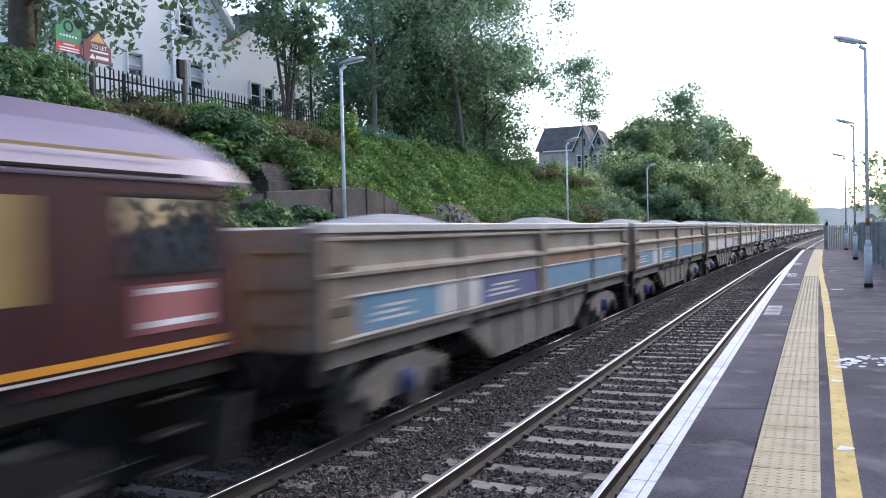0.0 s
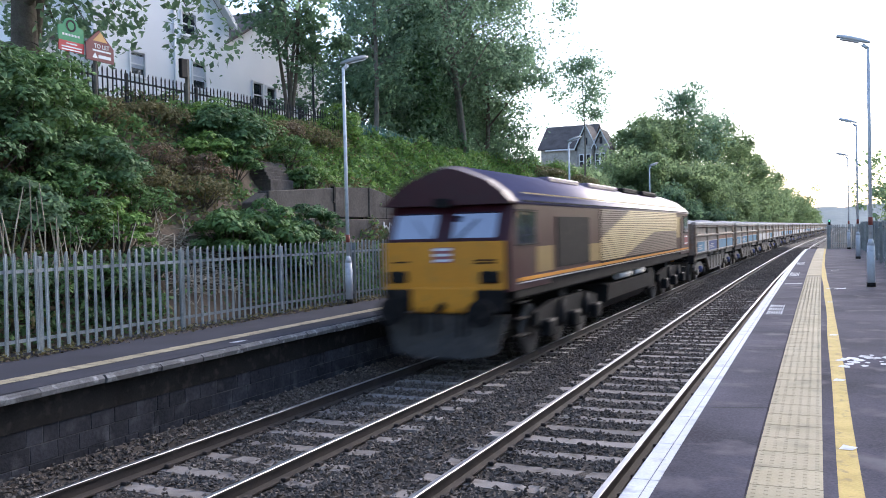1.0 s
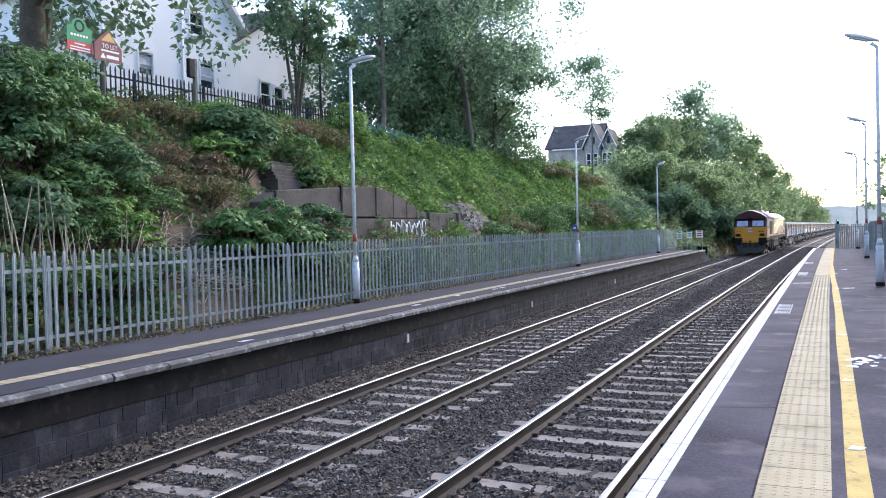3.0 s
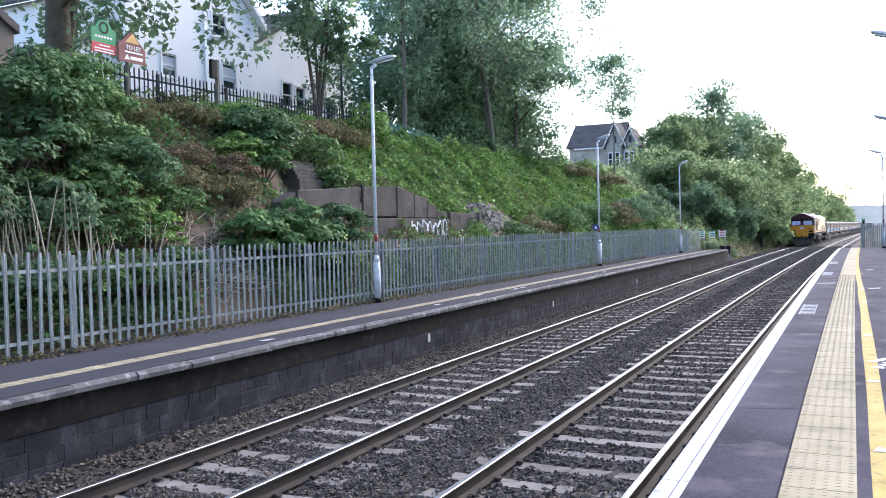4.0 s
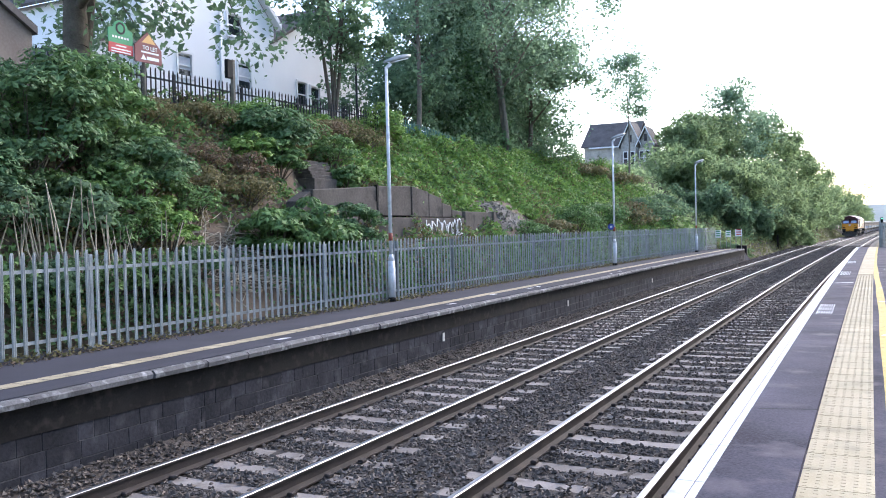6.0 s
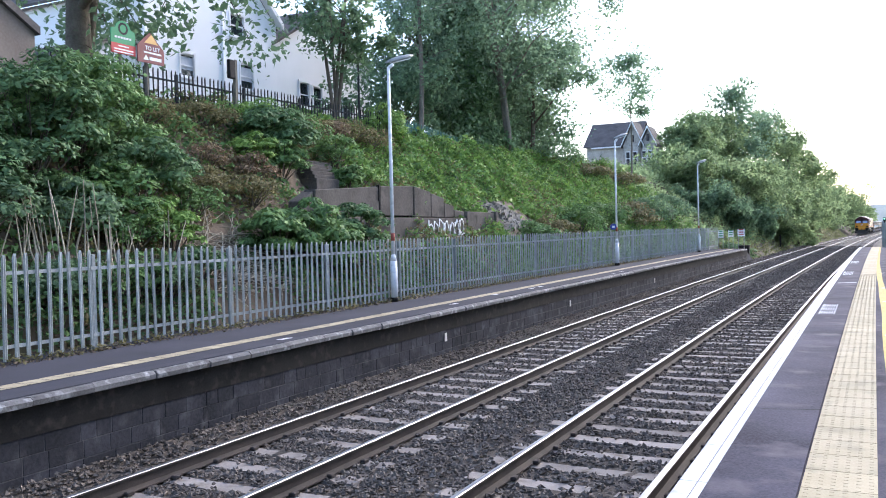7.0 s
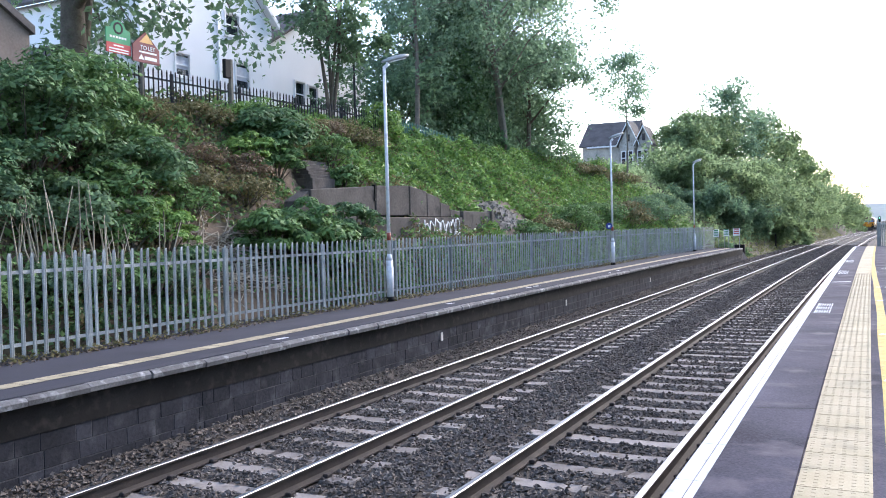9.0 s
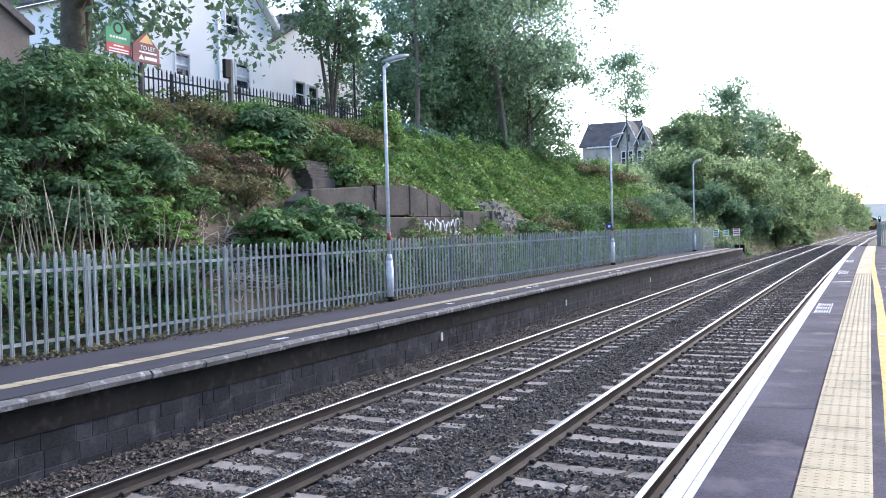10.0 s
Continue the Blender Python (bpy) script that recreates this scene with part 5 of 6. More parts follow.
def dry_stalks(base, n, h, seed):
    rng = random.Random(seed)
    bm = bmesh.new()
    for k in range(n):
        x, y = rng.uniform(-0.5, 0.5), rng.uniform(-0.7, 0.7)
        a, b = Vector((x, y, -0.1)), Vector((x + rng.uniform(-0.3, 0.3), y + rng.uniform(-0.35, 0.35), h * rng.uniform(0.5, 1)))
        m = a.lerp(b, 0.55) + Vector((rng.uniform(-0.06, 0.06), rng.uniform(-0.06, 0.06), 0))
        tube(bm, a, m, 0.016, 0.012, 4, False)
        tube(bm, m, b, 0.012, 0.005, 4, False)
    ob = single("dead_plant", bm, STALK, "clump of bare dry pale stalks on the bank", "dead plants", "stuff")
    ob.matrix_basis = pose(*base)


for k, (r, y, n, h) in enumerate(((-8.9, 8.1, 16, 1.7), (-9.0, 9.4, 20, 1.6), (-8.7, 10.3, 18, 1.5), (-9.3, 7.3, 14, 1.9), (-9.2, 12.4, 8, 1.0), (-9.6, 13.8, 8, 0.9))):
    dry_stalks(on_bank(r, y), n, h, 60 + k)


def brush_heap(r, y, n, seed):
    """Cut branches thrown down on the bank."""
    rng = random.Random(seed)
    bm = bmesh.new()
    for k in range(n):
        a = rng.uniform(-0.9, 0.9) + (1.57 if rng.random() < 0.7 else 0)
        x, yy = rng.uniform(-0.55, 0.45), rng.uniform(-1.0, 1.0)
        L = rng.uniform(0.3, 1.1)
        z = 0.06 + 0.30 * rng.random() * (1 - abs(yy)) - 0.75 * x
        p = Vector((x, yy, z))
        q = p + Vector((math.cos(a) * L * 0.5, math.sin(a) * L, rng.uniform(-0.12, 0.2) - 0.6 * math.cos(a) * L * 0.5))
        t = rng.uniform(0.006, 0.02)
        m = p.lerp(q, 0.5) + Vector((0, 0, rng.uniform(-0.03, 0.06)))
        tube(bm, p, m, t, t * 0.8, 4, False)
        tube(bm, m, q, t * 0.8, t * 0.4, 4, False)
    ob = single("brush_heap", bm, STALK, "heap of cut grey-brown branches on the bank", "branches", "stuff")
    ob.matrix_basis = pose(*on_bank(r, y))


brush_heap(-8.75, 13.5, 170, 71)
brush_heap(-9.35, 13.9, 110, 72)

BUSHES = [
    # r, y, width, height, leaves, size, leaf kind
    (-10.7, 10.4, 1.5, 2.5, 3200, 0.085, LEAF_DARK), (-11.1, 11.8, 1.5, 2.3, 4200, 0.085, LEAF_BUSH), (-12.4, 12.7, 1.3, 1.5, 2800, 0.08, LEAF_BUSH),
    (-10.2, 9.4, 1.2, 1.6, 2500, 0.08, LEAF_DARK), (-10.3, 12.5, 1.3, 1.5, 3000, 0.08, LEAF_DARK),
    (-9.6, 8.4, 1.0, 1.4, 1300, 0.075, LEAF), (-9.3, 12.3, 0.6, 1.2, 900, 0.075, LEAF_BRIGHT), (-8.75, 12.3, 0.65, 0.85, 1000, 0.075, LEAF_DARK), (-9.4, 11.4, 0.7, 0.9, 800, 0.06, LEAF_BUSH),
    (-12.0, 18.9, 1.2, 1.5, 2600, 0.10, LEAF_DARK), (-11.6, 17.6, 0.9, 1.0, 1100, 0.075, LEAF_BRIGHT), (-12.6, 20.6, 1.0, 1.1, 1300, 0.07, LEAF_BUSH),
    (-11.8, 21.6, 0.8, 1.1, 1000, 0.075, LEAF_BUSH), (-12.9, 17.2, 0.9, 0.7, 1000, 0.065, LEAF_DULL), (-13.0, 15.6, 0.8, 0.6, 800, 0.06, LEAF_DULL),
    (-8.9, 15.0, 0.9, 1.45, 2000, 0.10, LEAF_BUSH), (-8.9, 16.1, 0.95, 1.5, 2000, 0.10, LEAF_BUSH), (-8.75, 17.2, 0.85, 1.3, 1700, 0.095, LEAF_BUSH), (-8.9, 18.3, 0.8, 1.7, 1500, 0.085, LEAF_DARK),
    (-10.6, 14.6, 0.8, 0.8, 900, 0.055, LEAF_DULL), (-10.4, 23.3, 0.7, 0.8, 900, 0.07, LEAF_BUSH),
    (-13.1, 23.0, 0.9, 0.7, 1000, 0.06, LEAF_RED), (-13.0, 25.4, 0.9, 0.7, 900, 0.06, LEAF_DULL), (-13.0, 24.2, 0.8, 1.0, 900, 0.06, LEAF_DULL), (-13.6, 27.6, 1.0, 1.4, 1200, 0.08, LEAF_BRIGHT),
    (-8.9, 30.8, 0.9, 1.1, 1200, 0.075, LEAF_BUSH), (-9.0, 33.0, 1.0, 1.2, 1300, 0.08, LEAF_DULL), (-9.2, 37.0, 1.2, 1.4, 1400, 0.085, LEAF_BUSH), (-9.5, 42.0, 1.3, 1.5, 1500, 0.09, LEAF_BUSH),
    (-9.3, 47.0, 1.3, 1.6, 1500, 0.09, LEAF_DULL), (-9.6, 52.0, 1.5, 1.9, 1600, 0.1, LEAF), (-9.6, 57.0, 1.5, 2.2, 1600, 0.1, LEAF),
    (-13.5, 46.0, 1.6, 1.8, 1500, 0.1, LEAF), (-6.6, 67.0, 1.0, 1.5, 2200, 0.08, LEAF_BUSH), (-7.2, 65.5, 1.1, 1.6, 2000, 0.09, LEAF), (-13.0, 51.0, 1.5, 0.8, 1500, 0.09, LEAF_DULL), (-12.6, 56.0, 1.6, 0.8, 1600, 0.09, LEAF_DULL)]
BUSHES += [(-8.55, 5.2 + 1.25 * k, 0.6, 0.75, 700, 0.06, LEAF if k % 2 else LEAF_BUSH) for k in range(6)]
BUSHES += [
    (-10.6, 8.4, 1.2, 1.7, 1700, 0.085, LEAF_DARK), (-11.9, 13.2, 1.0, 1.1, 1300, 0.075, LEAF_BUSH),
    (-10.9, 13.4, 0.9, 1.0, 1100, 0.065, LEAF), (-9.9, 11.2, 1.0, 1.3, 1500, 0.08, LEAF_BUSH), (-9.5, 10.2, 0.9, 1.2, 1200, 0.08, LEAF), (-10.1, 13.8, 0.7, 0.8, 800, 0.06, LEAF_BUSH),
    (-12.6, 14.9, 0.8, 0.7, 900, 0.05, LEAF_DULL), (-11.4, 15.6, 0.7, 0.6, 700, 0.05, LEAF_RED), (-10.4, 16.0, 0.8, 0.8, 800, 0.06, LEAF_DULL), (-11.0, 16.6, 0.7, 0.8, 800, 0.06, LEAF_RED),
    (-12.9, 19.2, 0.9, 1.1, 1200, 0.07, LEAF_BRIGHT), (-11.3, 18.4, 0.75, 1.1, 1500, 0.09, LEAF_BUSH), (-10.9, 20.9, 0.6, 0.95, 1100, 0.085, LEAF_BUSH), (-11.2, 22.0, 0.7, 0.9, 1000, 0.07, LEAF_BRIGHT), (-10.3, 20.2, 0.5, 0.5, 500, 0.06, LEAF_DULL),
    (-12.9, 22.0, 0.8, 0.9, 1000, 0.07, LEAF_DULL), (-8.6, 11.0, 0.5, 0.8, 600, 0.06, LEAF_BUSH), (-8.6, 9.2, 0.6, 0.8, 700, 0.06, LEAF)]
for k, (r, y, w, h, n, s, m) in enumerate(BUSHES):
    tint = {LEAF.name: "dark green", LEAF_BUSH.name: "mid green", LEAF_DARK.name: "deep green", LEAF_BRIGHT.name: "bright green", LEAF_DULL.name: "dull yellow-green", LEAF_RED.name: "russet brown"}[m.name]
    shrub(on_bank(r, y), w, h, int(n * 1.7), s * 0.72, m, tint + " leafy bush growing on the steep bank", 100 + k)

# trees above the bank
tree((-16.75, 16.5, 6.2), 12.0, 5.6, 0.40, 24000, 0.12, "large broadleaf tree with a thick leaning trunk above the bank", seed=15, clear=0.21, lean=(-1.5, 0.3), limbs=20, droop=0.26, clump=0.34, shape=1.15)
tree((-17.2, 17.0, 6.2), 11.0, 3.6, 0.22, 4500, 0.10, "broadleaf tree with a tall dark trunk", seed=2, clear=0.4, lean=(0.5, 0.6), limbs=9, clump=0.36)
tree((-15.7, 27.6, 6.3), 8.2, 2.35, 0.09, 9500, 0.10, "young multi-stemmed tree beside the fence", seed=3, clear=0.36, stems=4, limbs=6, clump=0.34)
tree((-15.9, 35.0, 6.3), 12.5, 2.4, 0.13, 4500, 0.10, "tall thin tree with a bare pale trunk", bark=PALE_BARK, leaf=LEAF_BIRCH, seed=4, clear=0.3, limbs=10, lean=(0.2, -0.3), clump=0.4)
tree((-18.2, 45.0, 6.8), 13.0, 4.0, 0.28, 22000, 0.11, "dense ivy-clad tree above the bank", seed=5, clear=0.04, limbs=20, clump=0.5, leaf=LEAF, shape=0.8)
tree((-19.2, 41.0, 6.8), 12.5, 2.7, 0.22, 8000, 0.11, "pale green leafy tree above the bank", leaf=LEAF_BIRCH, seed=6, clear=0.1, limbs=16, clump=0.46)
tree((-14.6, 42.6, 6.1), 13.5, 4.8, 0.15, 22000, 0.10, "forked ash tree at the top of the bank", seed=7, clear=0.28, limbs=14, clump=0.40, leaf=LEAF_BIRCH, bark=PALE_BARK, stems=2)
tree((-15.7, 49.0, 6.4), 13.0, 4.2, 0.16, 19000, 0.11, "leafy ash tree behind the bank", seed=8, clear=0.15, limbs=14, clump=0.42, leaf=LEAF_BIRCH)
tree((-18.5, 54.0, 6.9), 8.5, 3.4, 0.16, 9000, 0.11, "broadleaf tree above the bank", seed=9, clear=0.1, limbs=12)
tree((-12.4, 60.0, 5.6), 9.6, 2.0, 0.08, 4200, 0.10, "slender sparse young tree on the bank", seed=10, clear=0.5, limbs=12, clump=0.62, leaf=LEAF_BIRCH, bark=PALE_BARK)


def ivy(x, y, z, height, radius, n, seed):
    """Ivy wrapped thickly round a trunk."""
    rng = np.random.default_rng(seed)
    a, f = rng.uniform(0, 6.283, n), rng.random(n)
    lump = 1 + 0.35 * np.sin(a * 2 + f * 9) + 0.25 * np.sin(f * 23 + a)
    r = radius * lump * (1.05 - 0.55 * f) * (0.7 + 0.3 * rng.random(n))
    d = np.stack([np.cos(a), np.sin(a), 0 * a], axis=1)
    c = d * r[:, None] + np.stack([0 * a, 0 * a, f * height], axis=1)
    ob = tagged(new("ivy", quads("ivy", leaves(c, 0.10, rng, 0.5, 0.7, d), LEAF_DARK)), "dense dark ivy climbing a tree trunk", "ivy")
    ob.matrix_basis = pose(x, y, z)


ivy(-16.6, 42.0, 6.2, 11.0, 1.5, 9000, 81)
ivy(-14.6, 42.6, 6.0, 2.6, 0.36, 700, 82)
for k, (x, y, h) in enumerate(((-21, 44, 5.4), (-20, 50, 5.2), (-20.5, 57, 3.6), (-18.0, 37.5, 2.2), (-18.5, 47.0, 5.0), (-17.0, 52.0, 3.0), (-22.0, 62.0, 3.4))):
    tree((x, y, ground_z(x - off(y), y)), h + 1.2, 2.8, 0.1, 5200, 0.12, "dark undergrowth thicket among the trees", seed=40 + k, clear=0.05, limbs=12, name="thicket", leaf=LEAF)

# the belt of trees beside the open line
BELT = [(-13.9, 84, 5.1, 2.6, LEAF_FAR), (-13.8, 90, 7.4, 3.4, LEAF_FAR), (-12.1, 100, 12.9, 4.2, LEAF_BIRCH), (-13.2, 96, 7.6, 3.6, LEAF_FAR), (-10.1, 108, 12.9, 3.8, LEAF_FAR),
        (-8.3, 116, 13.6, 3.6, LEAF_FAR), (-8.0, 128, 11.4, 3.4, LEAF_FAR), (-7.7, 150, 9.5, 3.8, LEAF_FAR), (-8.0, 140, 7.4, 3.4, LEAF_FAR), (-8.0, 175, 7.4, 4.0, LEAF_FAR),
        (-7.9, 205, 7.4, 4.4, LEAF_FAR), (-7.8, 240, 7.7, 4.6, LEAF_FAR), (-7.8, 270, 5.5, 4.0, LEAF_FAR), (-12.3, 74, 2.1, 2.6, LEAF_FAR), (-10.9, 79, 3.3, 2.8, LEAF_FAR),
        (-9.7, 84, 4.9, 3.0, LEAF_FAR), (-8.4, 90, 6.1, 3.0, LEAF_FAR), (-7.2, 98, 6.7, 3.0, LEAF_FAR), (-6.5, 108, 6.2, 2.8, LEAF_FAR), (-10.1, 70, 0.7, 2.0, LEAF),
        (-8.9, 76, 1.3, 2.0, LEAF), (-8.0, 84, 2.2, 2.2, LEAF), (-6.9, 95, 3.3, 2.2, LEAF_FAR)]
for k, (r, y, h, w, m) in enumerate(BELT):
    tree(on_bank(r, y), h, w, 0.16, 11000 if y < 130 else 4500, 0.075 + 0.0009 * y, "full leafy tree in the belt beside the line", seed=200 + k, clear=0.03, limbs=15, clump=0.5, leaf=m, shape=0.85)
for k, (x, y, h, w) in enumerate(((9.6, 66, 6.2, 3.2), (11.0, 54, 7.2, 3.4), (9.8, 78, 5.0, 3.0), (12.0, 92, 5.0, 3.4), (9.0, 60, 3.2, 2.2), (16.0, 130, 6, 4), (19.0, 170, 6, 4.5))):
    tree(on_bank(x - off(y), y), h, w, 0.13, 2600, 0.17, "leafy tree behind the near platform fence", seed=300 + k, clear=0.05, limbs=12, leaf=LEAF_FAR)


# out-of-view trees added behind the near platform to darken the train's side
for k in range(11):
    y = -26 + 7.0 * k
    tree(on_bank(9.6 + 0.8 * (k % 2), y), 6.4 + 0.7 * (k % 3), 3.2, 0.14, 2600, 0.16, "unseen tree added beside the near platform to block sky light", seed=400 + k, clear=0.04, limbs=13, leaf=LEAF, clump=0.55)


# ---------------------------------------------------------------- distant hills
def hills():
    for name, y, amp, base, seed in (("hill", 900, 16, 8, 2.0), ("hill", 1300, 20, 7, 5.0)):
        bm = bmesh.new()
        xs = np.linspace(-500, 900, 120)
        back, top, foot = [], [], []
        for x in xs:
            h = base + amp * max(0.05, 0.55 + 0.9 * noise.noise((x * 0.006, seed, 0)) + 0.2 * noise.noise((x * 0.04, seed, 3)))
            foot.append(bm.verts.new((x, y - 150, -6)))
            top.append(bm.verts.new((x, y, h)))
            back.append(bm.verts.new((x, y + 200, -6)))
        for k in range(len(xs) - 1):
            bm.faces.new((foot[k], foot[k + 1], top[k + 1], top[k]))
            bm.faces.new((top[k], top[k + 1], back[k + 1], back[k]))
        single(name, bm, DIST, "hazy wooded hill on the horizon", "hill", "structure")


hills()


# ---------------------------------------------------------------- retaining wall and steps
def retaining_wall():
    wall = thing("retaining_wall", "stained brown concrete retaining wall stepping down the bank", "retaining wall", kind="structure")

    def panel(y0, y1, t0, t1, x, thick=0.35, label="stained concrete panel", low=0.7):
        bm = bmesh.new()
        plate(bm, [(y0, low), (y1, low), (y1, t1), (y0, t0)], x - thick, x)
        bmesh.ops.bevel(bm, geom=bm.edges[:], offset=0.02, segments=1, affect='EDGES')
        part("wall_panel", bm, CONCRETE, wall, label)

    panel(17.55, 20.62, 3.60, 3.78, -9.62, label="set-back concrete panel", low=2.96)
    panel(20.68, 22.6, 3.80, 3.86, -9.60, label="set-back concrete panel beside a crack", low=2.96)
    panel(17.6, 19.9, 2.93, 2.93, -9.60)
    panel(19.94, 26.1, 2.91, 2.91, -9.48)
    for y0, y1, t0, t1 in ((22.62, 23.7, 3.86, 3.72), (23.72, 24.6, 3.68, 3.54), (24.62, 25.3, 3.40, 3.30), (25.32, 26.1, 3.18, 3.12)):
        panel(y0, y1, t0, t1, -9.58 + 0.006 * (y0 - 22), low=2.93, label="weathered stepped top of the wall")
    panel(26.13, 28.42, 3.13, 3.10, -9.46, label="paler end panel")
    panel(28.53, 31.2, 3.10, 1.85, -9.46, label="sloping wing of the wall")
    panel(16.95, 17.53, 3.30, 3.56, -9.66, label="broken end of the wall", low=2.7)
    bm = bmesh.new()
    plate(bm, [(28.42, 0.8), (28.60, 0.8), (28.60, 3.14), (28.42, 3.14)], -9.6, -9.38)
    part("wall_rib", bm, CONCRETE, wall)
    # crack
    bm = bmesh.new()
    plate(bm, [(20.60, 3.82), (20.70, 3.82), (20.69, 3.5), (20.62, 3.36), (20.56, 3.38), (20.61, 3.5)], -9.7, -9.592)
    part("crack", bm, BLACK, wall, "dark open crack")
    # scrawled white strokes, unreadable: bent loops and slashes
    rng = random.Random(31)

    def stroke(bm, pts, t):
        for (a0, b0), (a1, b1) in zip(pts, pts[1:]):
            tube(bm, (-9.477, a0, b0), (-9.477, a1, b1), t, t, 4)

    bm = bmesh.new()
    for k in range(8):
        y0, w = 22.95 + k * 0.37, 0.30
        z0, z1 = 2.12 + rng.uniform(-0.08, 0.08), 2.80 + rng.uniform(-0.10, 0.08)
        zm = (z0 + z1) / 2
        stroke(bm, [(y0, z1), (y0 + rng.uniform(-0.04, 0.04), zm), (y0 + 0.02, z0)], 0.024)
        turn = [(y0 + w * 0.5 + w * 0.5 * math.cos(a), zm + rng.choice((0.0, 0.12)) + 0.26 * math.sin(a)) for a in np.linspace(2.2, -2.4 + rng.uniform(-0.6, 0.6), 8)]
        stroke(bm, turn, 0.022)
        if k % 2:
            stroke(bm, [(y0 + 0.05, zm), (y0 + w, z0 - 0.03), (y0 + w + 0.06, zm - 0.1)], 0.02)
    for k in range(11):
        y0 = 21.4 + k * 0.2
        stroke(bm, [(y0, 2.14 + rng.uniform(-0.05, 0.05)), (y0 + rng.uniform(-0.08, 0.1), 2.26), (y0 + 0.12, 2.2 + rng.uniform(-0.08, 0.08))], 0.009)
    part("painted_scrawl", bm, TRIM_WHITE, wall, "faded white sprayed scrawl")
    # rubble spill behind the wing
    rng2 = np.random.default_rng(77)
    bm = bmesh.new()
    for k in range(420):
        f, g = rng2.random(), rng2.random()
        y, r = 29.0 + 4.4 * f, -9.5 - 1.2 * g * math.sin(math.pi * min(1, f + 0.25))
        z = ground_z(r, y) + 0.12 + 0.05 * rng2.random()
        q = 0.05 + 0.09 * rng2.random()
        vs = box(bm, r - q, r + q, y - q * 1.3, y + q * 1.3, z - q, z + q * 0.6)
        for v in vs:
            v.co += Vector(rng2.normal(0, q * 0.28, 3))
    part("rubble_spill", bm, SPILL, wall, "grey stony spill")
    bm = bmesh.new()
    g = [[bm.verts.new((-9.45 - 1.3 * i / 6, 28.7 + 4.8 * j / 12, ground_z(-9.45 - 1.3 * i / 6, 28.7 + 4.8 * j / 12) + 0.10)) for i in range(7)] for j in range(13)]
    for a, b in zip(g, g[1:]):
        for i in range(6):
            bm.faces.new((a[i], a[i + 1], b[i + 1], b[i]))
    part("rubble_slope", bm, SPILL, wall, "grey stony spill")


retaining_wall()


def bank_steps():
    st = thing("steps", "old crumbling concrete steps in the bank", "steps", kind="structure")
    for k in range(6):
        bm = bmesh.new()
        z = 4.02 + k * 0.115
        box(bm, -11.3 - k * 0.17, -10.75 - k * 0.17, 19.25 + 0.15 * k, 20.35 + 0.17 * k, z - 0.42, z, 0.012)
        part("step", bm, CONCRETE, st)


bank_steps()


# ---------------------------------------------------------------- houses
def sash_window(house, x, y0, y1, z0, z1, curtain=True):
    """A sash window in a wall that faces +x."""
    bm = bmesh.new()
    box(bm, x - 0.02, x + 0.05, y0 - 0.10, y0, z0 - 0.08, z1 + 0.10)
    box(bm, x - 0.02, x + 0.05, y1, y1 + 0.10, z0 - 0.08, z1 + 0.10)
    box(bm, x - 0.02, x + 0.05, y0, y1, z1, z1 + 0.10)
    win = part("window", bm, TRIM_WHITE, house, "white sash window")
    bm = bmesh.new()
    box(bm, x - 0.02, x + 0.10, y0 - 0.14, y1 + 0.14, z0 - 0.12, z0 - 0.04)
    part("sill", bm, TRIM_WHITE, win)
    mid = (z0 + z1) / 2
    for a, b in ((z0, mid), (mid, z1)):
        bm = bmesh.new()
        box(bm, x - 0.10, x - 0.08, y0, y1, a + 0.03, b - 0.03)
        part("pane", bm, GLASS, win, "dark reflecting pane")
    bm = bmesh.new()
    for zz in (z0, mid - 0.03, z1 - 0.05):
        box(bm, x - 0.09, x - 0.03, y0, y1, zz, zz + 0.06)
    part("sash", bm, TRIM_WHITE, win)
    if curtain:
        bm = bmesh.new()
        plate(bm, [(y0, mid - 0.35 * (mid - z0)), (y1, mid - 0.35 * (mid - z0)), (y1, z1 - 0.25 * (z1 - mid)), (y0, z1 - 0.25 * (z1 - mid))], x - 0.078, x - 0.074)
        part("net_curtain", bm, CURTAIN, win, "pale net curtain")


def wall_with_holes(x0, x1, y0, y1, z0, z1, holes):
    """A wall slab with window openings (y0, y1, z0, z1) cut through; holes do not overlap in y."""
    bm = bmesh.new()
    y = y0
    for a, b, c, d in sorted(holes):
        box(bm, x0, x1, y, a, z0, z1)
        box(bm, x0, x1, a, b, z0, c)
        box(bm, x0, x1, a, b, d, z1)
        y = b
    box(bm, x0, x1, y, y1, z0, z1)
    bmesh.ops.remove_doubles(bm, verts=bm.verts, dist=0.001)
    return bm


def gable_roof(house, x0, x1, y0, y1, z, peak, along="x", over=0.35, label="grey slate roof"):
    bm = bmesh.new()
    t = 0.14
    if along == "x":
        m = (y0 + y1) / 2
        plate(bm, [(y0 - over, z - over * 0.6), (m, peak), (y1 + over, z - over * 0.6), (y1 + over, z - over * 0.6 + t), (m, peak + t), (y0 - over, z - over * 0.6 + t)], x0 - over, x1 + over)
    else:
        m = (x0 + x1) / 2
        prism(bm, [(x0 - over, z - over * 0.6), (m, peak), (x1 + over, z - over * 0.6), (x1 + over, z - over * 0.6 + t), (m, peak + t), (x0 - over, z - over * 0.6 + t)], y0 - over, y1 + over)
    return part("roof", bm, SLATE, house, label)


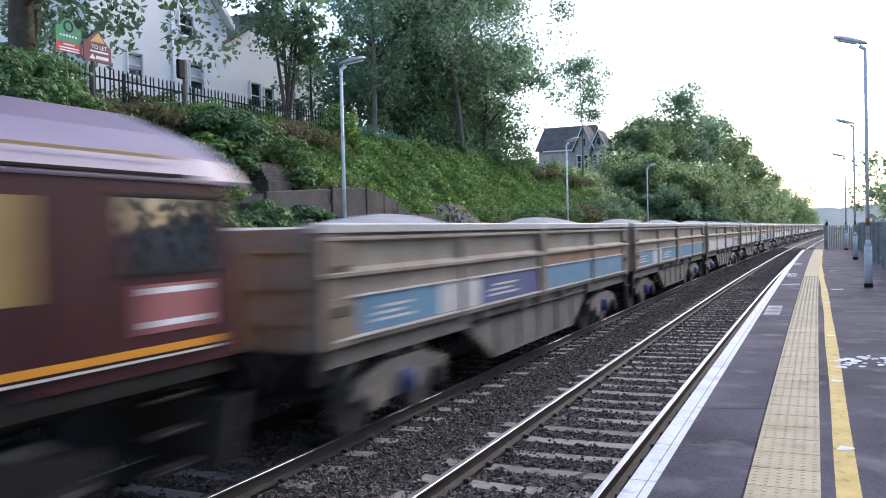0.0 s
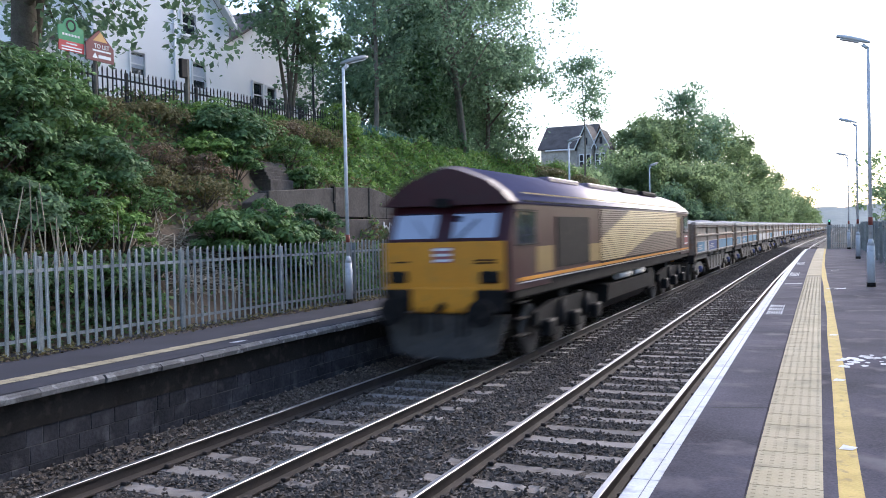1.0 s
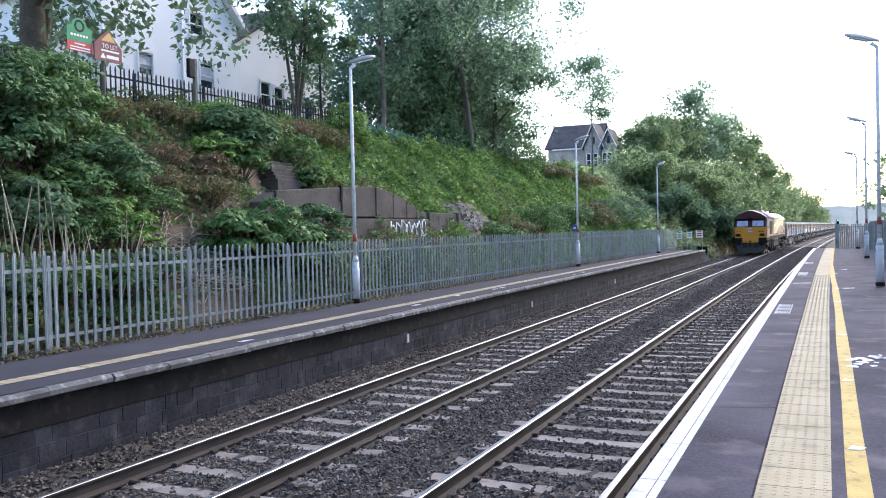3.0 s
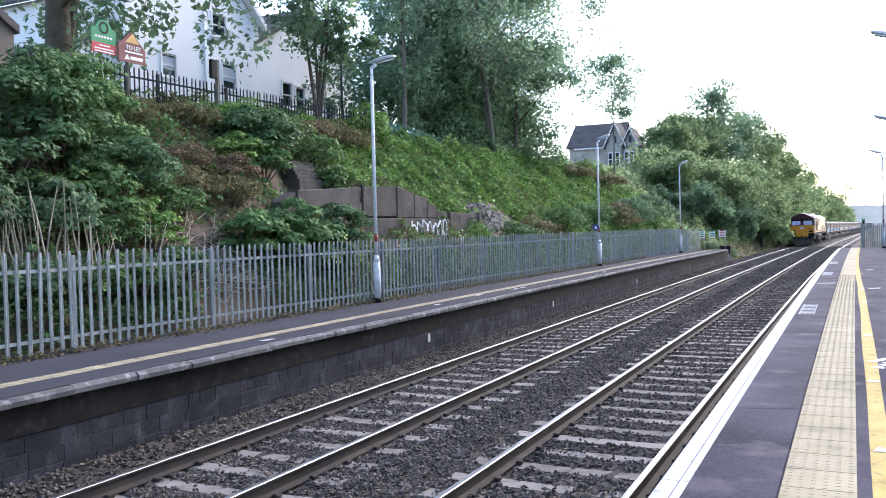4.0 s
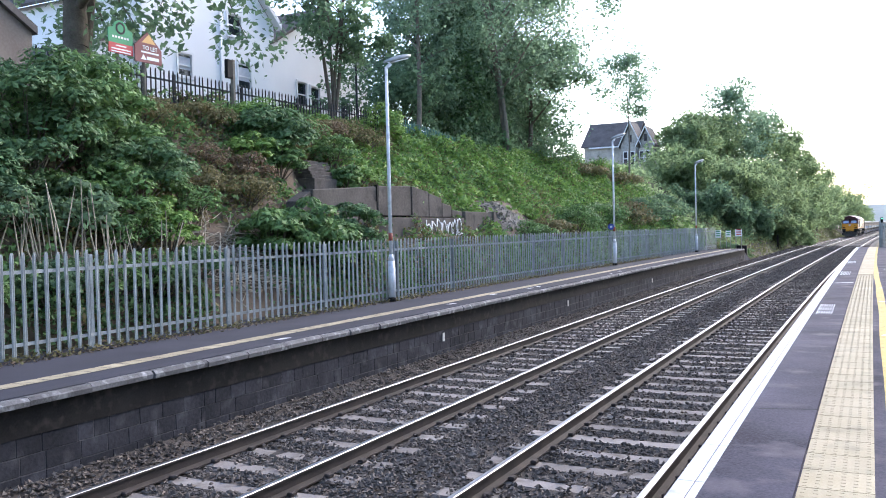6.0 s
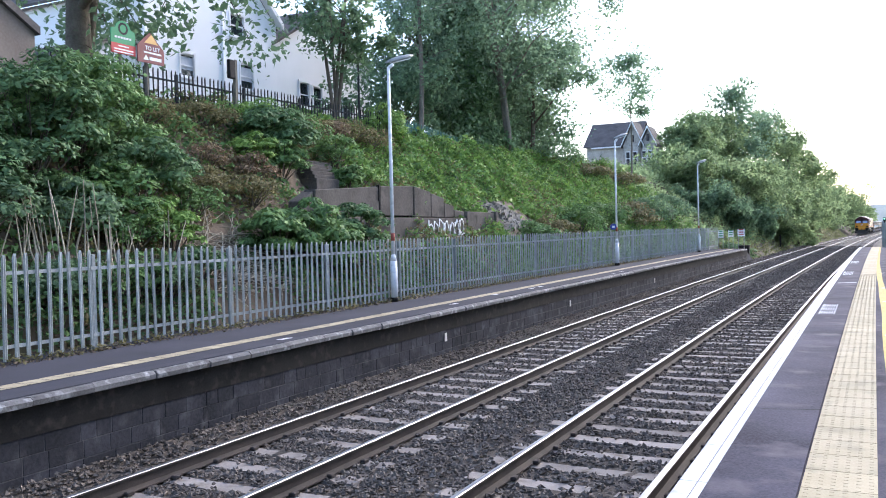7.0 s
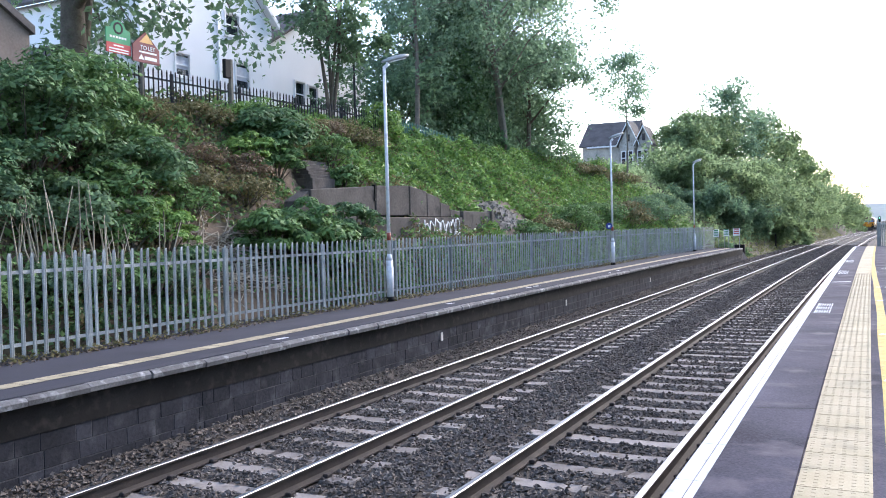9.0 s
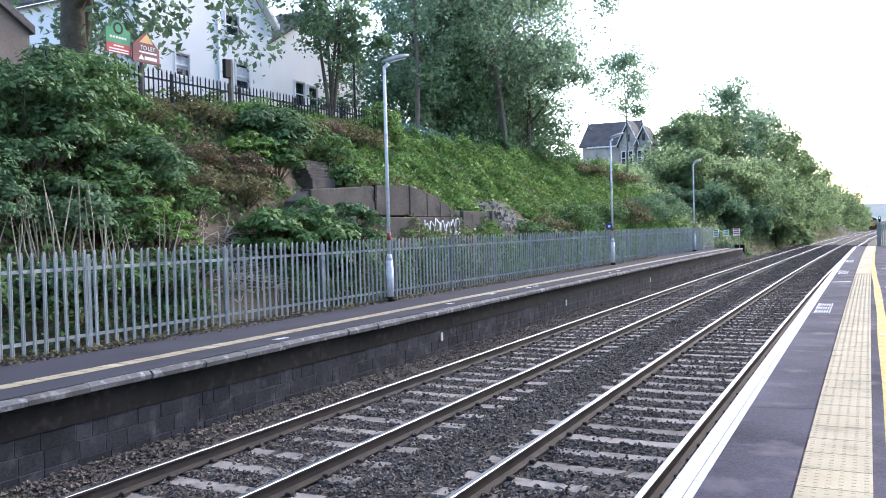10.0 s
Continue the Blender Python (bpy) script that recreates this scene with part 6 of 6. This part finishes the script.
def white_house():
    h = thing("house", "white rendered house with sash windows above the bank", "house")
    x = -25.0
    g = 6.6
    holes = [(29.25, 30.15, 9.75, 10.85), (33.35, 34.35, 9.75, 11.05)]
    part("front_wall", wall_with_holes(x - 0.3, x, 27.2, 36.3, g, 12.0, holes), RENDER_WALL, h, "white rendered wall")
    for a, b, c, d in holes:
        sash_window(h, x, a + 0.02, b - 0.02, c + 0.05, d - 0.02)
    part("front_wall", wall_with_holes(x - 0.3, x, 27.2, 36.3, 12.0, 13.4, [(32.7, 33.7, 12.25, 13.35)]), RENDER_WALL, h)
    sash_window(h, x, 32.72, 33.68, 12.3, 13.33, False)
    bm = bmesh.new()
    plate(bm, [(27.2, 13.4), (36.3, 13.4), (31.75, 17.4)], x - 0.3, x)
    part("gable", bm, RENDER_WALL, h, "white gable")
    for a, b in (((27.0, 13.2), (31.75, 17.5)), ((36.5, 13.2), (31.75, 17.5))):
        bm = bmesh.new()
        plate(bm, [a, b, (b[0], b[1] + 0.3), (a[0], a[1] + 0.3)], x + 0.03, x + 0.4)
        part("bargeboard", bm, TRIM_WHITE, h, "white bargeboard")
    gable_roof(h, x - 9, x, 27.2, 36.3, 13.5, 17.7)
    for y in (27.35, 36.15):
        bm = bmesh.new()
        box(bm, x - 9, x - 0.3, y - 0.15, y + 0.15, g, 13.4)
        part("side_wall", bm, RENDER_WALL, h)
    # lower left wing with a pitched slope
    bm = bmesh.new()
    plate(bm, [(23.0, g), (27.2, g), (27.2, 11.2), (25.2, 10.6), (23.0, 9.3)], x - 4, x - 0.6)
    part("wing", bm, RENDER_WALL, h, "low white wing")
    bm = bmesh.new()
    plate(bm, [(22.7, 9.1), (25.2, 10.6), (27.2, 11.2), (27.2, 11.35), (25.2, 10.75), (22.7, 9.25)], x - 4.2, x - 0.3)
    part("wing_roof", bm, SLATE, h)
    # right-hand part
    holes = [(38.5, 39.4, 9.5, 10.9), (39.75, 40.65, 9.5, 10.8), (42.9, 43.7, 9.3, 10.5)]
    part("front_wall", wall_with_holes(x - 0.5, x - 0.2, 36.3, 46.0, g, 12.6, holes), RENDER_WALL, h, "white rendered wall")
    for a, b, c, d in holes:
        sash_window(h, x - 0.2, a + 0.02, b - 0.02, c + 0.05, d - 0.02, False)
    bm = bmesh.new()
    plate(bm, [(36.3, 12.6), (46.0, 12.6), (41.2, 15.2)], x - 0.5, x - 0.2)
    part("gable", bm, RENDER_WALL, h)
    gable_roof(h, x - 9, x - 0.2, 36.3, 46.0, 12.6, 15.3)
    bm = bmesh.new()
    box(bm, x - 9, x - 0.5, 45.85, 46.0, g, 12.6)
    part("side_wall", bm, RENDER_WALL, h)
    bm = bmesh.new()
    tube(bm, (x + 0.05, 32.1, g), (x + 0.05, 32.1, 13.3), 0.05, 0.05, 8)
    part("downpipe", bm, TRIM_WHITE, h, "white downpipe")


white_house()


def stone_house():
    h = thing("house", "grey stone villa with twin gables and bay windows behind trees", "house")
    y0, g = 88.0, 6.9
    bm = bmesh.new()
    box(bm, -24.2, -18.3, y0, y0 + 7, g, 11.0)
    part("wall", bm, PALE_STONE, h, "pale grey stone wall")
    bm = bmesh.new()
    plate(bm, [(y0, 11.0), (y0 + 7, 11.0), (y0 + 3.5, 13.5)], -24.2, -23.9)
    part("gable", bm, PALE_STONE, h)
    gable_roof(h, -24.2, -18.9, y0, y0 + 7, 11.0, 13.6, "x", 0.3, "dark brown-grey slate roof")
    bm = bmesh.new()
    box(bm, -23.6, -20.0, y0 - 0.35, y0 - 0.22, 10.72, 10.86)
    part("gutter", bm, TRIM_WHITE, h, "white gutter board")
    for c, w, top in ((-18.95, 1.0, 13.05), (-17.4, 0.75, 12.45)):
        bm = bmesh.new()
        prism(bm, [(c - w, g), (c + w, g), (c + w, 10.75), (c, top - 0.15), (c - w, 10.75)], y0 - 1.2, y0 + 2.0)
        gb = part("gable", bm, RUBBLE, h, "grey stone gable")
        for s in (-1, 1):
            bm = bmesh.new()
            prism(bm, [(c, top), (c + s * (w + 0.2), 10.55), (c + s * (w + 0.2), 10.75), (c, top + 0.22)], y0 - 1.5, y0 + 2.0)
            part("roof_slope", bm, SLATE, gb)
            bm = bmesh.new()
            prism(bm, [(c, top - 0.02), (c + s * (w + 0.2), 10.52), (c + s * (w + 0.2), 10.72), (c, top + 0.20)], y0 - 1.56, y0 - 1.51)
            part("bargeboard", bm, TRIM_WHITE, gb, "white bargeboard")
        bm = bmesh.new()
        prism(bm, [(c - w * 0.7, g), (c + w * 0.7, g), (c + w * 0.7, 10.35), (c - w * 0.7, 10.35)], y0 - 1.8, y0 - 1.2)
        bay = part("bay", bm, PALE_STONE, h, "pale stone bay window")
        for d in (-0.36, 0.36):
            bm = bmesh.new()
            box(bm, c + d * w - 0.24, c + d * w + 0.24, y0 - 1.84, y0 - 1.805, 8.6, 10.1)
            win = part("window", bm, TRIM_WHITE, bay, "white window frame")
            for z0, z1 in ((8.68, 9.32), (9.4, 10.02)):
                bm = bmesh.new()
                box(bm, c + d * w - 0.17, c + d * w + 0.17, y0 - 1.86, y0 - 1.845, z0, z1)
                part("pane", bm, GLASS, win)
        bm = bmesh.new()
        box(bm, c - 0.14, c + 0.14, y0 - 1.24, y0 - 1.19, 11.1, 11.8)
        part("window", bm, GLASS, gb)


stone_house()


def corner_building():
    """The brown wall and roof edge at the near end of the bank."""
    b = thing("outbuilding", "brown rendered building with a dark sloping verge", "building")
    bm = bmesh.new()
    plate(bm, [(4.5, 3.4), (11.56, 3.4), (11.56, 6.66), (4.5, 10.9)], -17.0, -12.0)
    part("wall", bm, BRICKISH, b)
    bm = bmesh.new()
    plate(bm, [(11.62, 6.56), (11.62, 6.72), (4.5, 11.02), (4.5, 10.86)], -17.1, -11.9)
    part("roof", bm, SLATE, b, "dark roof edge")
    bm = bmesh.new()
    plate(bm, [(10.0, 6.15), (11.2, 5.33), (11.2, 5.45), (10.0, 6.27)], -12.02, -11.9)
    part("flashing", bm, SLATE, b, "dark sloping flashing")


corner_building()


# ---------------------------------------------------------------- signs
def text_on(parent, words, x, y, z, size, material, squash=1.0):
    cu = bpy.data.curves.new("lettering", 'FONT')
    cu.body, cu.size, cu.align_x, cu.extrude = words, size, 'CENTER', 0.004
    ob = new("lettering", cu)
    cu.materials.append(material)
    ob.parent = parent
    ob.matrix_basis = pose(x, y, z, 90, 0, 90) @ Matrix.Diagonal((squash, 1, 1, 1))
    return ob


def agent_signs():
    x = -13.45
    a = thing("estate_sign", "green and red estate agent board on a post behind the fence", "sign")
    bm = bmesh.new()
    tube(bm, (x - 0.06, 15.2, 5.6), (x - 0.06, 15.2, 7.1), 0.045, 0.045, 6)
    part("post", bm, PALE_BARK, a, "weathered grey post")
    bm = bmesh.new()
    ring = [(14.87, 7.05), (15.62, 7.05), (15.62, 7.46)] + [(15.245 + 0.23 * math.cos(t), 7.48 + 0.2 * math.sin(t)) for t in np.linspace(0.1, 3.04, 9)] + [(14.87, 7.46)]
    plate(bm, ring, x, x + 0.03)
    board = part("board", bm, SIGN_GREEN, a, "green arched board")
    bm = bmesh.new()
    plate(bm, [(14.87, 6.88), (15.62, 6.88), (15.62, 7.12), (14.87, 7.12)], x + 0.002, x + 0.034)
    part("red_panel", bm, SIGN_RED, board)
    bm = bmesh.new()
    for z, w in ((7.06, 0.16), (6.98, 0.30), (6.915, 0.30)):
        plate(bm, [(15.245 - w, z - 0.014), (15.245 + w, z - 0.014), (15.245 + w, z + 0.014), (15.245 - w, z + 0.014)], x + 0.03, x + 0.038)
    for k in range(6):
        plate(bm, [(14.98 + k * 0.09, 7.24), (15.04 + k * 0.09, 7.24), (15.04 + k * 0.09, 7.29), (14.98 + k * 0.09, 7.29)], x + 0.029, x + 0.035)
    part("text_bar", bm, TRIM_WHITE, board)
    bm = bmesh.new()
    for k in range(12):
        t0, t1 = k * math.pi / 6, (k + 1) * math.pi / 6
        plate(bm, [(15.245 + r * math.cos(t), 7.49 + r * math.sin(t)) for r, t in ((0.10, t0), (0.15, t0), (0.15, t1), (0.10, t1))], x + 0.028, x + 0.036)
    bmesh.ops.remove_doubles(bm, verts=bm.verts, dist=0.001)
    part("emblem", bm, DARK_STEEL, board, "dark ring emblem")
    a.matrix_basis = pose(0, -0.10, 0.09)
    b = thing("estate_sign", "maroon to-let board with an orange gable panel on a post", "sign")
    bm = bmesh.new()
    tube(bm, (x - 0.06, 16.0, 5.6), (x - 0.06, 16.0, 7.0), 0.045, 0.045, 6)
    part("post", bm, PALE_BARK, b, "weathered grey post")
    bm = bmesh.new()
    plate(bm, [(15.60, 6.75), (16.48, 6.75), (16.48, 7.12), (16.02, 7.52), (15.60, 7.16)], x + 0.05, x + 0.08)
    board = part("board", bm, SIGN_MAROON, b, "maroon gabled board")
    bm = bmesh.new()
    plate(bm, [(15.82, 7.24), (16.28, 7.24), (16.07, 7.48)], x + 0.075, x + 0.085)
    part("orange_panel", bm, SIGN_ORANGE, board)
    text_on(board, "TO LET", x + 0.083, 16.09, 7.07, 0.15, TRIM_WHITE)
    bm = bmesh.new()
    plate(bm, [(15.8, 6.99), (16.38, 6.99), (16.38, 7.03), (15.8, 7.03)], x + 0.076, x + 0.084)
    plate(bm, [(15.98, 6.83), (16.38, 6.83), (16.38, 6.91), (15.98, 6.91)], x + 0.076, x + 0.084)
    plate(bm, [(15.78, 6.82), (15.96, 6.82), (15.87, 6.95)], x + 0.076, x + 0.084)
    part("text_bar", bm, TRIM_WHITE, board)
    b.matrix_basis = pose(0, -0.06, 0.12)


agent_signs()


def small_fixtures():
    # post with a box beside the top fence
    p = thing("service_post", "weathered post with a grey box beside the fence", "post")
    bm = bmesh.new()
    box(bm, -13.3, -13.2, 18.95, 19.05, 5.3, 7.45, 0.01)
    part("post", bm, PALE_BARK, p)
    bm = bmesh.new()
    box(bm, -13.28, -13.16, 18.68, 18.92, 6.9, 7.42, 0.02)
    part("box", bm, UNDER, p)
    # old street lamp behind the sapling
    s = thing("street_lamp", "dark old street lamp beyond the fence", "lamp post")
    bm = bmesh.new()
    tube(bm, (-17.5, 32.3, 6.2), (-17.5, 32.3, 10.1), 0.06, 0.045, 8)
    part("pole", bm, DARK_STEEL, s)
    bm = bmesh.new()
    box(bm, -17.6, -17.4, 31.7, 32.4, 10.05, 10.2, 0.03)
    part("lamp_head", bm, DARK_STEEL, s)
    # blue direction sign on the second far lamp, notices at the platform end
    q = at(-6.9, 34.4, PF)
    g = thing("platform_sign", "small round blue sign on the lamp post", "sign")
    bm = bmesh.new()
    tube(bm, (q.x + 0.03, q.y - 0.07, q.z + 1.62), (q.x + 0.04, q.y - 0.10, q.z + 1.62), 0.13, 0.13, 16)
    disc = part("disc", bm, SIGN_BLUE, g)
    bm = bmesh.new()
    box(bm, q.x - 0.03, q.x + 0.09, q.y - 0.115, q.y - 0.098, q.z + 1.57, q.z + 1.66)
    part("symbol", bm, TRIM_WHITE, disc)
    for r, w, z0, z1, face in ((-6.75, 0.36, 0.75, 1.25, TRIM_WHITE), (-6.1, 0.34, 0.8, 1.26, TRIM_WHITE), (-5.45, 0.44, 0.82, 1.3, TRIM_WHITE)):
        c = at(r, 59.3, PF)
        n = thing("notice_board", "small white notice on posts at the platform end", "sign", group="platform end notices")
        bm = bmesh.new()
        box(bm, c.x - w / 2, c.x + w / 2, c.y - 0.03, c.y, c.z + z0, c.z + z1, 0.01)
        b = part("panel", bm, face, n)
        bm = bmesh.new()
        for k in range(3):
            box(bm, c.x - w * 0.35, c.x + w * 0.35, c.y - 0.036, c.y - 0.03, c.z + z0 + 0.1 + k * 0.15, c.z + z0 + 0.17 + k * 0.15)
        part("text_bar", bm, SIGN_GREEN if r < -6 else (SIGN_RED if r < -5.2 else SIGN_BLUE), b)
        for s in (-1, 1):
            bm = bmesh.new()
            tube(bm, (c.x + s * w * 0.4, c.y + 0.02, c.z - 0.02), (c.x + s * w * 0.4, c.y + 0.02, c.z + z0 + 0.3), 0.025, 0.025, 6)
            part("post", bm, GALV, n)
    # equipment cabinet past the ramp
    c = at(-5.9, 63.5, -0.3)
    e = thing("equipment_cabinet", "dark grey lineside cabinet past the platform ramp", "cabinet")
    bm = bmesh.new()
    box(bm, c.x - 0.35, c.x + 0.35, c.y, c.y + 0.5, c.z, c.z + 1.3, 0.03)
    body = part("body", bm, BLACK, e)
    bm = bmesh.new()
    box(bm, c.x - 0.2, c.x + 0.2, c.y - 0.012, c.y, c.z + 0.8, c.z + 1.3)
    part("panel", bm, UNDER, body)
    # marker post by the far line
    c = at(-6.6, 92, -0.3)
    m = thing("marker_post", "short dark lineside marker post", "post")
    bm = bmesh.new()
    box(bm, c.x - 0.08, c.x + 0.08, c.y, c.y + 0.1, c.z, c.z + 1.7)
    part("post", bm, BLACK, m)
    # colour-light signal at the platform end, showing green
    c = at(2.98, 62.0, -0.2)
    g = thing("signal", "colour-light signal showing green beyond the platform end", "signal")
    bm = bmesh.new()
    tube(bm, (c.x, c.y, c.z), (c.x, c.y, 2.3), 0.05, 0.05, 8)
    part("pole", bm, GALV, g)
    bm = bmesh.new()
    box(bm, c.x - 0.08, c.x + 0.08, c.y - 0.1, c.y + 0.1, 2.3, 2.66, 0.02)
    hd = part("signal_head", bm, BLACK, g)
    bm = bmesh.new()
    tube(bm, (c.x, c.y - 0.1, 2.58), (c.x, c.y - 0.14, 2.58), 0.035, 0.035, 12)
    part("signal_light", bm, LAMP_ON, hd, "lit green aspect")


small_fixtures()
motions()
